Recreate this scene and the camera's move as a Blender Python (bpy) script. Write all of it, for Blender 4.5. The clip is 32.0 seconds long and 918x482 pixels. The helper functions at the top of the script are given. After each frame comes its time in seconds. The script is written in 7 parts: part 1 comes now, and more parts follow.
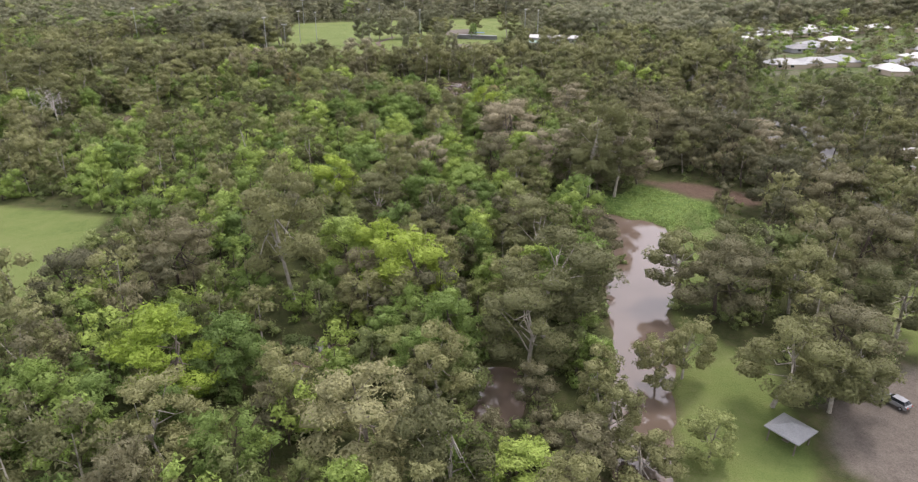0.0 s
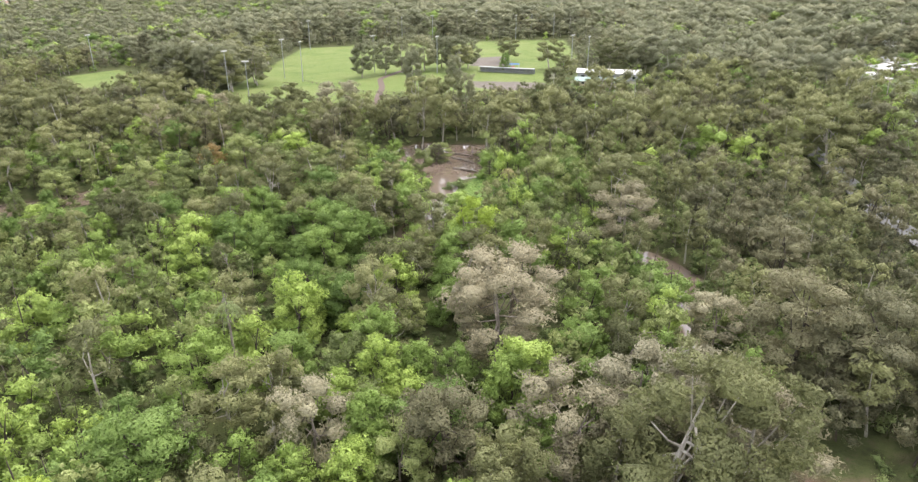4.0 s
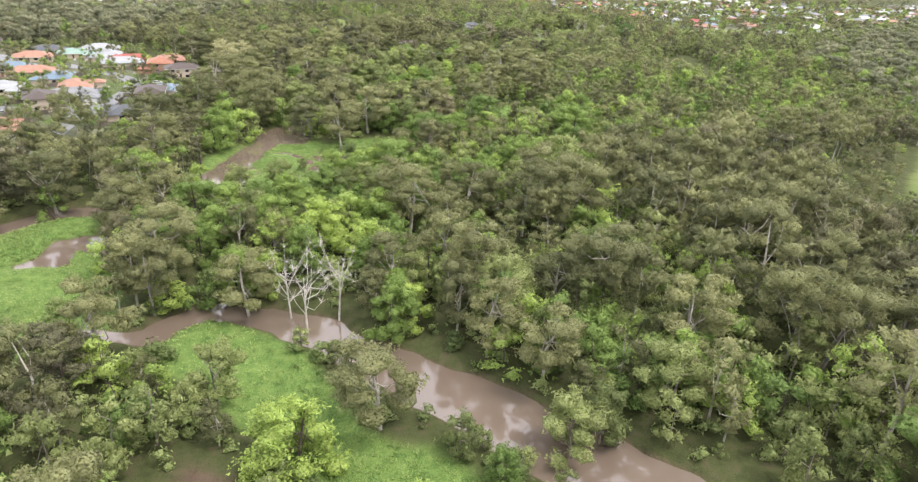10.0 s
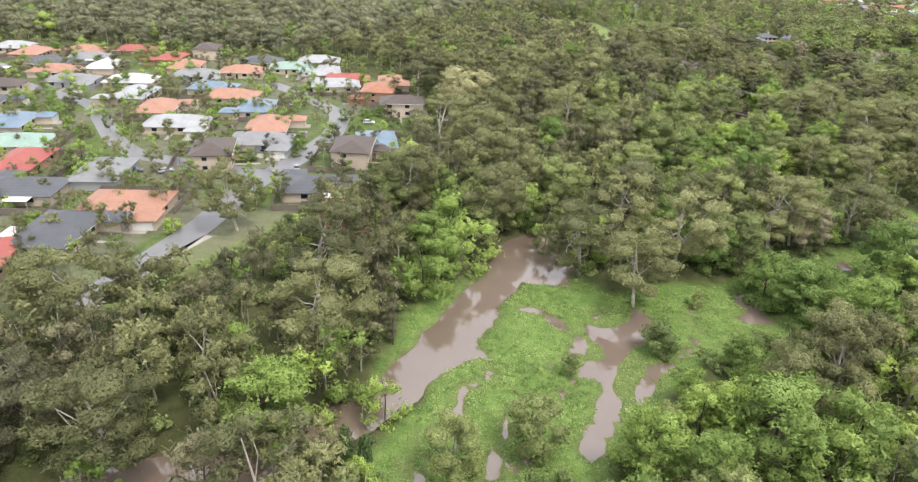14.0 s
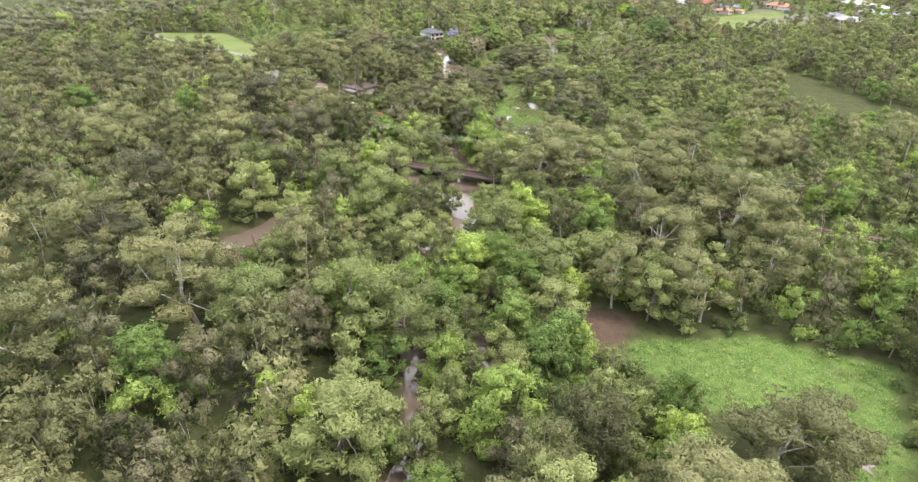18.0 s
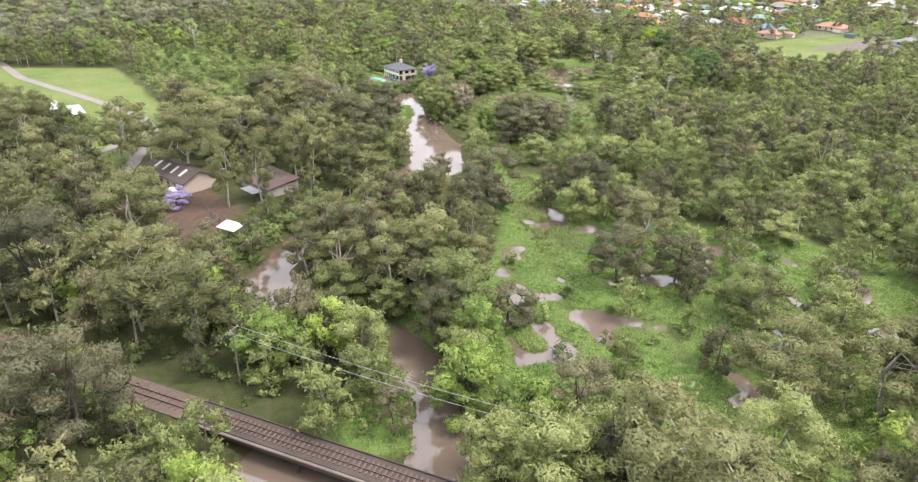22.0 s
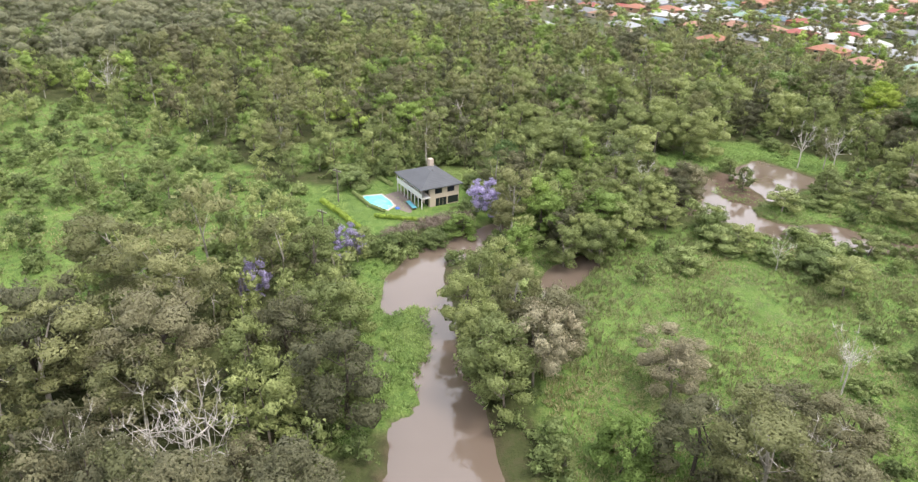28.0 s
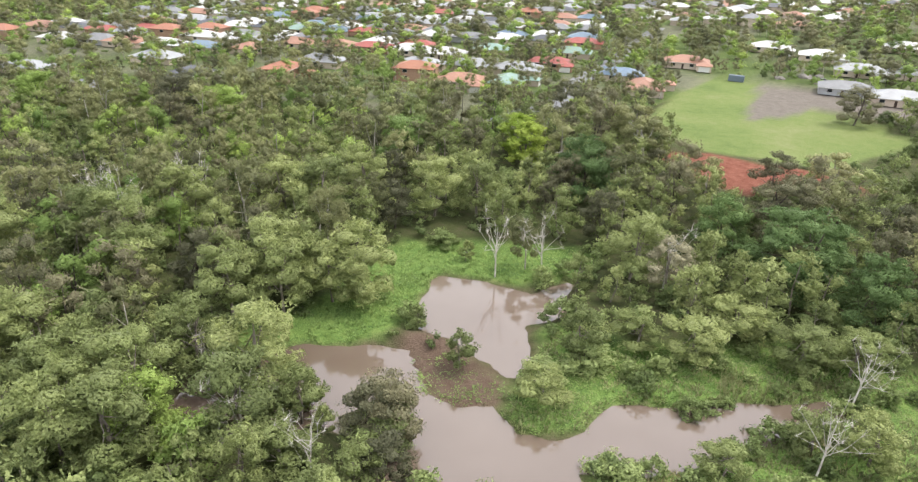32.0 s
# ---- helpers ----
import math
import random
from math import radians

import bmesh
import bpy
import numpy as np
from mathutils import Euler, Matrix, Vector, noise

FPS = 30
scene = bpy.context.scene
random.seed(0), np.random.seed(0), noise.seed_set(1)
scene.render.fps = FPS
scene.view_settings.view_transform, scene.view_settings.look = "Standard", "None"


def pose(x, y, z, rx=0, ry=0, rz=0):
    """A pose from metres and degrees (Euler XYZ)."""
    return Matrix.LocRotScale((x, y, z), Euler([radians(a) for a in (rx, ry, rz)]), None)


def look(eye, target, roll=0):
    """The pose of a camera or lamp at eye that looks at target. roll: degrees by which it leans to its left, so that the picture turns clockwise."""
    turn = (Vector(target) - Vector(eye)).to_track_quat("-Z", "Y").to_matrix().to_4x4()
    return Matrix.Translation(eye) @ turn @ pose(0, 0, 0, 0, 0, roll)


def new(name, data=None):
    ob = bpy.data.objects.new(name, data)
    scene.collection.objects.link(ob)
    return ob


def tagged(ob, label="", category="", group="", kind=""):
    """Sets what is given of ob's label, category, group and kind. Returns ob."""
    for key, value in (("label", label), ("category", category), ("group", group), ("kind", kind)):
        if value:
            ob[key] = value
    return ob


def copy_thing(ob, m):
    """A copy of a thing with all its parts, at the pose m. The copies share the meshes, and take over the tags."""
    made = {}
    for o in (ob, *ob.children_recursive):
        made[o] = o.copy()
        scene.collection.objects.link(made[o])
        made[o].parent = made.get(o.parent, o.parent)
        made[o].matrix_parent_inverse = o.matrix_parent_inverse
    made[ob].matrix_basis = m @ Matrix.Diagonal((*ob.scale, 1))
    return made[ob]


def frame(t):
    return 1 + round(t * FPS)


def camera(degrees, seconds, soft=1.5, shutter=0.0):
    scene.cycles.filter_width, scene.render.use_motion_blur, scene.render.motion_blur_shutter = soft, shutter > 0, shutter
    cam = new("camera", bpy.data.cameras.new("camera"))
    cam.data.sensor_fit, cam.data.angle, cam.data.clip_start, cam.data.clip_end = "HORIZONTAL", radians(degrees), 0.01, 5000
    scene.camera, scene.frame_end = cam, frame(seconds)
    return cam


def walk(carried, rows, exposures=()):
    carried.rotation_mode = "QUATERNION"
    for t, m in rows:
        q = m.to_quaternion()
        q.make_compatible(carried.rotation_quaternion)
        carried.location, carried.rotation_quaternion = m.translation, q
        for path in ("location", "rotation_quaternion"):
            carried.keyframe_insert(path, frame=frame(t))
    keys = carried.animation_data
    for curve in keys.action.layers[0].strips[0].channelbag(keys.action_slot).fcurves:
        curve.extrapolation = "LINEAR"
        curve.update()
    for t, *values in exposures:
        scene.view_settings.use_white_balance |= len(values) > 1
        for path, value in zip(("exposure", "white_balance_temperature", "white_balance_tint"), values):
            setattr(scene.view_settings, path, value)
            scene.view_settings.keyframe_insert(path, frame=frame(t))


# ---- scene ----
def aim(x, y, z, yaw, pitch, roll):
    return pose(x, y, z, 90 + pitch, 0, yaw) @ pose(0, 0, 0, 0, 0, roll)


cam = camera(70.17, 32.0, 1.3)
ROUTE = (
    # seconds, x, y, z, yaw, pitch, roll
    (0.0, -1.90, -0.46, 62.04, -0.410, -22.984, 0.576),
    (0.5, -0.20, 13.82, 62.18, -6.526, -22.860, 0.157),
    (1.0, 2.07, 28.24, 62.38, -12.083, -22.734, -0.153),
    (1.5, 5.18, 42.83, 62.72, -14.588, -22.689, -0.373),
    (2.0, 8.90, 57.57, 63.18, -14.516, -22.661, -0.636),
    (2.5, 12.57, 72.34, 63.67, -12.138, -22.615, -0.962),
    (3.0, 15.38, 87.02, 64.12, -5.118, -22.408, -0.756),
    (3.5, 16.73, 101.62, 64.63, -0.066, -22.357, -0.625),
    (4.0, 16.58, 116.05, 65.22, 4.681, -22.374, 0.087),
    (4.5, 15.55, 130.24, 65.80, 11.387, -22.439, 0.066),
    (6.5, 5.23, 188.69, 66.80, 12.044, -22.366, -0.116),
    (7.0, 0.77, 203.68, 67.36, 15.540, -22.374, 0.129),
    (7.5, -4.49, 217.58, 67.81, 22.118, -22.455, 0.745),
    (8.0, -11.05, 229.56, 67.98, 32.139, -22.492, 1.110),
    (8.5, -19.39, 238.93, 67.74, 41.985, -22.832, 1.438),
    (9.5, -39.36, 253.05, 66.87, 64.242, -23.076, 2.997),
    (10.0, -50.82, 257.85, 66.63, 75.813, -23.729, 3.124),
    (10.5, -63.56, 260.11, 66.67, 86.241, -24.324, 3.090),
    (11.0, -77.05, 260.33, 66.82, 94.816, -24.856, 3.012),
    (11.5, -91.46, 258.87, 66.89, 101.030, -25.303, 2.749),
    (12.0, -107.04, 256.35, 66.84, 101.246, -25.512, 2.385),
    (12.5, -123.32, 253.40, 66.83, 101.406, -25.704, 2.100),
    (13.0, -138.68, 250.21, 67.03, 100.675, -26.123, 1.775),
    (13.5, -152.32, 246.81, 67.47, 98.062, -25.859, 2.412),
    (15.5, -209.47, 243.57, 69.19, 83.441, -26.457, 1.660),
    (16.0, -224.58, 246.20, 68.84, 78.759, -26.318, 1.733),
    (16.5, -239.58, 249.69, 68.47, 75.412, -26.212, 1.677),
    (17.0, -254.36, 254.28, 68.09, 72.269, -26.126, 1.525),
    (17.5, -268.79, 259.72, 67.77, 69.075, -26.001, 1.322),
    (18.0, -282.96, 265.71, 67.50, 66.343, -25.951, 1.161),
    (18.5, -297.20, 272.06, 67.06, 66.129, -25.941, 1.261),
    (19.0, -311.84, 278.60, 66.17, 66.218, -25.888, 1.354),
    (19.5, -326.55, 285.15, 65.03, 66.241, -25.543, 1.031),
    (20.0, -340.66, 291.50, 64.20, 66.298, -25.496, 1.139),
    (20.5, -354.14, 297.63, 63.83, 66.310, -25.432, 1.341),
    (21.0, -367.38, 303.66, 63.66, 66.313, -25.485, 1.506),
    (21.5, -380.40, 309.64, 63.45, 66.401, -25.555, 1.557),
    (22.0, -392.97, 315.61, 63.21, 64.841, -25.432, 1.548),
    (22.5, -405.23, 321.66, 62.99, 64.328, -25.430, 1.610),
    (23.0, -417.54, 327.80, 62.74, 64.400, -25.397, 1.762),
    (23.5, -430.00, 333.97, 62.40, 64.416, -25.405, 1.920),
    (24.0, -442.60, 340.19, 61.91, 64.554, -25.346, 1.879),
    (24.5, -455.33, 346.49, 61.29, 64.660, -25.219, 1.720),
    (26.5, -507.93, 366.07, 59.64, 65.037, -25.572, 1.566),
    (27.0, -519.48, 371.05, 59.40, 68.315, -25.673, 1.728),
    (27.5, -531.07, 375.70, 59.18, 71.128, -25.853, 1.761),
    (28.0, -542.91, 380.03, 58.92, 71.246, -25.902, 1.761),
    (28.5, -554.95, 384.33, 58.64, 71.260, -25.905, 1.692),
    (29.0, -566.84, 388.92, 58.41, 69.525, -25.860, 1.535),
    (29.5, -578.21, 394.01, 58.27, 64.575, -25.783, 1.316),
    (30.0, -588.84, 399.78, 58.21, 59.120, -25.684, 1.160),
    (30.5, -598.66, 406.33, 58.08, 53.144, -25.627, 1.212),
    (31.0, -607.61, 413.70, 57.80, 46.741, -25.355, 1.343),
    (31.5, -615.63, 421.88, 57.42, 40.128, -25.130, 1.556),
    (32.0, -623.00, 430.61, 56.97, 33.697, -24.652, 1.797),
)
walk(cam, [(t, aim(*row)) for t, *row in ROUTE], exposures=((0.0, 0.72, 6500, 22), (0.8, 1.26, 6500, 19), (1.4, 1.30, 6500, 18), (2.0, 1.22, 6500, 17), (4.0, 1.32, 6500, 15), (7.0, 1.24, 6500, 11), (10.0, 1.20, 6500, 15), (12.0, 1.13, 6500, 10),
    (13.0, 1.08, 6500, 12), (16.0, 1.24, 6500, 15), (19.0, 1.35, 6500, 16), (22.0, 1.30, 6500, 17), (24.0, 1.24, 6500, 14), (27.0, 1.13, 6500, 15), (32.0, 1.10, 6500, 13)))

# ---- light ----
world = bpy.data.worlds.new("overcast_sky")
scene.world = world
world.use_nodes = True
wn = world.node_tree.nodes
wn.clear()
sky = wn.new("ShaderNodeTexSky")
sky.sky_type = 'NISHITA'
sky.sun_disc = False
sky.sun_elevation, sky.sun_rotation = radians(62), radians(40)
sky.air_density, sky.dust_density, sky.ozone_density = 1.0, 4.0, 1.0
cloud = wn.new("ShaderNodeMix")
cloud.data_type = 'RGBA'
cloud.inputs[0].default_value = 0.72
cloud.inputs[7].default_value = (9.0, 9.2, 9.3, 1)
backg = wn.new("ShaderNodeBackground")
backg.inputs[1].default_value = 0.12
wout = wn.new("ShaderNodeOutputWorld")
world.node_tree.links.new(sky.outputs[0], cloud.inputs[6])
world.node_tree.links.new(cloud.outputs[2], backg.inputs[0])
world.node_tree.links.new(backg.outputs[0], wout.inputs[0])

sun_data = bpy.data.lights.new("sun", 'SUN')
sun_data.energy, sun_data.angle, sun_data.color = 1.25, radians(14), (1.0, 0.96, 0.88)
sun_ob = new("sun", sun_data)
sun_ob.matrix_world = look((0, 0, 0), (-0.30, -0.36, -0.88))


# ---- materials ----
def mat(name):
    m = bpy.data.materials.new(name)
    m.use_nodes = True
    n = m.node_tree.nodes
    return m, n, m.node_tree.links, n["Principled BSDF"]


def mixc(n, l, fac, a, b, mode='MIX'):
    """A colour mix; a, b and fac are sockets or values."""
    k = n.new("ShaderNodeMix")
    k.data_type, k.blend_type = 'RGBA', mode
    for sock, v in ((k.inputs[0], fac), (k.inputs[6], a), (k.inputs[7], b)):
        if isinstance(v, (int, float)):
            sock.default_value = v
        elif isinstance(v, tuple):
            sock.default_value = (*v, 1)
        else:
            l.new(v, sock)
    return k.outputs[2]


def calc(n, l, op, a, b=0.0):
    k = n.new("ShaderNodeMath")
    k.operation = op
    for sock, v in ((k.inputs[0], a), (k.inputs[1], b)):
        if isinstance(v, (int, float)):
            sock.default_value = v
        else:
            l.new(v, sock)
    return k.outputs[0]


def tex_noise(n, l, scale, detail=3.0, rough=0.6, coord='Object'):
    if coord == 'World':
        g = n.new("ShaderNodeNewGeometry").outputs["Position"]
    else:
        g = n.new("ShaderNodeTexCoord").outputs["Object"]
    k = n.new("ShaderNodeTexNoise")
    k.inputs["Scale"].default_value = scale
    k.inputs["Detail"].default_value = detail
    k.inputs["Roughness"].default_value = rough
    l.new(g, k.inputs["Vector"])
    return k.outputs["Fac"]


def ramp(n, l, fac, stops):
    k = n.new("ShaderNodeValToRGB")
    el = k.color_ramp.elements
    while len(el) < len(stops):
        el.new(0.5)
    for e, (p, c) in zip(el, stops):
        e.position, e.color = p, (*c, 1)
    l.new(fac, k.inputs[0])
    return k.outputs[0]


def bumped(n, l, bsdf, height, strength, dist=0.1):
    b = n.new("ShaderNodeBump")
    b.inputs["Strength"].default_value = strength
    b.inputs["Distance"].default_value = dist
    l.new(height, b.inputs["Height"])
    l.new(b.outputs[0], bsdf.inputs["Normal"])


def leaf_material(name, dark, mid, light, through_light=0.26, gaps=0.60, grain=3.4):
    """Foliage: each tree has its own tone, each leaf bunch varies round it, with gaps between the bunches."""
    m, n, l, b = mat(name)
    dark, mid, light = ((c_[0] * 1.05, c_[1], c_[2] * 1.13) for c_ in (dark, mid, light))
    info = n.new("ShaderNodeObjectInfo").outputs["Random"]
    tint = n.new("ShaderNodeAttribute")
    tint.attribute_name = "tint"
    own = calc(n, l, 'FRACT', calc(n, l, 'ADD', info, tint.outputs["Fac"]))
    tone = ramp(n, l, own, ((0.0, dark), (0.5, mid), (1.0, light)))
    geo = n.new("ShaderNodeNewGeometry")
    vor = n.new("ShaderNodeTexVoronoi")
    vor.inputs["Scale"].default_value = grain
    l.new(geo.outputs["Position"], vor.inputs["Vector"])
    cell = n.new("ShaderNodeSeparateColor")
    l.new(vor.outputs["Color"], cell.inputs[0])
    vary = calc(n, l, 'ADD', calc(n, l, 'MULTIPLY', geo.outputs["Random Per Island"], 0.32), calc(n, l, 'MULTIPLY', cell.outputs[0], 0.34))
    fine = calc(n, l, 'MULTIPLY', tex_noise(n, l, 7.0, 2, 0.7, 'World'), 0.9)
    both = calc(n, l, 'MULTIPLY', calc(n, l, 'ADD', vary, 0.88), calc(n, l, 'ADD', fine, 0.58))
    c = n.new("ShaderNodeVectorMath")
    c.operation = 'SCALE'
    l.new(tone, c.inputs[0])
    l.new(both, c.inputs["Scale"])
    l.new(c.outputs[0], b.inputs["Base Color"])
    b.inputs["Roughness"].default_value = 0.6
    b.inputs["Specular IOR Level"].default_value = 0.2
    lump = tex_noise(n, l, 2.6, 3, 0.75, 'World')
    bumped(n, l, b, calc(n, l, 'ADD', lump, calc(n, l, 'MULTIPLY', vor.outputs["Distance"], -0.5)), 0.9, 0.45)
    tr = n.new("ShaderNodeBsdfTranslucent")
    l.new(c.outputs[0], tr.inputs[0])
    mx = n.new("ShaderNodeMixShader")
    mx.inputs[0].default_value = through_light
    l.new(b.outputs[0], mx.inputs[1])
    l.new(tr.outputs[0], mx.inputs[2])
    hole = n.new("ShaderNodeBsdfTransparent")
    cut = n.new("ShaderNodeMixShader")
    l.new(calc(n, l, 'GREATER_THAN', vor.outputs["Distance"], gaps), cut.inputs[0])
    l.new(mx.outputs[0], cut.inputs[1])
    l.new(hole.outputs[0], cut.inputs[2])
    l.new(cut.outputs[0], n["Material Output"].inputs[0])
    return m


def plain(name, col, rough=0.7, var=0.25, scale=1.5, metal=0.0, bump=0.0, bscale=None):
    """A surface of one colour with stains and grain at two scales."""
    m, n, l, b = mat(name)
    col = tuple(v * 0.82 for v in col)
    big = tex_noise(n, l, scale * 0.25, 3, 0.6, 'World')
    small = tex_noise(n, l, scale * 4, 3, 0.65, 'World')
    f = calc(n, l, 'MULTIPLY', calc(n, l, 'ADD', big, small), 0.5)
    k = var
    lo = tuple(v * (1 - k) for v in col)
    hi = tuple(min(1, v * (1 + k)) for v in col)
    l.new(ramp(n, l, f, ((0.3, lo), (0.7, hi))), b.inputs["Base Color"])
    b.inputs["Roughness"].default_value = rough
    b.inputs["Metallic"].default_value = metal
    if bump:
        bumped(n, l, b, tex_noise(n, l, bscale or scale * 6, 3, 0.7, 'World'), bump, 0.05)
    return m


LEAF = {
    "gum": leaf_material("gum_leaves", (0.112, 0.126, 0.052), (0.172, 0.190, 0.075), (0.240, 0.258, 0.104)),
    # grey-green gum, greyed further: distance haze put into the leaf colour
    "greygum": leaf_material("grey_gum_haze_leaves", (0.142, 0.158, 0.084), (0.188, 0.206, 0.108), (0.242, 0.255, 0.134)),
    "gumy": leaf_material("young_gum_leaves", (0.265, 0.277, 0.126), (0.313, 0.323, 0.145), (0.362, 0.363, 0.170)),
    "pale": leaf_material("dry_leaves", (0.242, 0.232, 0.131), (0.300, 0.283, 0.164), (0.330, 0.323, 0.188)),
    "sheoak": leaf_material("she_oak_needles", (0.088, 0.096, 0.048), (0.138, 0.144, 0.072), (0.195, 0.194, 0.098)),
    "paper": leaf_material("paperbark_leaves", (0.130, 0.168, 0.056), (0.200, 0.248, 0.082), (0.275, 0.325, 0.112)),
    "broad": leaf_material("broad_leaves", (0.125, 0.198, 0.050), (0.195, 0.288, 0.067), (0.310, 0.420, 0.092)),
    "domed": leaf_material("dark_green_leaves", (0.062, 0.107, 0.033), (0.098, 0.161, 0.049), (0.149, 0.234, 0.071)),
    "yellow": leaf_material("lime_leaves", (0.22, 0.32, 0.045), (0.265, 0.37, 0.055), (0.31, 0.40, 0.07)),
    "shrub": leaf_material("shrub_leaves", (0.098, 0.140, 0.045), (0.175, 0.234, 0.076), (0.278, 0.349, 0.120)),
    "jaca": leaf_material("purple_blossom", (0.31, 0.29, 0.39), (0.36, 0.335, 0.455), (0.42, 0.39, 0.52)),
    "flame": leaf_material("red_blossom", (0.240, 0.185, 0.065), (0.270, 0.165, 0.065), (0.215, 0.205, 0.06)),
    "palm": leaf_material("palm_fronds", (0.167, 0.224, 0.081), (0.216, 0.244, 0.092), (0.306, 0.284, 0.122)),
    "grass": leaf_material("marsh_grass", (0.150, 0.235, 0.066), (0.205, 0.305, 0.088), (0.265, 0.360, 0.110), 0.35, 9.0),
    "reed": leaf_material("reeds", (0.140, 0.163, 0.065), (0.223, 0.249, 0.104), (0.326, 0.312, 0.145), 0.35, 9.0),
    "pale2": leaf_material("ochre_gum_leaves", (0.225, 0.215, 0.121), (0.251, 0.242, 0.139), (0.253, 0.251, 0.148)),
}


def bark_material(name, a, b_):
    m, n, l, b = mat(name)
    f = tex_noise(n, l, 0.8, 4, 0.7, 'World')
    l.new(ramp(n, l, f, ((0.35, a), (0.65, b_))), b.inputs["Base Color"])
    b.inputs["Roughness"].default_value = 0.85
    bumped(n, l, b, tex_noise(n, l, 9, 3, 0.7, 'World'), 0.5, 0.05)
    return m


BARK_PALE = bark_material("pale_smooth_bark", (0.25, 0.225, 0.185), (0.50, 0.465, 0.41))
BARK_GREY = bark_material("grey_brown_bark", (0.12, 0.10, 0.08), (0.30, 0.26, 0.22))
BARK_DARK = bark_material("dark_rough_bark", (0.05, 0.04, 0.033), (0.12, 0.095, 0.075))
BARK_DEAD = bark_material("bleached_dead_wood", (0.36, 0.33, 0.29), (0.62, 0.59, 0.54))

# water: silty flood water that mirrors the bright cloud
WATER, n, l, b = mat("muddy_flood_water")
f = tex_noise(n, l, 0.02, 4, 0.6, 'World')
l.new(ramp(n, l, f, ((0.35, (0.125, 0.092, 0.070)), (0.65, (0.175, 0.136, 0.108)))), b.inputs["Base Color"])
b.inputs["Roughness"].default_value = 0.05
b.inputs["IOR"].default_value = 1.85
bumped(n, l, b, tex_noise(n, l, 0.9, 3, 0.6, 'World'), 0.06, 0.05)

# ground: leaf litter, with lawn, reed, mud and bare soil by zone
GROUND, n, l, b = mat("valley_ground")


def attr(name):
    k = n.new("ShaderNodeAttribute")
    k.attribute_name = name
    return k.outputs["Fac"]


big = tex_noise(n, l, 0.05, 4, 0.65, 'World')
mid = tex_noise(n, l, 0.5, 4, 0.7, 'World')
fine = tex_noise(n, l, 4.0, 3, 0.7, 'World')
mf = calc(n, l, 'MULTIPLY', calc(n, l, 'ADD', mid, fine), 0.5)
litter = ramp(n, l, mid, ((0.3, (0.045, 0.05, 0.022)), (0.5, (0.068, 0.082, 0.03)), (0.72, (0.10, 0.085, 0.052))))
lawn = ramp(n, l, calc(n, l, 'MULTIPLY', calc(n, l, 'ADD', big, mf), 0.5), ((0.36, (0.098, 0.142, 0.042)), (0.46, (0.142, 0.190, 0.058)), (0.54, (0.164, 0.204, 0.068)), (0.66, (0.215, 0.228, 0.105))))
green = ramp(n, l, mf, ((0.36, (0.055, 0.105, 0.028)), (0.5, (0.125, 0.205, 0.05)), (0.64, (0.205, 0.275, 0.08))))
mudc = ramp(n, l, mf, ((0.35, (0.085, 0.056, 0.04)), (0.65, (0.15, 0.108, 0.08))))
redc = ramp(n, l, mid, ((0.35, (0.16, 0.055, 0.035)), (0.7, (0.26, 0.11, 0.075))))
grav = ramp(n, l, mf, ((0.35, (0.125, 0.108, 0.09)), (0.65, (0.21, 0.188, 0.162))))
c = mixc(n, l, attr("green"), litter, green)
c = mixc(n, l, attr("lawn"), c, lawn)
c = mixc(n, l, attr("mud"), c, mudc)
c = mixc(n, l, attr("redsoil"), c, redc)
c = mixc(n, l, attr("gravel"), c, grav)
l.new(c, b.inputs["Base Color"])
b.inputs["Roughness"].default_value = 0.9
b.inputs["Specular IOR Level"].default_value = 0.12
bumped(n, l, b, mf, 1.0, 0.45)

ASPHALT = plain("wet_grey_asphalt", (0.19, 0.19, 0.195), 0.45, 0.15, 1.0, 0, 0.1)
GRAVEL = plain("pale_gravel", (0.26, 0.24, 0.215), 0.9, 0.2, 1.0, 0, 0.3)
CONCRETE = plain("weathered_concrete", (0.38, 0.35, 0.31), 0.85, 0.25, 0.8, 0, 0.2)
TIMBER_DARK = plain("dark_bridge_timber", (0.085, 0.065, 0.055), 0.85, 0.35, 1.2, 0, 0.3)
TIMBER_GREY = plain("weathered_grey_timber", (0.20, 0.17, 0.145), 0.85, 0.3, 1.2, 0, 0.3)
SLEEPER = plain("old_sleeper_wood", (0.17, 0.12, 0.10), 0.9, 0.35, 1.5, 0, 0.3)
BALLAST = plain("brown_ballast", (0.15, 0.11, 0.09), 0.95, 0.35, 6.0, 0, 0.8, 14)
STEEL = plain("rusty_rail_steel", (0.20, 0.14, 0.11), 0.5, 0.25, 2.0, 0.6)
GALV = plain("galvanised_steel", (0.52, 0.54, 0.55), 0.4, 0.12, 2.0, 0.5)
WHITE = plain("white_paint", (0.74, 0.73, 0.70), 0.6, 0.08, 0.8)
CREAM = plain("cream_render", (0.62, 0.52, 0.42), 0.8, 0.1, 0.8)
BEIGE = plain("beige_render", (0.60, 0.50, 0.40), 0.8, 0.1, 0.8)
BRICK = plain("tan_brickwork", (0.40, 0.25, 0.17), 0.85, 0.2, 5.0, 0, 0.2)
GREYWALL = plain("grey_cladding", (0.40, 0.41, 0.42), 0.7, 0.12, 1.0)
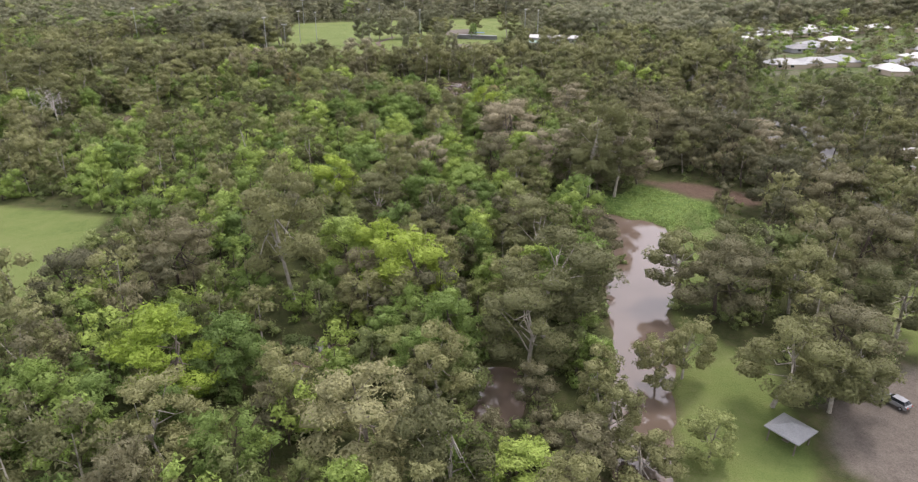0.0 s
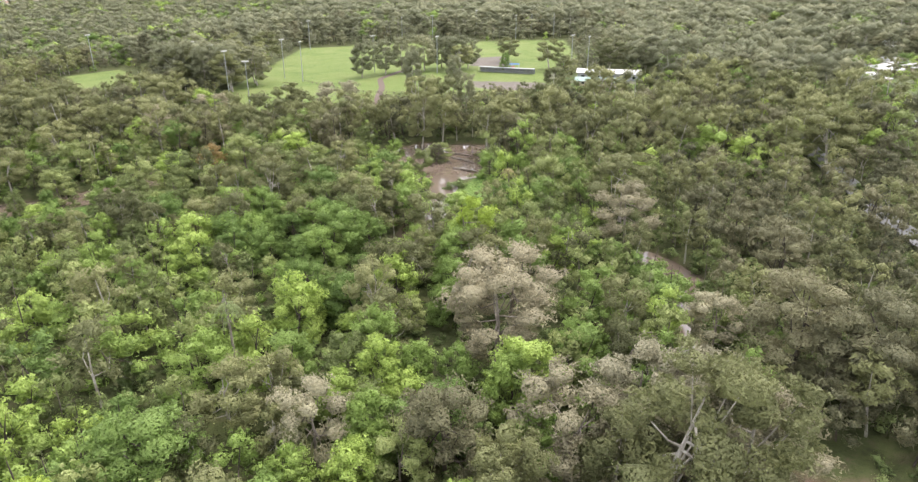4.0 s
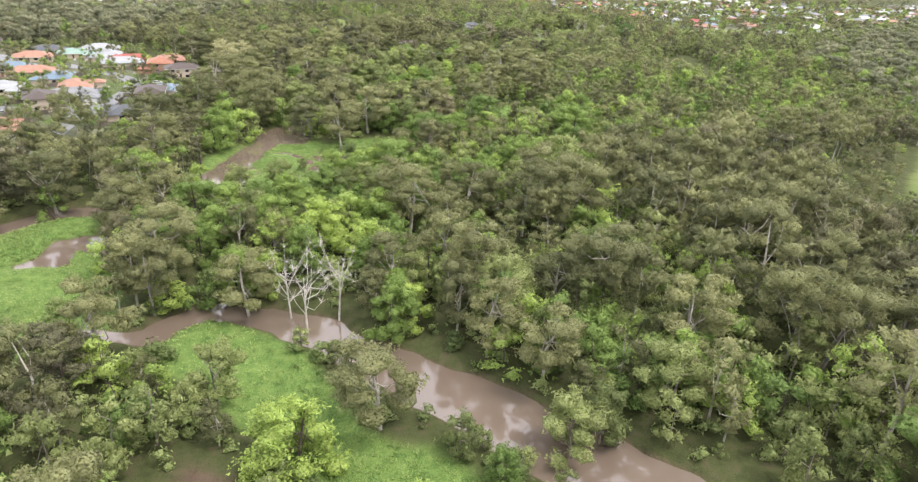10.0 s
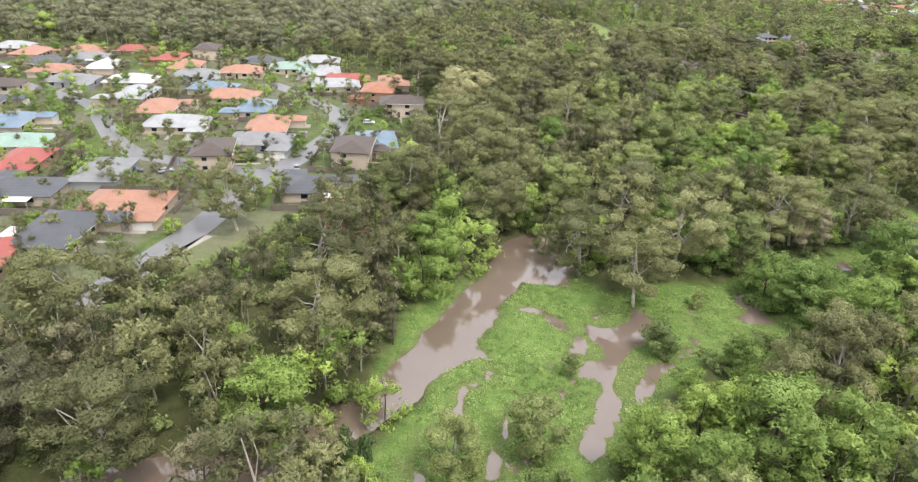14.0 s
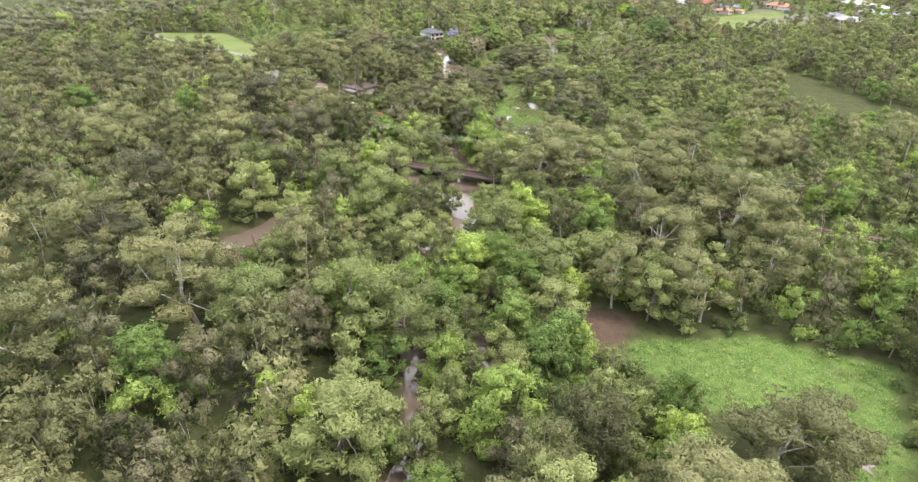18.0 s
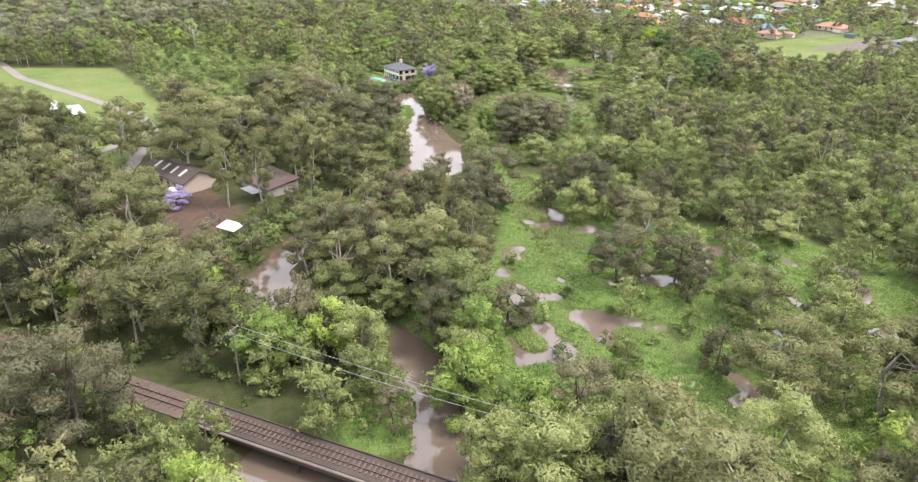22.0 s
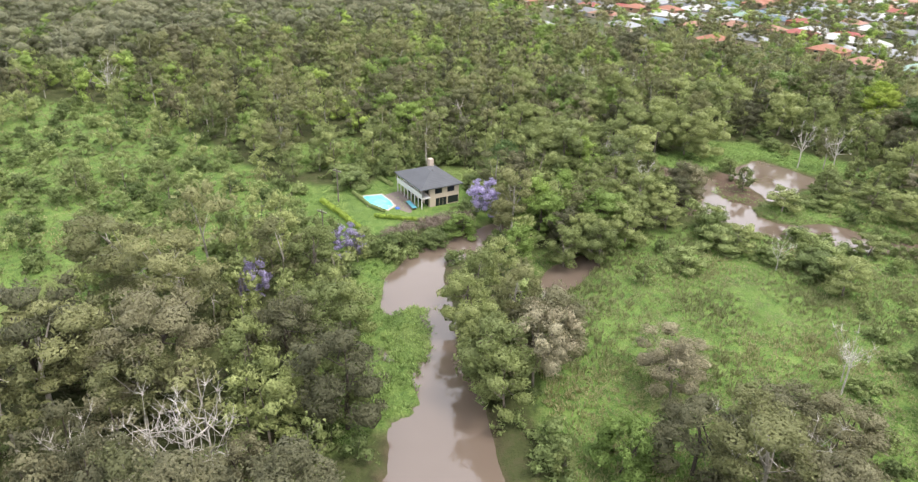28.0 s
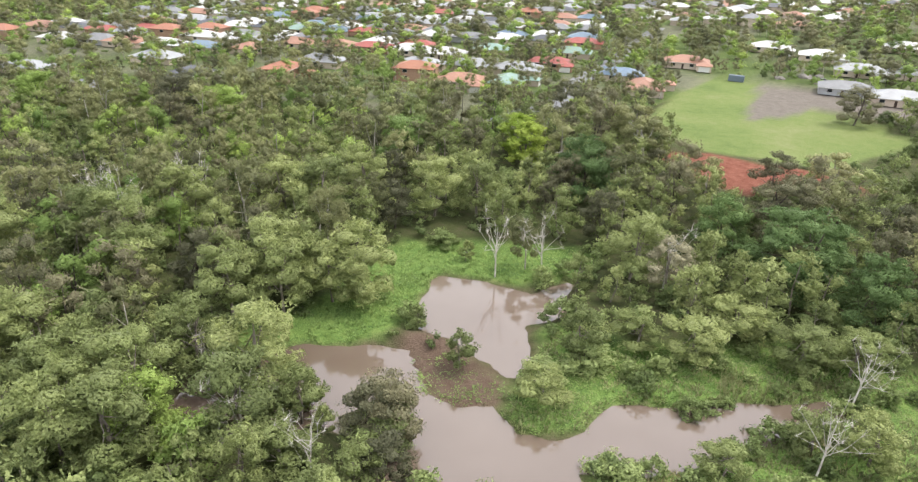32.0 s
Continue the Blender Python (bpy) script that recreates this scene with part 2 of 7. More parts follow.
DARKTIMBER = plain("dark_stained_wood", (0.06, 0.035, 0.025), 0.5, 0.2, 2.0)
BLUEPAINT = plain("turquoise_canvas", (0.12, 0.42, 0.52), 0.6, 0.1, 2.0)
ORANGE = plain("orange_plastic", (0.75, 0.14, 0.03), 0.5, 0.1, 2.0)
REDP = plain("red_plastic", (0.55, 0.06, 0.04), 0.5, 0.1, 2.0)
TYRE = plain("tyre_rubber", (0.02, 0.02, 0.02), 0.8, 0.2, 4.0)
PAVING = plain("brown_terrace_paving", (0.22, 0.18, 0.16), 0.8, 0.2, 1.5, 0, 0.2)
COPING = plain("sandstone_coping", (0.55, 0.50, 0.43), 0.8, 0.15, 2.0)
TWIG = plain("dry_twigs", (0.24, 0.19, 0.15), 0.9, 0.3, 2.0)

POOL, n, l, b = mat("clear_pool_water")
l.new(ramp(n, l, tex_noise(n, l, 0.7, 3, 0.6, 'World'), ((0.3, (0.10, 0.55, 0.60)), (0.7, (0.22, 0.70, 0.72)))), b.inputs["Base Color"])
b.inputs["Roughness"].default_value = 0.05
bumped(n, l, b, tex_noise(n, l, 2.0, 3, 0.6, 'World'), 0.15, 0.05)

PANE, n, l, b = mat("dark_window_glass")
b.inputs["Base Color"].default_value = (0.018, 0.022, 0.026, 1)
b.inputs["Roughness"].default_value = 0.05


def roof_material(name, col, rough=0.6):
    """Courses of tiles or sheet ribs as fine relief over a weathered colour."""
    m, n, l, b = mat(name)
    w = n.new("ShaderNodeTexWave")
    w.inputs["Scale"].default_value = 1.6
    w.inputs["Distortion"].default_value = 0.3
    w.bands_direction = 'Z'
    l.new(n.new("ShaderNodeTexCoord").outputs["Object"], w.inputs["Vector"])
    f = tex_noise(n, l, 0.35, 4, 0.7, 'World')
    f2 = tex_noise(n, l, 6.0, 2, 0.7, 'World')
    f = calc(n, l, 'MULTIPLY', calc(n, l, 'ADD', f, f2), 0.5)
    lo, hi = tuple(v * 0.72 for v in col), tuple(min(1, v * 1.22) for v in col)
    base = ramp(n, l, f, ((0.32, lo), (0.68, hi)))
    l.new(base, b.inputs["Base Color"])
    b.inputs["Roughness"].default_value = rough
    bumped(n, l, b, w.outputs["Fac"], 0.35, 0.06)
    return m


ROOF = {
    "white": roof_material("white_metal_roof", (0.52, 0.52, 0.51), 0.45),
    "grey": roof_material("grey_tile_roof", (0.19, 0.195, 0.20)),
    "silver": roof_material("silver_grey_roof", (0.29, 0.30, 0.305), 0.45),
    "charcoal": roof_material("charcoal_roof", (0.075, 0.08, 0.09)),
    "orange": roof_material("orange_tile_roof", (0.30, 0.125, 0.072)),
    "salmon": roof_material("salmon_tile_roof", (0.32, 0.165, 0.11)),
    "red": roof_material("red_roof", (0.29, 0.075, 0.06)),
    "brown": roof_material("brown_tile_roof", (0.075, 0.056, 0.048)),
    "blue": roof_material("blue_metal_roof", (0.13, 0.19, 0.25), 0.45),
    "green": roof_material("green_metal_roof", (0.21, 0.31, 0.255), 0.45),
}


# ---- mesh helpers ----
def mesh_from(name, verts, faces, mats, index=None, tint=None, smooth=False):
    """A mesh from numpy arrays; faces all of one size."""
    me = bpy.data.meshes.new(name)
    verts, faces = np.asarray(verts, np.float32), np.asarray(faces, np.int32)
    k = faces.shape[1]
    me.vertices.add(len(verts))
    me.vertices.foreach_set("co", verts.ravel())
    me.loops.add(faces.size)
    me.loops.foreach_set("vertex_index", faces.ravel())
    me.polygons.add(len(faces))
    me.polygons.foreach_set("loop_start", np.arange(0, faces.size, k, dtype=np.int32))
    for m in mats:
        me.materials.append(m)
    if index is not None:
        me.polygons.foreach_set("material_index", np.asarray(index, np.int32))
    if tint is not None:
        a = me.attributes.new("tint", 'FLOAT', 'POINT')
        a.data.foreach_set("value", np.asarray(tint, np.float32))
    me.polygons.foreach_set("use_smooth", np.full(len(faces), smooth) if isinstance(smooth, bool) else np.asarray(smooth, bool))
    me.update(calc_edges=True)
    return me


def part(name, bm, material, parent=None, label="", m=None):
    """One bmesh as one mesh object under a thing."""
    me = bpy.data.meshes.new(name)
    bm.to_mesh(me)
    bm.free()
    me.materials.append(material)
    ob = new(name, me)
    if parent is not None:
        ob.parent = parent
    if m is not None:
        ob.matrix_basis = m
    if label:
        tagged(ob, label)
    return ob


def box(x0, y0, z0, x1, y1, z1, bev=0.0, bm=None):
    bm = bm or bmesh.new()
    made = bmesh.ops.create_cube(bm, size=1.0)["verts"]
    for v in made:
        v.co = Vector((x0 + (v.co.x + .5) * (x1 - x0), y0 + (v.co.y + .5) * (y1 - y0), z0 + (v.co.z + .5) * (z1 - z0)))
    if bev:
        bmesh.ops.bevel(bm, geom=list({e for v in made for e in v.link_edges}), offset=bev, segments=1, affect='EDGES')
    return bm


def tube(points, radii, sides=6, bm=None):
    """A tapered tube along points."""
    bm = bm or bmesh.new()
    rings = []
    for i, (p, r) in enumerate(zip(points, radii)):
        a, c = Vector(points[max(0, i - 1)]), Vector(points[min(len(points) - 1, i + 1)])
        d = (c - a).normalized()
        s = d.cross(Vector((0.31, 0.95, 0.05))).normalized()
        u = s.cross(d)
        rings.append([bm.verts.new(Vector(p) + r * (math.cos(q) * s + math.sin(q) * u)) for q in (2 * math.pi * k / sides for k in range(sides))])
    for a, b2 in zip(rings, rings[1:]):
        for k in range(sides):
            bm.faces.new((a[k], a[(k + 1) % sides], b2[(k + 1) % sides], b2[k]))
    bm.faces.new(rings[-1])
    bm.faces.new(rings[0][::-1])
    return bm


def prism(outline, z0, z1, bm=None):
    """A flat plate of that outline, with thickness."""
    bm = bm or bmesh.new()
    lo = [bm.verts.new((x, y, z0)) for x, y in outline]
    hi = [bm.verts.new((x, y, z1)) for x, y in outline]
    k = len(outline)
    bm.faces.new(hi)
    bm.faces.new(lo[::-1])
    for i in range(k):
        bm.faces.new((lo[i], lo[(i + 1) % k], hi[(i + 1) % k], hi[i]))
    bmesh.ops.recalc_face_normals(bm, faces=bm.faces)
    return bm


# ---- the plan ----
def sstep(a, b_, x):
    t = np.clip((x - a) / (b_ - a), 0, 1)
    return t * t * (3 - 2 * t)


def lattice(x, y, size, seed):
    """Smooth value noise, -1 to 1, on a grid of that size."""
    rng = np.random.default_rng(seed)
    table = rng.uniform(-1, 1, (256, 256))
    u, v = np.asarray(x) / size + 1000.3, np.asarray(y) / size + 1000.7
    i, j = np.floor(u).astype(int), np.floor(v).astype(int)
    fu, fv = u - i, v - j
    fu, fv = fu * fu * (3 - 2 * fu), fv * fv * (3 - 2 * fv)
    g = lambda a, b_: table[a % 256, b_ % 256]
    return (g(i, j) * (1 - fu) + g(i + 1, j) * fu) * (1 - fv) + (g(i, j + 1) * (1 - fu) + g(i + 1, j + 1) * fu) * fv


def ground_rise(x, y):
    r = 8 * sstep(385, 435, y) * sstep(-300, -240, x)
    r = np.maximum(r, 9 * sstep(85, 170, x) + 10 * sstep(170, 420, x))
    return np.maximum(r, (4 * sstep(545, 620, y) + 12 * sstep(620, 1000, y)) * (1 - sstep(-300, -240, x)))


# creeks: (x, y, half width) along each bed
CREEKS = [
    [(18, 40, 3), (24, 70, 4), (31, 97, 5), (36, 121, 7), (44, 144, 8), (46, 153, 6)],
    [(52, 214, 1.2), (50, 229, 2), (57, 255, 3), (51, 268, 3)],
    [(-14, 255, 4), (-8, 283, 4), (-3, 300, 4), (-6, 314, 3.5), (-5, 340, 4), (-2, 374, 5)],
    [(-50, 327, 5), (-40, 338, 7), (-34, 352, 6), (-18, 376, 4)],
    [(-36, 331, 3), (-50, 342, 3), (-61, 353, 3), (-82, 345, 3), (-97, 330, 4.5), (-105, 308, 6.5), (-119, 295, 7), (-133, 284, 6), (-156, 262, 5), (-166, 250, 4), (-170, 238, 2.5), (-162, 228, 2), (-163, 214, 1.6)],
    [(-203, 168, 2), (-213, 181, 2.5), (-226, 195, 3), (-229, 213, 4.5), (-241, 223, 3.5), (-260, 234, 3.5), (-295, 246, 4), (-305, 252, 6), (-300, 260, 4)],
    [(-633, 424, 1.2), (-638, 433, 1.8), (-647, 446, 1.0), (-657, 462, 1.0), (-663, 476, 2.0), (-663, 490, 4)],
    [(-436, 333, 5), (-450, 325, 6), (-458, 322, 6)],
    [(-436, 296, 3), (-446, 301, 4), (-428, 273, 3)],
]
CREEKS.append([(-305, 252, 3), (-325, 270, 2), (-348, 288, 2.5), (-377, 300, 3), (-400, 305, 4), (-424, 330, 4.0), (-436, 333, 5), (-446, 339, 5), (-464, 346, 3), (-478, 348, 3.5), (-489, 338, 5), (-497, 331, 6), (-512, 330, 4)])
CREEKS.append([(-512, 330, 4), (-526, 340, 3), (-545, 360, 4), (-553, 374, 6), (-563, 389, 7.5), (-582, 394, 9), (-606, 399, 6), (-622, 402, 5), (-640, 406, 5), (-650, 409, 4.5), (-656, 420, 3.5), (-661, 429, 3)])
# beds that no tree hides, and swamp where trees stand in the water
OPEN_BEDS = CREEKS[:5] + CREEKS[7:9] + CREEKS[10:]
FLOODED = [
    [(-296, 262), (-310, 246), (-345, 268), (-404, 290), (-418, 318), (-420, 340), (-396, 322), (-352, 304), (-318, 284)],
    [(-56, 322), (-52, 346), (-38, 362), (-24, 352), (-30, 330), (-44, 320)],
    [(-690, 470), (-676, 474), (-660, 470), (-664, 462), (-684, 460)],
]
# still pools: x, y, two half axes, turn in degrees
POOLS = [(-28, 96, 7, 4, 10), (4, 84, 6, 8, 0), (-602, 553, 8, 3, 10), (-205, 212, 7, 4, 60), (-370, 306, 6, 4, 0)]
# ponds of uneven outline
PONDS = [
    [(-683, 510), (-684, 518), (-678, 522), (-670, 523), (-664, 536), (-661, 520), (-664, 513), (-658, 503), (-660, 500), (-668, 501), (-678, 502)],
    [(-676, 496), (-667, 486), (-664, 490), (-656, 491), (-652, 488), (-645, 493), (-642, 486), (-659, 473)],
    [(-693, 469), (-697, 476), (-689, 486), (-681, 493), (-674, 497), (-666, 486), (-662, 479), (-674, 475), (-677, 471), (-682, 466), (-692, 466)],
    [(-645, 486), (-644, 502), (-636, 508), (-620, 520), (-626, 508), (-634, 497)],
    [(-301, 240), (-309, 245), (-315, 250), (-305, 261), (-290, 257), (-290, 242)],
    [(-51, 326), (-52, 344), (-40, 361), (-25, 370), (-10, 376), (2, 375), (-2, 351), (-6, 340), (-12, 321), (-22, 334), (-37, 330)],
    [(-53, 323), (-53, 349), (-28, 372), (-9, 373), (6, 378), (6, 333), (-11, 322), (-14, 337), (-27, 320), (-42, 321)],
    [(29, 152), (31, 159), (35, 164), (40, 165), (44, 159), (47, 153), (40, 148)],
    [(-200, 200), (-207, 201), (-208, 209), (-204, 214), (-202, 206), (-196, 205), (-194, 196)],
]
# floating mats and low islets in the water
ISLES = [
    [(-677, 498), (-672, 502), (-663, 500), (-659, 498), (-657, 493), (-662, 489), (-668, 489), (-673, 493)],
    [(-633, 398), (-636, 403), (-635, 407), (-625, 404), (-617, 400), (-610, 397), (-607, 393), (-609, 390), (-618, 394), (-624, 396)],
    [(-463, 330), (-468, 336), (-469, 344), (-455, 339), (-457, 334)],
    [(-442, 336), (-437, 339), (-430, 339), (-424, 334), (-426, 332), (-435, 335)],
    [(-492, 352), (-493, 358), (-481, 356), (-474, 352), (-483, 350)],
]
# flooded marsh, with hummocks and rills between them
MARSH = [
    [(-230, 230), (-253, 235), (-284, 247), (-297, 255), (-285, 267), (-292, 296), (-274, 291), (-261, 276), (-237, 262), (-229, 246)],
    [(-284, 262), (-277, 300), (-293, 324), (-331, 357), (-318, 326), (-298, 300)],
    [(-534, 396), (-518, 406), (-498, 392), (-480, 382), (-462, 368), (-464, 357), (-482, 362), (-506, 376)],
    [(-500, 372), (-515, 412), (-470, 455), (-430, 430), (-425, 380), (-455, 360)],
    [(-668, 482), (-676, 492), (-668, 500), (-656, 496)],
]
GREEN = [
    [(-145, 186), (-182, 158), (-218, 186), (-222, 204), (-190, 216), (-166, 222)],
    [(-160, 228), (-168, 243), (-146, 258), (-128, 266), (-96, 302), (-92, 282), (-118, 258)],
    [(-362, 326), (-352, 356), (-336, 369), (-322, 352), (-340, 334)],
    [(-556, 402), (-552, 440), (-600, 470), (-612, 500), (-575, 540), (-590, 556), (-628, 520), (-650, 470), (-646, 430), (-612, 416)],
    [(-696, 478), (-697, 488), (-693, 498), (-704, 512), (-698, 525), (-688, 533), (-671, 544), (-664, 538), (-672, 524), (-685, 520), (-684, 509), (-682, 503), (-682, 497), (-684, 489), (-691, 481)],
    [(-660, 515), (-647, 517), (-631, 530), (-612, 534), (-614, 523), (-625, 515), (-641, 505), (-645, 496), (-651, 490), (-656, 491), (-657, 498)],
    [(-604, 386), (-612, 396), (-625, 405), (-636, 408), (-650, 404), (-652, 398), (-628, 388)],
    [(40, 158), (40, 176), (54, 186), (70, 172), (66, 156), (55, 150)],
    [(-4, 296), (8, 300), (16, 316), (8, 328), (-1, 318)],
    [(-612, 330), (-640, 340), (-664, 382), (-700, 384), (-780, 348), (-800, 300), (-690, 318)],
    [(-490, 384), (-520, 416), (-560, 402), (-530, 392)],
    [(-251, 226), (-280, 239), (-292, 243), (-274, 228)],
    [(-704, 390), (-711, 410), (-731, 413), (-728, 391)],
    [(-694, 392), (-681, 395), (-665, 398), (-655, 399), (-662, 387), (-684, 380), (-698, 386)],
]
LAWN = [
    [(20, 60), (28, 104), (40, 110), (50, 88), (44, 56)],
    [(43, 114), (54, 156), (64, 168), (60, 130), (52, 108)],
    [(-84, 110), (-92, 158), (-150, 170), (-150, 100)],
    [(74, 96), (84, 124), (100, 118), (92, 92)],
    [(-52, 418), (-108, 424), (-138, 520), (-150, 640), (-60, 690), (60, 730), (60, 600), (34, 520), (36, 446)],
    [(-100, 402), (-128, 436), (-138, 540), (-118, 590), (-80, 470)],
    [(-192, 424), (-240, 480), (-226, 510), (-186, 470)],
    [(-692, 396), (-690, 409), (-676, 413), (-668, 411), (-663, 403), (-665, 399), (-681, 396)],
    [(-684, 426), (-690, 436), (-700, 430), (-692, 420)],
    [(-262, 172), (-300, 188), (-318, 190), (-300, 176), (-268, 164)],
    [(-576, 286), (-640, 300), (-700, 262), (-760, 240), (-740, 300), (-660, 316), (-600, 312)],
    [(-690, 636), (-698, 728), (-668, 724), (-616, 664), (-634, 622), (-670, 616)],
    [(-600, 322), (-650, 336), (-668, 350), (-640, 346)],
]
MUD = [
    [(56, 190), (72, 188), (90, 178), (80, 170), (66, 178)],
    [(-538, 306), (-530, 322), (-548, 330), (-562, 322), (-566, 308), (-548, 300)],
    [(-420, 268), (-434, 278), (-424, 284), (-412, 272)],
    [(-110, 236), (-120, 250), (-126, 240)],
    [(-355, 328), (-366, 338), (-372, 330), (-362, 324)],
]
REDSOIL = [[(-652, 588), (-676, 606), (-664, 616), (-622, 612), (-640, 600)]]
GRAVELS = [
    [(-8, 484), (34, 482), (30, 462), (10, 454), (-4, 464)],
    [(-68, 407), (-52, 409), (-48, 422), (-60, 424)],
    [(-12, 548), (16, 547), (10, 602), (-12, 590)],
    [(50, 66), (54, 82), (74, 90), (78, 74), (66, 62)],
    [(-664, 660), (-672, 726), (-650, 732), (-614, 720), (-612, 700), (-648, 690)],
]
SUBURB = [
    [(-250, 60), (-262, 168), (-318, 196), (-440, 206), (-500, 150), (-500, -60), (-300, -60)],
    [(134, 160), (150, 200), (172, 215), (198, 250), (218, 290), (224, 350), (300, 462), (480, 460), (480, 300), (330, 130), (160, 130)],
    [(-700, 610), (-800, 590), (-900, 520), (-1050, 540), (-1150, 700), (-900, 1150), (-640, 1150), (-600, 730), (-690, 730)],
    [(40, 420), (36, 520), (100, 520), (100, 420)],
    [(-755, -20), (-750, 120), (-900, 150), (-930, -80)],
    [(158, 345), (168, 400), (185, 450), (180, 545), (390, 565), (390, 470), (300, 465), (226, 352)],
]


def inside(poly, x, y):
    r = np.zeros(np.shape(x), bool)
    for (x0, y0), (x1, y1) in zip(poly, poly[1:] + poly[:1]):
        if y0 != y1:
            r ^= ((y0 > y) != (y1 > y)) & (x < (x1 - x0) * (y - y0) / (y1 - y0) + x0)
    return r


def edge_dist(poly, x, y):
    """Distance to the outline, negative within."""
    d = np.full(np.shape(x), 1e9)
    for (x0, y0), (x1, y1) in zip(poly, poly[1:] + poly[:1]):
        t = np.clip(((x - x0) * (x1 - x0) + (y - y0) * (y1 - y0)) / max(1e-9, (x1 - x0) ** 2 + (y1 - y0) ** 2), 0, 1)
        d = np.minimum(d, np.hypot(x - x0 - t * (x1 - x0), y - y0 - t * (y1 - y0)))
    return np.where(inside(poly, x, y), -d, d)


def zone(polys, x, y):
    """Least signed distance to any of the outlines."""
    d = np.full(np.shape(x), 1e9)
    for p in polys:
        px_, py_ = [q[0] for q in p], [q[1] for q in p]
        near = (x > min(px_) - 30) & (x < max(px_) + 30) & (y > min(py_) - 30) & (y < max(py_) + 30)
        if near.any():
            d[near] = np.minimum(d[near], edge_dist(p, x[near], y[near]))
    return d


def water_dist(x, y, beds=CREEKS):
    """Distance to the nearest shore, negative over the bed."""
    d = np.full(np.shape(x), 1e9)
    for c_ in beds:
        for (x0, y0, w0), (x1, y1, w1) in zip(c_, c_[1:]):
            near = (x > min(x0, x1) - 30) & (x < max(x0, x1) + 30) & (y > min(y0, y1) - 30) & (y < max(y0, y1) + 30)
            if near.any():
                u, v = x[near], y[near]
                t = np.clip(((u - x0) * (x1 - x0) + (v - y0) * (y1 - y0)) / ((x1 - x0) ** 2 + (y1 - y0) ** 2), 0, 1)
                d[near] = np.minimum(d[near], np.hypot(u - x0 - t * (x1 - x0), v - y0 - t * (y1 - y0)) - w0 - t * (w1 - w0))
    for cx, cy, a, b_, turn in POOLS:
        co, si = math.cos(radians(turn)), math.sin(radians(turn))
        u, v = (x - cx) * co + (y - cy) * si, -(x - cx) * si + (y - cy) * co
        d = np.minimum(d, (np.hypot(u / a, v / b_) - 1) * min(a, b_))
    return np.minimum(d, zone(PONDS, x, y))


def terrain(x, y):
    x, y = np.asarray(x, float), np.asarray(y, float)
    rough = 0.45 * lattice(x, y, 22, 3) + 0.2 * lattice(x, y, 7, 4)
    h = 1.25 + rough + ground_rise(x, y)
    flat = zone(LAWN + SUBURB, x, y)
    h = np.where(flat < 6, h - rough * (1 - sstep(0, 6, flat)), h)
    g = zone(GREEN, x, y)
    h = h - (0.75 + 0.5 * rough) * (1 - sstep(-4, 5, g)) * (h < 2.6)
    h = h + 0.36 * lattice(x, y, 4.5, 15) * (1 - sstep(-4, 1, g))
    m = zone(MARSH, x, y) + 2 * lattice(x, y, 9, 6)
    rills = np.abs(lattice((y * 0.42 - x * 0.9) / 3.2, x * 0.42 + y * 0.9 + 2.2 * lattice(x, y, 8, 10), 5.5, 8)) * 1.3 - 0.13 + 0.22 * lattice(x, y, 3.8, 9)
    rills = np.where(x < -410, 0.17 + 0.34 * lattice(x, y, 4.2, 41) + 0.16 * lattice(x, y, 10, 42), rills - 0.02 * (x > -300))
    h = h + (np.clip(rills, -0.5, 0.75) - h) * (1 - sstep(-3, 4, m)) * (ground_rise(x, y) < 1)
    w = water_dist(x, y) + 1.1 * lattice(x, y, 6, 11) + 0.5 * lattice(x, y, 2.5, 12)
    h = -1.2 + (h + 1.2) * sstep(-3.2, 3.6, w)
    islet = zone(ISLES, x, y) + 1.4 * lattice(x, y, 5, 13)
    h = np.maximum(h, -1.2 + (1.42 + 0.12 * lattice(x, y, 3, 14)) * (1 - sstep(-1.0, 1.2, islet)))
    along, across = (x + 453) * 0.725 + (y - 332) * 0.689, np.abs((y - 332) * 0.725 - (x + 453) * 0.689)
    bank = (1 - sstep(2.6, 7.0, across)) * np.where(along < 0, sstep(24, 30, -along), sstep(29, 35, along))
    return h + (2.35 - h) * bank * (np.abs(along) < 170) * (h < 2.35)


def ground_z(x, y):
    return float(terrain(np.array([x]), np.array([y]))[0])


# ---- ground and water ----
def spaced(lo, hi, step, far):
    inner = list(np.arange(lo, hi + step, step))
    out, s, v = [], step, inner[-1]
    while v < far:
        s *= 1.25
        v += s
        out.append(v)
    pre, s, v = [], step, inner[0]
    while v > -far:
        s *= 1.25
        v -= s
        pre.append(v)
    return np.array(pre[::-1] + inner + out)


HOUSE_YARD = [(-668, 411), (-661, 420), (-663, 430), (-674, 436), (-694, 431), (-696, 410), (-690, 408)]
gx, gy = spaced(-820, 170, 1.8, 4200), spaced(20, 640, 1.8, 4200)
X, Y = np.meshgrid(gx, gy, indexing='ij')
Z = terrain(X.ravel(), Y.ravel())
idx = np.arange(X.size).reshape(X.shape)
quads = np.stack([idx[:-1, :-1], idx[1:, :-1], idx[1:, 1:], idx[:-1, 1:]], -1).reshape(-1, 4)
me = mesh_from("ground", np.stack([X.ravel(), Y.ravel(), Z], 1), quads, [GROUND], smooth=True)
xr, yr = X.ravel(), Y.ravel()
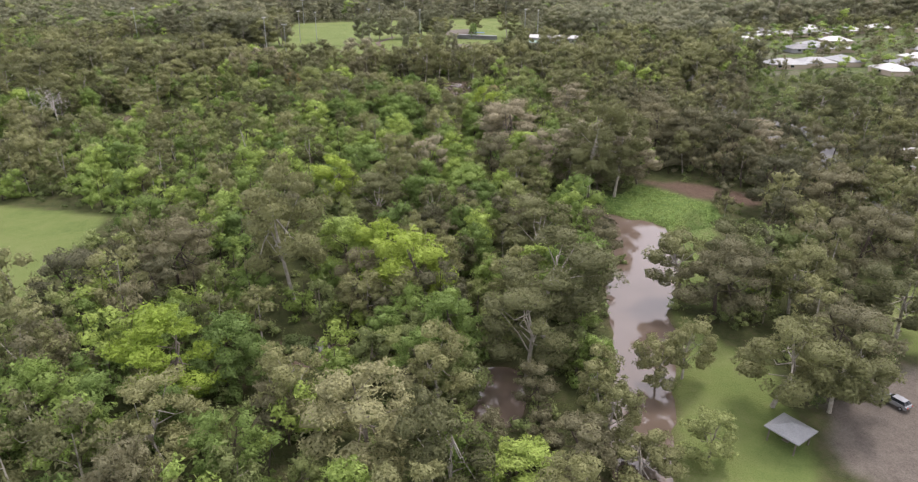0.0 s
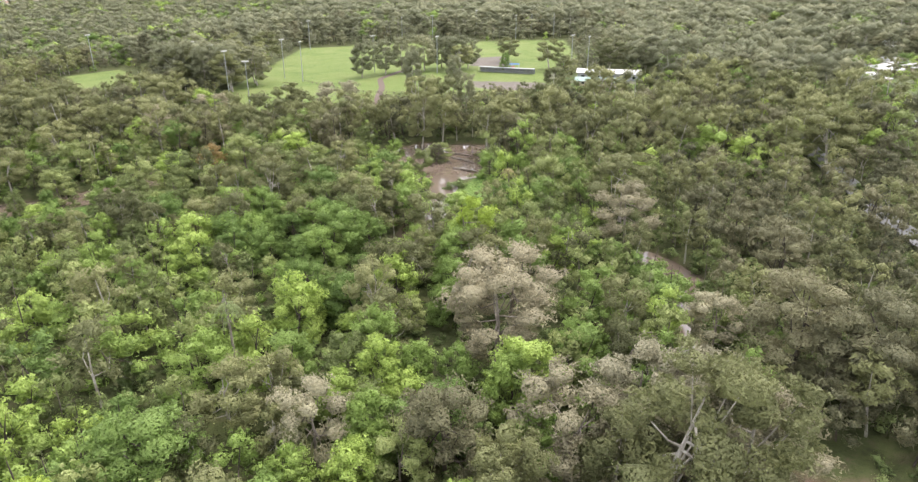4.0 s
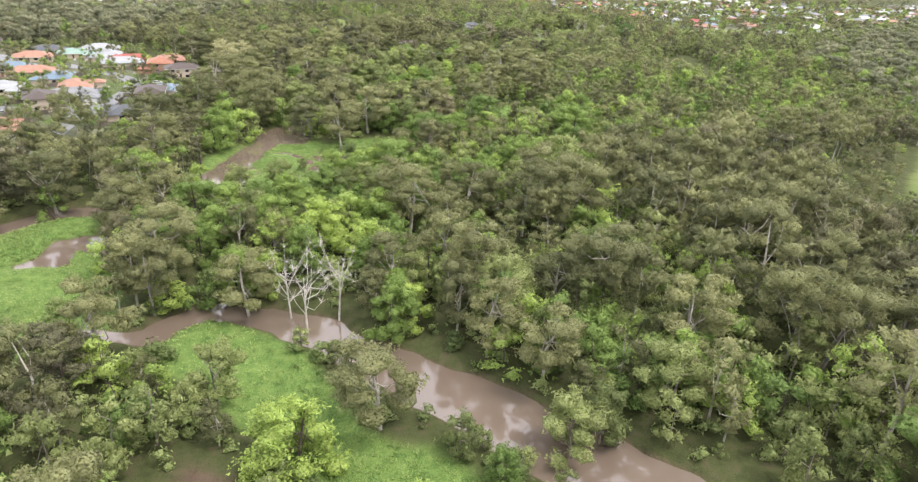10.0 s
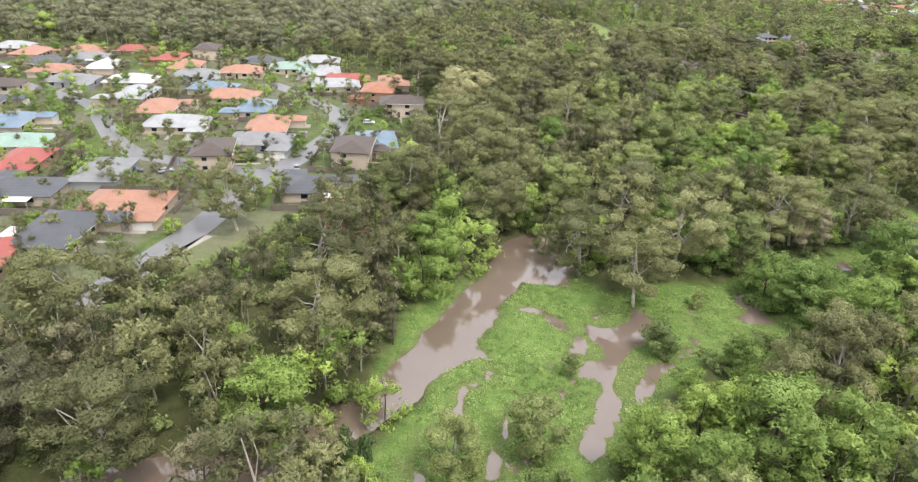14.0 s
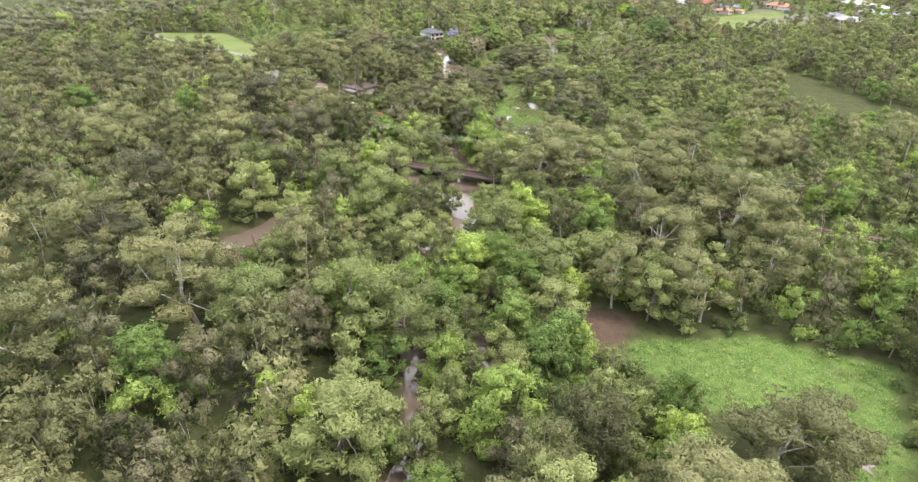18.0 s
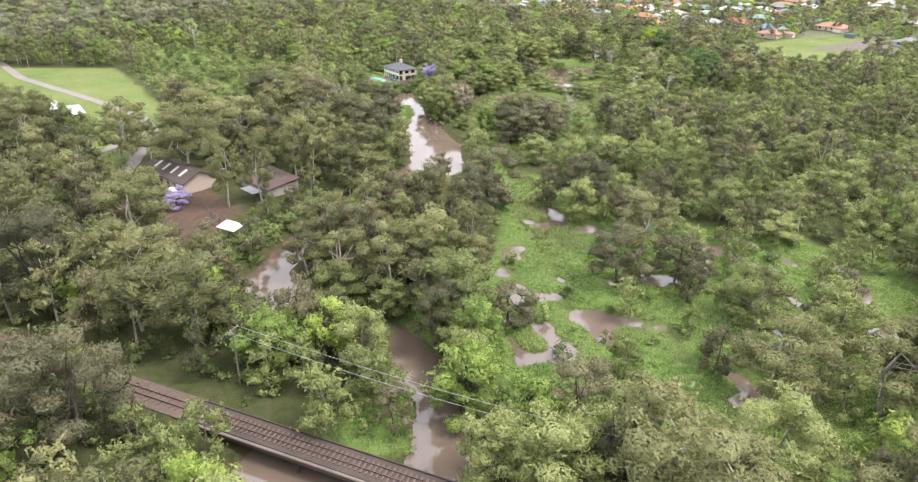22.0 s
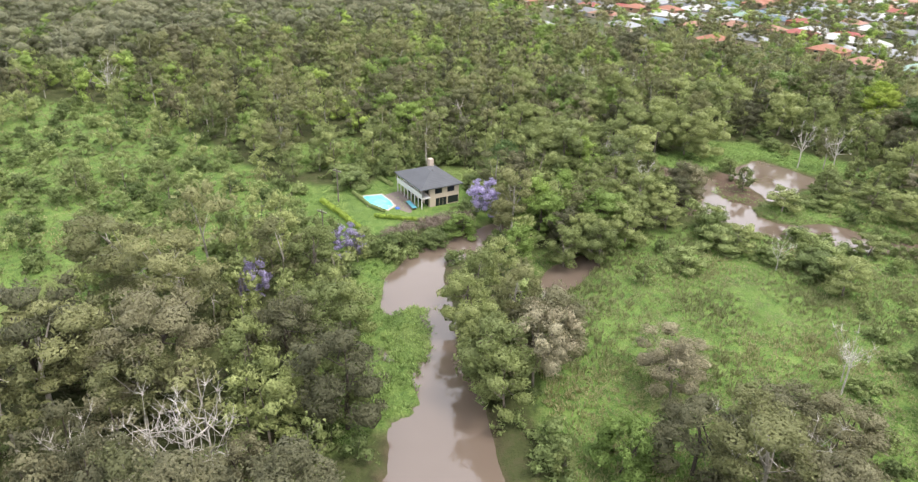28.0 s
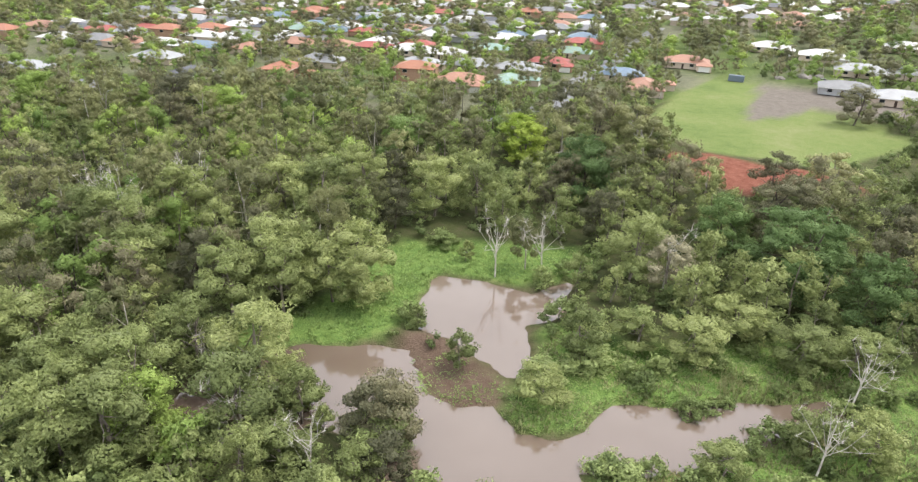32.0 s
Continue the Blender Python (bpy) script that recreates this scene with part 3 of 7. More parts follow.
wob = 1.5 * lattice(xr, yr, 7, 21) + 0.8 * lattice(xr, yr, 3, 22)
wd = water_dist(xr, yr)
covers = {
    "lawn": 1 - sstep(-1, 1.5, zone(LAWN[:7] + LAWN[8:], xr, yr) + wob * 0.5),
    "green": np.maximum(1 - sstep(-1, 2.5, zone(GREEN + MARSH + ISLES[1:] + LAWN[7:8] + [HOUSE_YARD], xr, yr) + wob), 0.45 * (1 - sstep(-1, 1, zone(SUBURB, xr, yr)))),
    "mud": np.maximum(1 - sstep(-1, 2, zone(MUD + ISLES[:1], xr, yr) + wob), (1 - sstep(-0.4, 0.35, Z)) * 0.9),
    "redsoil": 1 - sstep(-1, 2, zone(REDSOIL, xr, yr) + 2 * wob),
    "gravel": np.maximum(1 - sstep(-1, 2, zone(GRAVELS, xr, yr) + wob), 0.6 * (1 - sstep(-1, 1, zone(SUBURB, xr, yr))) * sstep(-0.35, 0.5, lattice(xr, yr, 11, 31))),
}
for key, val in covers.items():
    a = me.attributes.new(key, 'FLOAT', 'POINT')
    a.data.foreach_set("value", val.astype(np.float32))
tagged(new("ground", me), "valley floor of leaf litter, grass and mud", "ground", kind="structure")

wx, wy = np.arange(-840, 141, 20.0), np.arange(0, 661, 20.0)
X, Y = np.meshgrid(wx, wy, indexing='ij')
idx = np.arange(X.size).reshape(X.shape)
quads = np.stack([idx[:-1, :-1], idx[1:, :-1], idx[1:, 1:], idx[:-1, 1:]], -1).reshape(-1, 4)
tagged(new("water", mesh_from("water", np.stack([X.ravel(), Y.ravel(), 0 * X.ravel()], 1), quads, [WATER], smooth=True)),
       "still brown flood water in creek and marsh", "water", kind="structure")


# ---- trees ----
ICO_V = np.array([(0, 0, 1.0)] + [(0.894 * math.cos(q * 1.2566), 0.894 * math.sin(q * 1.2566), 0.447) for q in range(5)]
                 + [(0.894 * math.cos(q * 1.2566 + 0.628), 0.894 * math.sin(q * 1.2566 + 0.628), -0.447) for q in range(5)] + [(0, 0, -1.0)])
ICO_F = np.array([(0, 1 + q, 1 + (q + 1) % 5) for q in range(5)] + [(1 + q, 6 + q, 1 + (q + 1) % 5) for q in range(5)]
                 + [(6 + q, 6 + (q + 1) % 5, 1 + (q + 1) % 5) for q in range(5)] + [(11, 6 + (q + 1) % 5, 6 + q) for q in range(5)])


def sprigs(rng, cen, rad, per, length, width, droop):
    """Small pointed leaf sprays over the upper side of each clump, as triangles."""
    m = len(cen) * per
    d = rng.normal(size=(m, 3))
    d[:, 2] = np.abs(d[:, 2]) * 1.1 - 0.45 * rng.random(m)
    d /= np.linalg.norm(d, axis=1)[:, None]
    c_ = np.repeat(cen, per, 0)
    r_ = np.repeat(rad, per, 0)
    pos = c_ + d * r_ * rng.uniform(0.6, 1.15, (m, 1))
    nrm = d + rng.normal(size=(m, 3)) * 0.55
    nrm /= np.linalg.norm(nrm, axis=1)[:, None]
    t = np.cross(nrm, rng.normal(size=(m, 3)))
    t[:, 2] -= droop
    t -= nrm * (t * nrm).sum(1)[:, None]
    t /= np.linalg.norm(t, axis=1)[:, None] + 1e-9
    s = np.cross(nrm, t)
    ln, wd_ = length * rng.uniform(0.6, 1.3, (m, 1)), width * rng.uniform(0.6, 1.3, (m, 1))
    tri = np.stack([pos - t * ln * 0.5 + s * wd_ * 0.5, pos - t * ln * 0.4 - s * wd_ * 0.5, pos + t * ln * 0.6 - nrm * 0.15 * ln], 1)
    v = tri.reshape(-1, 3)
    f_ = np.arange(m * 3).reshape(-1, 3)
    return v, f_


OCT_V = np.array([(0, 0, 1.0), (1, 0, 0), (0, 1, 0), (-1, 0, 0), (0, -1, 0), (0, 0, -1.0)])
OCT_F = np.array([(0, 1, 2), (0, 2, 3), (0, 3, 4), (0, 4, 1), (5, 2, 1), (5, 3, 2), (5, 4, 3), (5, 1, 4)])


def cores(rng, cen, rad, k, coarse=False):
    """The dense inside of each clump."""
    if coarse:
        v = cen[:, None, :] + OCT_V[None] * (rad * k * 1.15)[:, None, :] * rng.uniform(0.75, 1.2, (len(cen), 6, 1))
        return v.reshape(-1, 3), (np.arange(len(cen))[:, None, None] * 6 + OCT_F[None]).reshape(-1, 3)
    v = cen[:, None, :] + ICO_V[None] * (rad * k)[:, None, :] * rng.uniform(0.75, 1.2, (len(cen), 12, 1))
    f_ = (np.arange(len(cen))[:, None, None] * 12 + ICO_F[None]).reshape(-1, 3)
    return v.reshape(-1, 3), f_


def limbs(rng, ends, H, R0, fork, sides=5, sway=0.06):
    """A trunk with limbs that run out to the ends, as quads turned to triangles."""
    V, F_ = [], []
    count = 0

    def pipe(p, r):
        nonlocal count
        p = np.asarray(p, float)
        for i in range(len(p)):
            a, c_ = p[max(0, i - 1)], p[min(len(p) - 1, i + 1)]
            d = (c_ - a) / (np.linalg.norm(c_ - a) + 1e-9)
            s = np.cross(d, (0.31, 0.95, 0.05))
            s /= np.linalg.norm(s) + 1e-9
            u = np.cross(s, d)
            q = np.arange(sides) * 2 * math.pi / sides
            V.append(p[i] + r[i] * (np.cos(q)[:, None] * s + np.sin(q)[:, None] * u))
        for i in range(len(p) - 1):
            a, b_ = count + i * sides, count + (i + 1) * sides
            for k in range(sides):
                k2 = (k + 1) % sides
                F_.extend(((a + k, a + k2, b_ + k2), (a + k, b_ + k2, b_ + k)))
        count += len(p) * sides

    lean = rng.normal(size=2) * sway * H
    top = np.array([lean[0], lean[1], H * 0.82])
    mid_ = np.array([lean[0] * 0.3 + rng.normal() * sway * H * 0.4, lean[1] * 0.3 + rng.normal() * sway * H * 0.4, H * 0.42])
    pipe([(0, 0, -0.6), (0, 0, 0.3), mid_, top], [R0 * 1.35, R0, R0 * 0.68, R0 * 0.2])
    for e in ends:
        f_ = rng.uniform(fork, 0.72)
        base = mid_ + (top - mid_) * max(0, (f_ - 0.42) / 0.4) if f_ > 0.42 else mid_ * (f_ / 0.42)
        bend = (base + e) / 2 + np.array([0, 0, -0.08 * H]) * rng.uniform(0, 1) + rng.normal(size=3) * 0.03 * H
        near_ = int(np.argmin([np.linalg.norm(p - base) for p in np.concatenate(V[:4])]))
        F_.append((near_, count, count + 1))
        pipe([base, bend, e], [R0 * 0.36, R0 * 0.24, R0 * 0.09])
    return np.concatenate(V), np.array(F_)


# height, crown radius, crown base share, bunches, bunch radius share, clumps a bunch, sprigs a clump, sprig length, width, droop, form
KINDS = {
    "gum": (16, 5.4, 0.30, 17, 0.33, 5, 26, 0.66, 0.27, 0.9, "vase"),
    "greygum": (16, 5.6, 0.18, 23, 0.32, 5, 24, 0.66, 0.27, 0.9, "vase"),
    "gumy": (15, 6.0, 0.20, 21, 0.31, 6, 24, 0.62, 0.28, 0.7, "vase"),
    "pale": (15, 6.0, 0.20, 20, 0.29, 5, 26, 0.60, 0.20, 0.5, "vase"),
    "pale2": (16, 6.0, 0.20, 21, 0.31, 5, 26, 0.62, 0.25, 0.6, "vase"),
    "sheoak": (14, 4.9, 0.14, 17, 0.33, 5, 26, 0.80, 0.17, 1.6, "cone"),
    "paper": (12, 4.4, 0.16, 15, 0.36, 5, 26, 0.58, 0.24, 0.8, "cone"),
    "broad": (13, 5.8, 0.05, 22, 0.32, 5, 26, 0.56, 0.34, 0.3, "dome"),
    "domed": (14, 7.0, 0.04, 26, 0.29, 5, 26, 0.62, 0.36, 0.3, "dome"),
    "yellow": (12, 4.6, 0.10, 17, 0.34, 5, 26, 0.56, 0.32, 0.2, "dome"),
    "shrub": (5, 3.2, 0.0, 11, 0.40, 4, 22, 0.46, 0.25, 0.3, "dome"),
    "jaca": (8, 4.4, 0.10, 26, 0.26, 5, 26, 0.40, 0.20, 0.1, "vase"),
    "flame": (13, 5.2, 0.14, 18, 0.32, 5, 26, 0.58, 0.32, 0.3, "dome"),
}
BARKS = {"gum": BARK_PALE, "greygum": BARK_PALE, "gumy": BARK_GREY, "pale": BARK_GREY, "pale2": BARK_GREY, "sheoak": BARK_DARK, "paper": BARK_GREY, "broad": BARK_DARK,
         "domed": BARK_DARK, "yellow": BARK_GREY, "shrub": BARK_DARK, "jaca": BARK_GREY, "flame": BARK_GREY}
SAYS = {
    "gum": ("gum_tree", "tall grey-green gum tree with a pale forked trunk", "gum trees of the woodland"),
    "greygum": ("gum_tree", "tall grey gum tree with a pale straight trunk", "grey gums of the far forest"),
    "gumy": ("gum_tree", "broad olive gum tree with fresh yellow-green tips", "fresh-leaved gum trees"),
    "pale": ("wattle_tree", "dry greyish-tan tree with twiggy see-through crown", "dry pale trees"),
    "pale2": ("gum_tree", "broad ochre-olive gum tree with a dense rounded crown", "ochre gum trees"),
    "sheoak": ("she_oak", "dark brownish she-oak with drooping needle foliage", "she-oaks by the creek"),
    "paper": ("paperbark_tree", "olive paperbark tree standing in wet ground", "paperbarks of the swamp"),
    "broad": ("broadleaf_tree", "rounded bright green broadleaf tree in dense leaf", "broadleaf trees"),
    "domed": ("fig_tree", "spreading dark green domed tree in dense leaf", "domed dark trees"),
    "yellow": ("lime_green_tree", "rounded tree with lime-yellow new leaves", "lime-green trees"),
    "shrub": ("shrub", "dense green shrub close to the ground", "shrubs"),
    "jaca": ("jacaranda_tree", "jacaranda tree in full purple blossom", "jacarandas"),
    "flame": ("flame_tree", "green tree with reddish blossom on its crown", "flame trees"),
}


def bunch_centres(rng, k):
    """The leaf bunches of a crown, each at the end of a limb: centres and radii."""
    H, R, base, count, share, *_, form = KINDS[k]
    h = np.clip((np.arange(count) + rng.uniform(0.1, 0.9, count)) / count, 0, 1)
    if form == "vase":
        wide = np.sin(math.pi * (0.20 + 0.68 * h)) ** 0.7
    elif form == "cone":
        wide = np.sin(math.pi * (0.26 + 0.66 * h ** 1.15)) ** 0.85
    else:
        wide = np.sqrt(np.clip(1 - h ** 2.2, 0, 1)) * 0.94 + 0.06
    a = np.arange(count) * 2.4 + rng.uniform(-0.6, 0.6, count)
    r = R * (1 - share * 0.75) * wide * rng.uniform(0.62, 1.06, count)
    rad = R * share * rng.uniform(0.72, 1.22, (count, 1)) * np.array([[1, 1, 0.80]])
    z = base * H + (1 - base) * H * (0.10 + 0.90 * h) - rad[:, 2] * 0.8
    lean = rng.normal(size=2) * 0.05 * H
    c_ = np.stack([r * np.cos(a) + lean[0] * h, r * np.sin(a) + lean[1] * h, np.maximum(z, rad[:, 2] * 0.6)], 1)
    return c_, rad


def clumps_of(rng, cen, rad, k):
    """Small clumps over the upper side of each bunch."""
    d = rng.normal(size=(len(cen) * k, 3))
    d[:, 2] = np.abs(d[:, 2]) - 0.32
    d /= np.linalg.norm(d, axis=1)[:, None]
    r_ = np.repeat(rad, k, 0)
    return np.repeat(cen, k, 0) + d * r_ * rng.uniform(0.65, 0.95, (len(d), 1)), r_ * 0.44 * rng.uniform(0.7, 1.3, (len(d), 1))


def tree_arrays(k, seed, dense=True):
    rng = np.random.default_rng(seed)
    H, R, base, count, share, per_bunch, per, ln, wd_, droop, form = KINDS[k]
    cen, rad = bunch_centres(rng, k)
    ends = cen[rng.permutation(len(cen))[:(10 if dense else 2)]]
    if dense:
        v1, f1 = cores(rng, cen - np.array([[0, 0, 0.12]]) * rad, rad, 0.80)
        cl, cr = clumps_of(rng, cen, rad, per_bunch)
        v2, f2 = sprigs(rng, cl, cr, per, ln, wd_, droop)
    else:
        keep = np.sort(rng.permutation(count)[:10])
        cen, rad = cen[keep], rad[keep] * (1.28 if count > 16 else 1.18)
        v1, f1 = cores(rng, cen, rad, 0.66, True)
        v2, f2 = sprigs(rng, cen, rad, 20, ln * 1.9, wd_ * 2.6, droop)
    lv, lf = np.concatenate([v1, v2]), np.concatenate([f1, f2 + len(v1)])
    tv, tf = limbs(rng, ends, H, 0.0165 * H if k != "shrub" else 0.06, max(0.22, base * 0.8), 5 if dense else 3)
    return lv, lf, tv, tf, len(f1)


TREE_MESH, FAR_ARRAYS = {}, {}
for ki, k in enumerate(KINDS):
    for s in range(5 if k in ("gum", "sheoak", "paper", "broad", "shrub") else 2):
        lv, lf, tv, tf, inner = tree_arrays(k, 100 * ki + s)
        TREE_MESH.setdefault(k, []).append((mesh_from("crown", lv, lf, [LEAF[k]], smooth=np.arange(len(lf)) < inner), mesh_from("trunk", tv, tf, [BARKS[k]], smooth=True)))
        FAR_ARRAYS.setdefault(k, []).append(tree_arrays(k, 1000 + 100 * ki + s, False))


def tree(k, x, y, size=1.0, wide=1.0, variant=None, turn=None, z=None):
    """One tree as a thing: an empty at its foot with trunk and crown."""
    name, label, group = SAYS[k]
    rnd = random.Random(int(x * 7 + y * 131))
    crown, trunk = TREE_MESH[k][(variant if variant is not None else rnd.randrange(99)) % len(TREE_MESH[k])]
    root = new(name)
    root.empty_display_size = 0.5
    root.location = (x, y, (ground_z(x, y) if z is None else z) - 0.1)
    root.rotation_euler = (rnd.uniform(-.04, .04), rnd.uniform(-.04, .04), turn if turn is not None else rnd.uniform(0, 6.28))
    root.scale = (size * wide, size * wide, size)
    tagged(root, label, "tree" if k != "shrub" else "shrub", group)
    for nm, me_ in (("trunk", trunk), ("crown", crown)):
        ob = new(nm, me_)
        ob.parent = root
    return root


def bare_arrays(seed):
    """A leafless tree: trunk, crooked limbs and twigs."""
    rng = np.random.default_rng(seed)
    H = 12
    ends = np.array([(math.cos(q) * r, math.sin(q) * r, z) for q, r, z in zip(rng.uniform(0, 6.28, 13), rng.uniform(1.5, 4.5, 13), rng.uniform(6.5, 12, 13))])
    tv, tf = limbs(rng, ends, H, 0.17, 0.3, 5, 0.05)
    V, F_, count = [tv], [tf], len(tv)
    for e in ends:
        for q in range(7):
            d = rng.normal(size=3)
            d[2] = abs(d[2])
            d /= np.linalg.norm(d)
            s = np.cross(d, (0.3, 0.9, 0.1)) * 0.035
            u = np.cross(d, s)
            start = e - d * 0.2
            V.append(np.array([start + s, start - s * 0.5 + u, start - s * 0.5 - u, start + d * rng.uniform(1.2, 2.6)]))
            F_.append(np.array([(0, 1, 3), (1, 2, 3), (2, 0, 3)]) + count)
            count += 4
    return np.concatenate(V), np.concatenate(F_)


BARE_MESH = [mesh_from("bare_tree", *bare_arrays(70 + s), [BARK_DEAD], smooth=True) for s in range(4)]


def bare_tree(x, y, size=1.0):
    ob = new("dead_tree", BARE_MESH[int(x + y) % 4])
    ob.location = (x, y, ground_z(x, y) - 0.2)
    ob.rotation_euler[2] = (x * 3.1 + y) % 6.28
    ob.scale = (size,) * 3
    return tagged(ob, "leafless dead tree with bleached white branches", "dead tree", "dead trees")


LANDMARKS = []
LANDMARKS.append(('broad', [
    (-24, 122, 7.8, 9), (-37, 84, 6.6, 8), (-58, 72, 6.7, 7), (-28, 177, 9.6, 8),
    (0, 164, 10.3, 7), (-25, 256, 8.5, 8), (-22, 218, 6.9, 9), (-32, 201, 7.0, 8), (-12, 283, 6.5, 8), (-21, 308, 8.1, 8),
    (-38, 294, 7.5, 8), (4, 279, 6.4, 7), (-93, 312, 6.6, 7), (-57, 334, 7.7, 7), (-101, 289, 5.3, 6), (-192, 261, 7.5, 9),
    (-283, 231, 5.5, 8), (-236, 212, 7.8, 8), (-209, 231, 7.6, 8), (-234, 266, 6.1, 8), (-242, 285, 9.8, 8), (-301, 263, 6.1, 8),
]))
LANDMARKS.append(('broad', [
    (-292, 229, 6.7, 7), (-291, 299, 6.8, 7), (-543, 233, 8.2, 8), (-389, 344, 6.1, 8), (-386, 314, 7.2, 7), (-381, 291, 7.5, 7),
    (-391, 272, 5.6, 7), (-518, 269, 7.7, 9), (-449, 313, 4.7, 9), (-494, 318, 5.9, 8), (-502, 366, 4.4, 5), (-660, 437, 6.2, 6),
    (-650, 446, 7.8, 6), (-654, 435, 5.6, 6), (-856, 529, 11.4, 8), (-687, 461, 5.8, 6), (14, 293, 4.4, 6), (33, 314, 6.1, 7),
    (-32, 274, 5.0, 7), (-88, 354, 6.6, 8), (-108, 269, 5.0, 5), (-99, 258, 5.9, 5), (-123, 255, 7.4, 6), (-81, 333, 4.8, 6),
]))
LANDMARKS.append(('broad', [
    (-121, 399, 7.3, 9), (-189, 235, 5.2, 8), (-194, 244, 5.9, 8), (-198, 251, 6.7, 8), (-171, 231, 4.6, 4), (-243, 324, 7.6, 9),
    (-299, 329, 9.9, 9), (-275, 356, 10.6, 9), (-199, 222, 4.8, 7), (-212, 239, 5.3, 7), (-219, 254, 5.1, 7), (-215, 245, 4.1, 7),
    (-201, 238, 5.5, 6), (-210, 259, 5.4, 6), (-231, 274, 5.4, 8), (-276, 313, 8.4, 8), (-284, 304, 8.4, 7), (-223, 230, 2.7, 8),
    (-371, 256, 7.7, 9), (-345, 301, 7.0, 8), (-309, 280, 6.3, 7), (-294, 327, 6.5, 6), (-388, 304, 5.7, 7), (-368, 313, 5.8, 6),
]))
LANDMARKS.append(('broad', [
    (-376, 303, 6.0, 6), (-382, 284, 5.8, 6), (-481, 325, 6.2, 7), (-522, 349, 5.3, 6), (-641, 424, 4.8, 6), (-592, 418, 4.5, 5),
    (-666, 446, 4.6, 6), (-649, 450, 4.5, 6), (-641, 418, 4.2, 5), (-660, 420, 6.3, 3), (-644, 426, 4.2, 5), (-725, 425, 7.5, 6),
    (-792, 553, 9.8, 8), (-728, 563, 10.1, 8), (6, 64, 7.4, 4), (-28, 358, 4.5, 5),
]))
LANDMARKS.append(('gumy', [
    (-13, 68, 15.1, 8), (-414, 223, 24.2, 12), (-632, 599, 8.1, 6),
]))
LANDMARKS.append(('gum', [
    (14, 100, 11.0, 13), (46, 80, 8.1, 9), (35, 88, 4.6, 8), (-39, 66, 7.4, 7), 
    (15, 127, 12.5, 9), (-21, 149, 10.8, 8), (47, 289, 12.7, 12), (122, 337, 17.1, 12), (133, 240, 24.3, 12), (-24, 393, 9.4, 17),
    (-11, 403, 8.0, 14), (-151, 495, 22.6, 10), (-129, 267, 13.2, 8), (-134, 341, 7.8, 13), (-213, 324, 12.0, 12), (-181, 489, 18.5, 10),
    (-170, 548, 24.4, 10), (-199, 323, 10.4, 12), (-181, 228, 10.8, 10), (-273, 209, 14.7, 11), (-446, 217, 24.2, 12), (-254, 214, 11.1, 10),
]))
LANDMARKS.append(('gum', [
    (-207, 216, 7.6, 10), (-310, 241, 8.7, 10), (-253, 175, 9.2, 10), (-300, 181, 7.1, 11), (-368, 220, 14.5, 12), (-353, 232, 9.8, 11),
    (-378, 372, 10.6, 13), (-283, 271, 8.1, 9), (-362, 367, 7.5, 11), (-429, 362, 12.2, 11), (-414, 380, 10.5, 10), (-396, 265, 6.8, 9),
    (-392, 383, 9.2, 10), (-421, 349, 12.4, 10), (-445, 303, 5.1, 9), (-417, 396, 6.5, 11), (-545, 361, 6.0, 9), (-491, 405, 11.7, 8),
    (-612, 280, 8.7, 10), (-574, 320, 11.8, 11), (-598, 303, 7.9, 11), (-553, 363, 6.0, 7), (-587, 369, 11.9, 9), (-659, 410, 6.8, 7),
]))
LANDMARKS.append(('gum', [
    (-530, 307, 8.6, 9), (-508, 337, 5.0, 6), (-640, 366, 10.8, 9), (-727, 442, 6.2, 8), (-750, 424, 6.6, 8), (-582, 429, 8.1, 8),
    (-660, 429, 3.6, 8), (-680, 602, 7.1, 8), (-674, 530, 3.3, 8), (-41, 327, 5.7, 10), (15, 396, 6.7, 10), (27, 395, 5.8, 10),
    (-122, 359, 11.1, 11), (-130, 345, 8.8, 11), (-58, 261, 5.9, 8), (-105, 361, 8.1, 9), (-138, 323, 7.5, 11), (-160, 315, 10.2, 11),
    (-57, 362, 5.7, 9), (-166, 291, 7.5, 12), (-164, 352, 10.0, 12), (-153, 405, 9.3, 11), (-167, 246, 6.8, 8), (-201, 283, 9.6, 11),
]))
LANDMARKS.append(('gum', [
    (-204, 298, 7.9, 11), (-196, 311, 8.6, 11), (-158, 306, 7.2, 8), (-175, 285, 7.5, 10), (-167, 273, 6.6, 9), (-227, 195, 8.9, 10),
    (-390, 263, 20.6, 12), (-320, 272, 14.2, 10), (-213, 224, 5.4, 9), (-299, 282, 9.3, 10), (-296, 261, 9.3, 9), (-309, 270, 8.4, 10),
    (-315, 307, 9.8, 10), (-324, 329, 10.1, 9), (-317, 219, 9.1, 11), (-343, 243, 8.7, 10), (-318, 313, 7.6, 8), (-419, 250, 11.5, 11),
    (-442, 201, 10.3, 11), (-323, 337, 8.7, 7), (-402, 366, 12.7, 11), (-377, 351, 7.1, 9), (-360, 349, 7.4, 8), (-470, 274, 9.6, 11),
]))
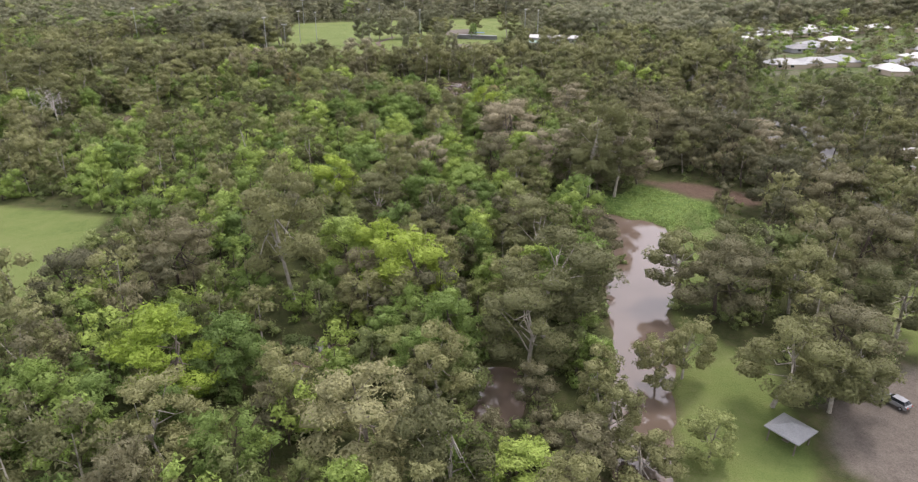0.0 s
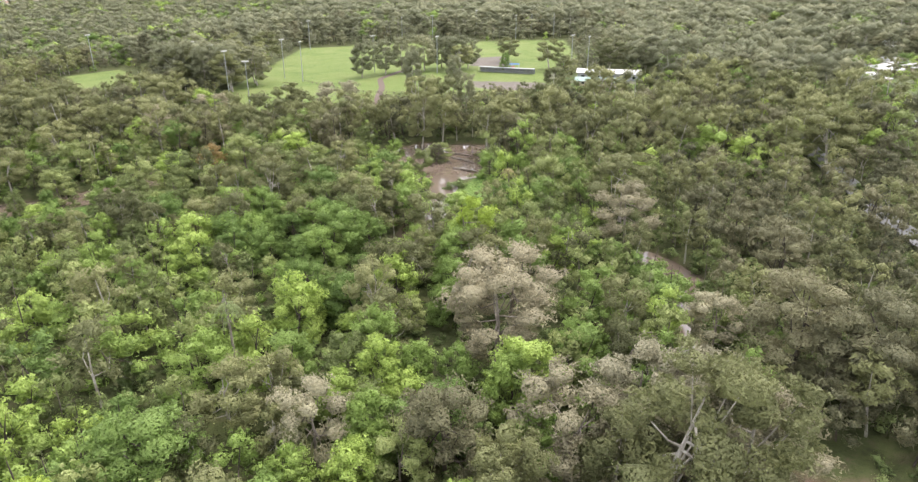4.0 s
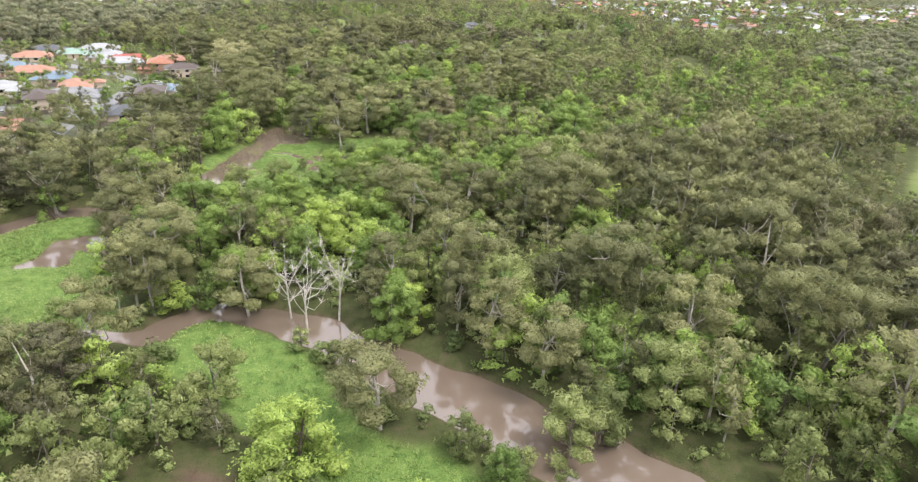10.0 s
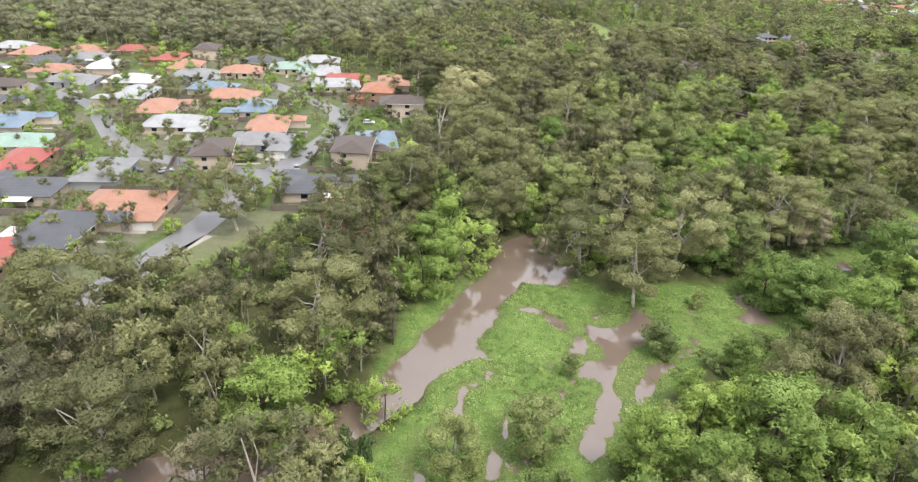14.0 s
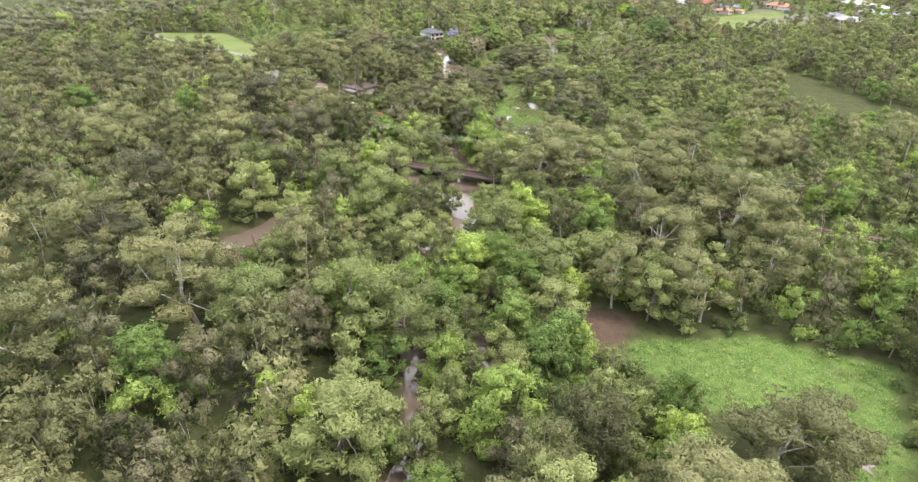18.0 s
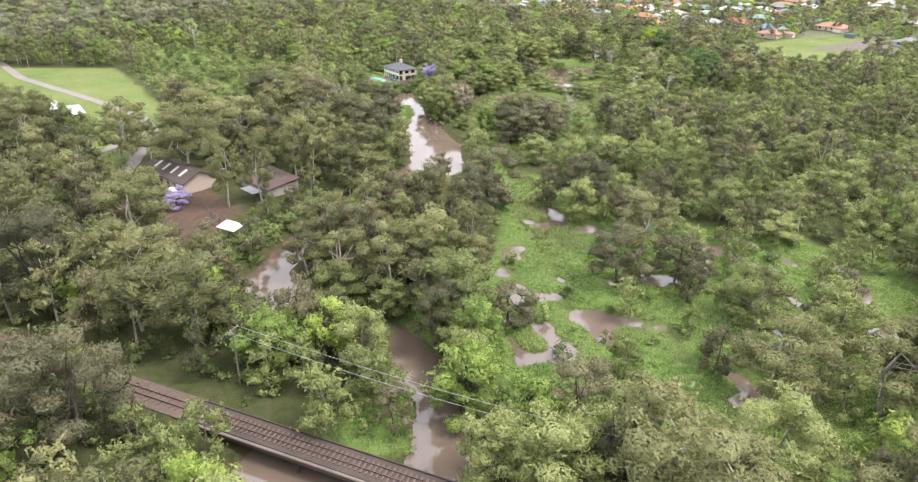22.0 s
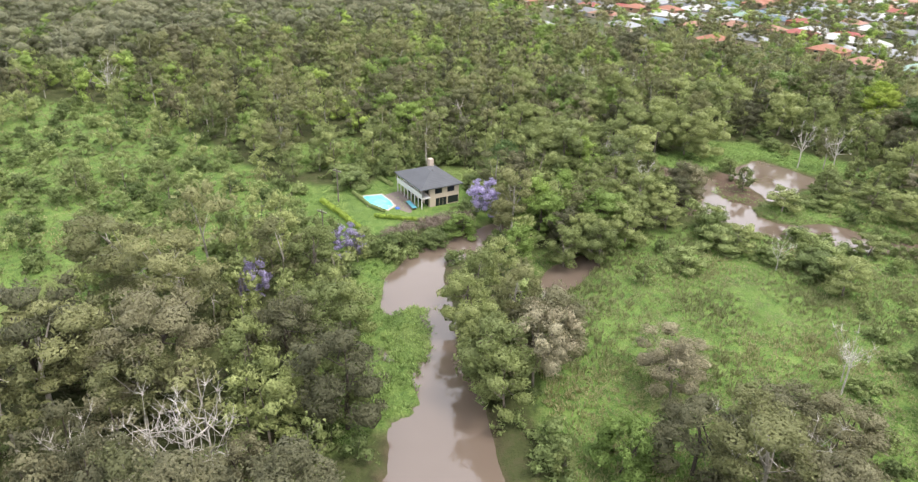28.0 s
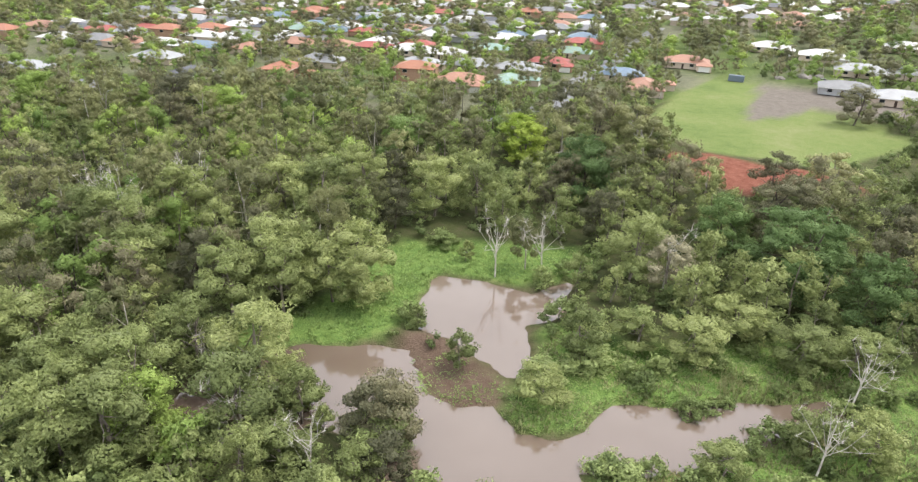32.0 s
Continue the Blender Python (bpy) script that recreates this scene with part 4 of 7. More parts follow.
LANDMARKS.append(('gum', [
    (-483, 249, 10.4, 11), (-414, 420, 9.4, 9), (-434, 412, 9.4, 9), (-499, 279, 8.8, 10), (-491, 315, 7.6, 9), (-418, 381, 6.7, 9),
    (-443, 390, 7.9, 9), (-433, 363, 6.7, 9), (-436, 405, 7.9, 8), (-520, 344, 7.4, 7), (-590, 336, 11.9, 10), (-569, 349, 10.4, 9),
    (-523, 461, 9.5, 6), (-484, 325, 6.9, 6), (-508, 308, 8.0, 8), (-499, 307, 6.3, 7), (-648, 360, 9.6, 9), (-622, 352, 7.9, 8),
    (-586, 361, 5.3, 8), (-595, 346, 6.5, 8), (-566, 377, 4.3, 7), (-576, 370, 5.4, 7), (-615, 364, 5.7, 8), (-712, 389, 5.3, 7),
]))
LANDMARKS.append(('gum', [
    (-653, 445, 4.6, 7), (-674, 589, 6.6, 8), (42, 114, 7.1, 8), (52, 113, 7.9, 9), (62, 109, 7.1, 8), (-123, 466, 12.8, 13),
    (-143, 542, 15.0, 13), (-124, 438, 10.1, 12), (-153, 440, 12.2, 13), (-163, 477, 12.6, 12), (-83, 400, 9.0, 10), (-138, 399, 10.4, 11),
    (38, 533, 10.8, 10), (74, 530, 14.3, 12), (56, 420, 8.8, 11), (36, 434, 6.7, 10), (12, 570, 9.2, 9), (-16, 515, 9.4, 9),
    (30, 86, 4.1, 8), (54, 79, 7.2, 8), (77, 100, 7.7, 8), (23, 66, 5.6, 5), (10, 89, 10.2, 9), (-381, 232, 16.6, 11),
]))
LANDMARKS.append(('gum', [
    (-537, 308, 7.1, 9), (-594, 328, 11.2, 11), (-59, 309, 6.8, 8),
]))
LANDMARKS.append(('sheoak', [
    (47, 107, 12.4, 9), (-56, 115, 10.8, 9), (-70, 105, 9.0, 8), (15, 67, 7.6, 5), (59, 86, 9.1, 8), (65, 214, 10.1, 11),
    (75, 206, 9.8, 11), (86, 202, 9.7, 11), (82, 165, 11.4, 9), (92, 151, 13.8, 9), (114, 147, 12.2, 9), (9, 186, 7.7, 9),
    (71, 210, 9.3, 9), (75, 249, 12.5, 9), (-234, 160, 12.1, 8), (-230, 181, 9.3, 8), (-307, 203, 6.9, 10), (-448, 359, 5.9, 9),
    (-472, 300, 8.3, 10), (-528, 387, 11.7, 8), (-527, 372, 5.8, 8), (-519, 378, 6.2, 8), (-482, 392, 8.6, 7), (-626, 350, 14.5, 9),
]))
LANDMARKS.append(('sheoak', [
    (-589, 426, 11.8, 6), (-637, 567, 11.9, 8), (-666, 479, 5.6, 6), (-634, 677, 8.5, 7), (-151, 198, 4.3, 8), (-145, 220, 8.1, 7),
    (-140, 201, 4.7, 7), (-192, 163, 7.9, 9), (-211, 169, 10.3, 9), (-216, 181, 7.0, 7), (-414, 251, 7.6, 10), (-443, 256, 9.5, 10),
    (-471, 286, 7.8, 9), (-514, 292, 9.4, 10), (-520, 410, 11.0, 8), (-621, 365, 13.7, 9), (-587, 379, 9.8, 8), (-572, 423, 11.8, 6),
    (-584, 442, 10.1, 6), (-480, 405, 7.1, 6), (-468, 413, 5.8, 5), (-479, 366, 5.6, 5), (-608, 388, 7.1, 8), (-574, 418, 8.6, 7),
]))
LANDMARKS.append(('sheoak', [
    (-575, 432, 8.7, 7), (-615, 418, 8.2, 7), (-588, 436, 6.2, 6), (-664, 435, 3.9, 8), (-812, 550, 12.0, 9), (-706, 616, 8.1, 8),
    (-643, 592, 7.5, 6), (83, 124, 12.2, 9), (-11, 349, 3.5, 6), (-587, 369, 10.3, 9), (-666, 476, 4.2, 6), (-660, 472, 4.1, 6),
]))
LANDMARKS.append(('pale', [
    (95, 210, 12.5, 9), (17, 226, 15.5, 10), (15, 215, 17.1, 10), (-9, 186, 6.6, 10), (46, 272, 10.9, 9), (54, 222, 6.8, 8),
    (-116, 350, 7.4, 13), (-611, 417, 5.7, 8), (-606, 434, 6.2, 5), (-649, 536, 5.1, 7), (-112, 390, 10.0, 9), (-609, 414, 5.5, 8),
    (-601, 431, 4.3, 7), (-314, 315, 5.8, 8),
]))
LANDMARKS.append(('paper', [
    (-13, 90, 5.7, 5), (-70, 319, 7.0, 10), (-44, 328, 3.9, 8), (-119, 294, 5.5, 8), (-232, 240, 4.9, 6), (-239, 251, 5.1, 6),
    (-330, 257, 9.8, 8), (-313, 243, 6.1, 8), (-438, 279, 7.0, 9), (-423, 305, 8.0, 8), (-404, 309, 6.1, 8), (-378, 325, 6.5, 8),
    (-420, 287, 6.3, 8), (-442, 315, 6.8, 8), (-433, 326, 6.2, 8), (-466, 337, 4.8, 6), (-446, 346, 5.1, 8), (-488, 347, 4.0, 5),
    (-513, 403, 5.3, 6), (-490, 332, 4.2, 5), (-504, 360, 5.8, 6), (-616, 409, 4.6, 7), (-639, 417, 4.7, 6), (-627, 392, 4.8, 7),
]))
LANDMARKS.append(('paper', [
    (-610, 381, 3.9, 8), (-643, 441, 4.5, 7), (-647, 473, 4.1, 4), (-679, 477, 3.4, 5), (-664, 477, 4.9, 5), (-656, 537, 6.9, 7),
    (-704, 494, 7.8, 8), (-702, 485, 6.4, 8), (-723, 482, 5.9, 8), (-647, 517, 7.6, 4), (-636, 528, 5.5, 5), (-695, 456, 5.5, 7),
    (23, 362, 7.8, 9), (29, 304, 7.0, 8), (-92, 292, 6.1, 9), (-83, 300, 6.9, 9), (-57, 313, 6.6, 9), (-27, 288, 6.5, 8),
    (-24, 271, 6.4, 7), (-76, 339, 6.3, 8), (-71, 358, 6.7, 8), (-124, 312, 6.1, 9), (-121, 299, 4.5, 8), (-92, 288, 5.4, 6),
]))
LANDMARKS.append(('paper', [
    (-81, 297, 5.7, 6), (-139, 243, 5.3, 7), (-156, 293, 7.6, 8), (-166, 319, 7.7, 9), (-219, 266, 5.8, 7), (-220, 277, 5.7, 7),
    (-224, 288, 6.3, 6), (-324, 219, 8.3, 9), (-311, 215, 7.0, 8), (-381, 272, 8.3, 9), (-376, 287, 8.2, 9), (-348, 278, 8.2, 8),
    (-371, 294, 8.1, 9), (-327, 298, 6.8, 8), (-307, 297, 6.8, 7), (-396, 326, 6.6, 8), (-378, 338, 5.9, 8), (-368, 343, 6.0, 8),
    (-366, 321, 5.8, 6), (-444, 299, 7.6, 9), (-403, 280, 5.5, 8), (-439, 352, 7.0, 9), (-458, 293, 5.5, 9), (-454, 283, 7.1, 8),
]))
LANDMARKS.append(('paper', [
    (-479, 357, 7.3, 8), (-431, 376, 7.4, 8), (-451, 414, 6.6, 7), (-460, 405, 6.8, 7), (-493, 339, 5.7, 6), (-501, 354, 6.0, 6),
    (-532, 436, 9.3, 6), (-519, 439, 8.8, 6), (-516, 478, 10.2, 6), (-498, 434, 7.7, 6), (-485, 439, 8.3, 5), (-495, 465, 8.8, 6),
    (-551, 416, 8.3, 5), (-471, 353, 4.9, 5), (-626, 388, 6.3, 7), (-610, 408, 6.0, 7), (-564, 421, 6.5, 4), (-546, 438, 7.4, 5),
    (-619, 377, 4.6, 8), (-610, 388, 4.4, 7), (-644, 389, 5.5, 7), (-626, 410, 4.6, 7), (-687, 456, 6.8, 7), (-679, 468, 6.6, 7),
]))
LANDMARKS.append(('paper', [
    (-733, 487, 8.7, 8), (-753, 470, 9.2, 8), (-658, 461, 5.1, 7), (-657, 452, 4.4, 7), (-637, 471, 4.6, 4), (-706, 412, 5.3, 6),
    (-709, 400, 5.7, 6), (-685, 477, 7.7, 8), (-692, 463, 6.4, 8), (-691, 453, 6.2, 8), (-691, 503, 7.3, 8), (-726, 518, 9.0, 8),
    (-715, 456, 5.9, 8), (-739, 501, 7.7, 8), (-739, 485, 7.0, 8), (-719, 521, 8.0, 8), (-694, 499, 5.8, 7), (-696, 474, 5.7, 7),
    (-697, 491, 6.0, 7), (-719, 535, 7.3, 8), (-702, 539, 7.0, 8), (-695, 545, 6.4, 8), (-653, 513, 5.8, 3), (-640, 519, 6.1, 5),
]))
LANDMARKS.append(('paper', [
    (-626, 527, 6.5, 5), (-619, 529, 5.1, 5), (-715, 462, 6.1, 6), (-702, 464, 5.4, 6), (-670, 467, 4.9, 4), (32, 68, 4.2, 5),
    (-2, 81, 5.2, 6), (-41, 330, 5.2, 6), (-26, 340, 4.4, 5), (-15, 334, 5.1, 6), (-30, 326, 3.8, 5), (-50, 329, 5.9, 8),
    (-653, 497, 5.1, 4), (-629, 497, 6.8, 3), (-615, 510, 4.2, 5), (-621, 508, 3.9, 4), (-676, 475, 4.0, 7), (-653, 509, 4.3, 6),
    (-701, 458, 5.4, 7), (-618, 479, 5.2, 5), (-61, 322, 6.4, 8), (-39, 342, 5.0, 8), (-10, 353, 5.9, 5), (-48, 316, 6.8, 6),
]))
LANDMARKS.append(('paper', [
    (-40, 360, 5.0, 8),
]))
LANDMARKS.append(('shrub', [
    (-29, 96, 4.5, 3), (70, 134, 8.9, 5), (36, 134, 2.0, 2), (-1, 319, 4.6, 2), (-268, 273, 4.9, 4), (-533, 340, 6.1, 3),
    (-658, 414, 9.5, 2), (-665, 476, 4.7, 4), (-695, 403, 9.6, 3), (-634, 456, 5.0, 3), (-639, 469, 5.9, 3), (-625, 480, 7.2, 3),
    (-689, 402, 5.6, 3), (-692, 529, 7.7, 2), (-655, 501, 5.4, 2), (-652, 508, 5.1, 3), (-639, 490, 5.4, 2), (-636, 507, 2.7, 2),
    (-632, 475, 4.1, 2), (-644, 471, 5.3, 4), (-629, 486, 5.1, 3),
]))
LANDMARKS.append(('yellow', [
    (-43, 81, 12.9, 8), (-8, 108, 9.5, 9), (-15, 118, 7.5, 9), (-33, 166, 7.5, 8), (7, 256, 6.2, 13), (-704, 581, 6.9, 8), (-701, 578, 6.1, 8),
]))
LANDMARKS.append(('paper', [
    (-642, 435, 4.5, 6), (-641, 442, 4.6, 6), (-646, 440, 4.2, 6), (-645, 450, 4.8, 6), (-650, 446, 4.3, 6), (-651, 456, 4.6, 6), (-656, 453, 4.3, 6), (-655, 466, 4.2, 5), (-661, 463, 4.5, 5), (-650, 463, 3.8, 4),
]))
LANDMARKS.append(('bare', [
    (-165, 254, 10.6, 9), (-163, 263, 7.3, 9), (-159, 257, 7.6, 9), (-603, 372, 5.5, 7), (-604, 366, 3.5, 7), (-683, 469, 4.0, 3),
    (-599, 370, 7.9, 8), (-576, 477, 6.5, 5), (-580, 463, 4.8, 5), (-598, 458, 3.4, 4), (-691, 474, 4.0, 6), (-629, 474, 2.8, 4),
    (-605, 360, 3.1, 6), (-602, 365, 3.1, 6), (-596, 456, 3.6, 6), (-585, 428, 3.6, 6), (-584, 435, 3.3, 6), (-783, 338, 5.8, 9),
    (-679, 468, 4.2, 6), (-677, 524, 3.2, 7), (-670, 529, 3.2, 7), (-650, 538, 4.7, 7), (-618, 521, 3.5, 6), (-620, 503, 3.7, 6),
]))
LANDMARKS.append(('bare', [
    (-742, 507, 5.0, 8), (-667, 468, 3.2, 5), (-741, 491, 3.4, 8), (-753, 493, 3.6, 8),
]))
LANDMARKS.append(('flame', [
    (-80, 313, 7.1, 8),
]))
LANDMARKS.append(('jaca', [
    (-554, 315, 5.0, 3), (-667, 428, 4.6, 5), (-643, 378, 3.4, 5), (-654, 396, 3.3, 4),
]))
LANDMARKS.append(('domed', [
    (-680, 569, 9.9, 8), (-692, 442, 6.6, 5), (-630, 551, 14.4, 8), (-618, 545, 7.5, 8), (-646, 558, 6.3, 8),
]))
LANDMARKS.append(('pale2', [
    (25, 185, 8.3, 9), (35, 192, 9.2, 11), (46, 192, 9.5, 11), (40, 183, 8.3, 9), (53, 188, 7.6, 9), (-63, 398, 12.0, 12),
]))

taken = []
for k, spots in LANDMARKS:
    for x, y, r, zc in spots:
        if -680 < x < -638 and 396 < y < 425 and zc > 4 and k != "jaca":
            continue
        taken.append((x, y, r))
        if k == "bare":
            bare_tree(x, y, zc * 1.75 / 12)
            continue
        H, R = KINDS[k][0], KINDS[k][1]
        top = zc + min(r * 0.8, zc * 0.6)
        size = max(0.3, min(1.5, top / H))
        if zc > 5:
            size = max(size, min(20.0 / H, r / (R * 1.3), zc * 1.85 / H))
        tree(k, x, y, size, max(0.6, min(1.55 if zc > 5 else 2.0, r / (R * size))), z=ground_z(x, y))

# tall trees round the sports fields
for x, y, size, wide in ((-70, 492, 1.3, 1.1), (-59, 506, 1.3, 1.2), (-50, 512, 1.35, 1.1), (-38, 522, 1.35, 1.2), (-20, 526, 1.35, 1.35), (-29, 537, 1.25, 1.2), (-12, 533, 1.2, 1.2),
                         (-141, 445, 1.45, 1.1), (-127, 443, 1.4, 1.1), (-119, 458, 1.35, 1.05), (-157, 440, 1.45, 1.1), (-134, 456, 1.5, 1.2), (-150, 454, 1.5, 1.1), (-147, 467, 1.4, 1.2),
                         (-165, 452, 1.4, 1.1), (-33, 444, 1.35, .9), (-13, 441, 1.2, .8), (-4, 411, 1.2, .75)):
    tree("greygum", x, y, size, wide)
    taken.append((x, y, 6.0))
# the tallest gums
for x, y, size, wide in ((-19, 369, 1.6, 0.85), (36, 176, 1.75, 1.1), (44, 178, 1.55, 1.1), (-33, 112, 1.7, 1.0), (-549, 327, 1.2, .8), (-549, 335, 1.1, .8), (-561, 346, 1.2, .9), (-587, 306, 1.1, 1.0)):
    tree("gum", x, y, size, wide)
    taken.append((x, y, 7.0))
tree("broad", 11, 523, 0.9, 0.8)

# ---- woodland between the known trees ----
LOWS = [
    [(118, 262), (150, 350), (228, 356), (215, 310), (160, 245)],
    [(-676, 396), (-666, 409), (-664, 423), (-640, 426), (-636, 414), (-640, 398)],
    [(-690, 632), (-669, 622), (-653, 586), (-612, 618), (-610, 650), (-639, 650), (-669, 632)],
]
SPINE = [(0, 60), (8, 130), (5, 210), (-20, 262), (-80, 272), (-160, 258), (-240, 262), (-330, 300), (-430, 345), (-520, 380), (-600, 410), (-650, 470), (-680, 520)]
WOODS = [
    [(-40, 45), (-130, 80), (-330, 520), (-420, 880), (560, 880), (480, 420), (330, 180), (170, 90), (60, 45)],
    [(-60, 240), (-120, 150), (-260, -60), (-560, -120), (-800, 60), (-800, 420), (-330, 520), (-60, 380)],
    [(-330, 510), (-540, 560), (-560, 1100), (-300, 1000)],
    [(-420, 880), (-380, 1340), (560, 1340), (560, 880)],
    [(-300, 200), (-700, 140), (-1150, 250), (-1250, 600), (-1000, 1100), (-560, 1100), (-540, 560), (-400, 420), (-300, 360)],
]
EAST_ROAD = [(113, 183), (117, 195), (121, 207), (124, 218), (127, 230), (130, 241), (125, 250), (121, 260), (116, 269), (117, 279), (117, 289), (118, 299)]
EAST_MORE = [(279, 642), (279, 603), (318, 657), (311, 692), (376, 994), (421, 1019), (468, 1044), (412, 852), (261, 659)]
HARD = [(44, 72, 7), (-680, 418, 13), (-668, 409, 8), (-676, 400, 8), (-590, 306, 5), (-606, 310, 5), (-622, 313, 5), (-680, 406, 9), (-574, 318, 14), (-556, 338, 12), (-533, 326, 8), (-648, 290, 10), (-453, 337, 5), (-440, 350, 5), (-466, 324, 5), (-427, 363, 4), (-415, 375, 4), (70, 500, 19), (62, 478, 15), (12, 518, 17)]
HARD += [(x, y, 12) for x, y in EAST_MORE]
THINGS_AT = list(HARD)
HARD += [(x, y, 3.5) for x, y in EAST_ROAD]
HARD += [(-453 + 0.725 * q, 332 + 0.689 * q, 4.2) for q in range(-140, 150, 4)]


def polyline_dist(line, x, y):
    d = np.full(np.shape(x), 1e9)
    for (x0, y0), (x1, y1) in zip(line, line[1:]):
        t = np.clip(((x - x0) * (x1 - x0) + (y - y0) * (y1 - y0)) / ((x1 - x0) ** 2 + (y1 - y0) ** 2), 0, 1)
        d = np.minimum(d, np.hypot(x - x0 - t * (x1 - x0), y - y0 - t * (y1 - y0)))
    return d


def scatter(step, near, far, seed):
    """Jittered places in the woods whose distance from the spine lies between near and far."""
    rng = np.random.default_rng(seed)
    gx_, gy_ = np.meshgrid(np.arange(-1250, 560, step), np.arange(-120, 1340, step), indexing='ij')
    x = gx_.ravel() + rng.uniform(-0.48, 0.48, gx_.size) * step
    y = gy_.ravel() + rng.uniform(-0.48, 0.48, gx_.size) * step
    ok = np.any([inside(p, x, y) for p in WOODS], axis=0)
    d = polyline_dist(SPINE, x, y)
    ok &= (d >= near) & (d < far)
    return x[ok], y[ok], d[ok]


def mix_at(x, y):
    """Which trees grow here: kinds with their shares."""
    if x > 62 and y < 330:
        return (("sheoak", .55), ("gum", .35), ("shrub", .10))
    if x > -260 and y > 345:
        return (("gum", .58), ("sheoak", .30), ("broad", .12))
    if x > -95 and y < 150:
        return (("broad", .45), ("gum", .25), ("sheoak", .15), ("paper", .15))
    if x > -100 and y < 265:
        return (("broad", .52), ("gum", .16), ("shrub", .12), ("paper", .20))
    if x > -130:
        return (("paper", .45), ("broad", .32), ("gum", .18), ("shrub", .05))
    if x > -330 and y < 225:
        return (("sheoak", .45), ("gum", .35), ("broad", .20))
    if x > -330:
        return (("broad", .46), ("gum", .20), ("paper", .24), ("shrub", .10))
    if x > -560 and y < 300:
        return (("gum", .52), ("sheoak", .33), ("broad", .15))
    if x > -480:
        return (("paper", .50), ("broad", .32), ("gum", .13), ("sheoak", .05))
    if x > -640 and y < 372:
        return (("gum", .45), ("sheoak", .40), ("paper", .15))
    if x > -720:
        return (("paper", .62), ("sheoak", .16), ("shrub", .14), ("gum", .08))
    return (("paper", .42), ("gum", .25), ("broad", .20), ("sheoak", .13))


def choose(u, mix):
    for k, share in mix:
        u -= share
        if u <= 0:
            return k
    return mix[0][0]


def near_taken(x, y, share):
    return any((x - a) ** 2 + (y - b_) ** 2 < (r * share) ** 2 for a, b_, r in taken)


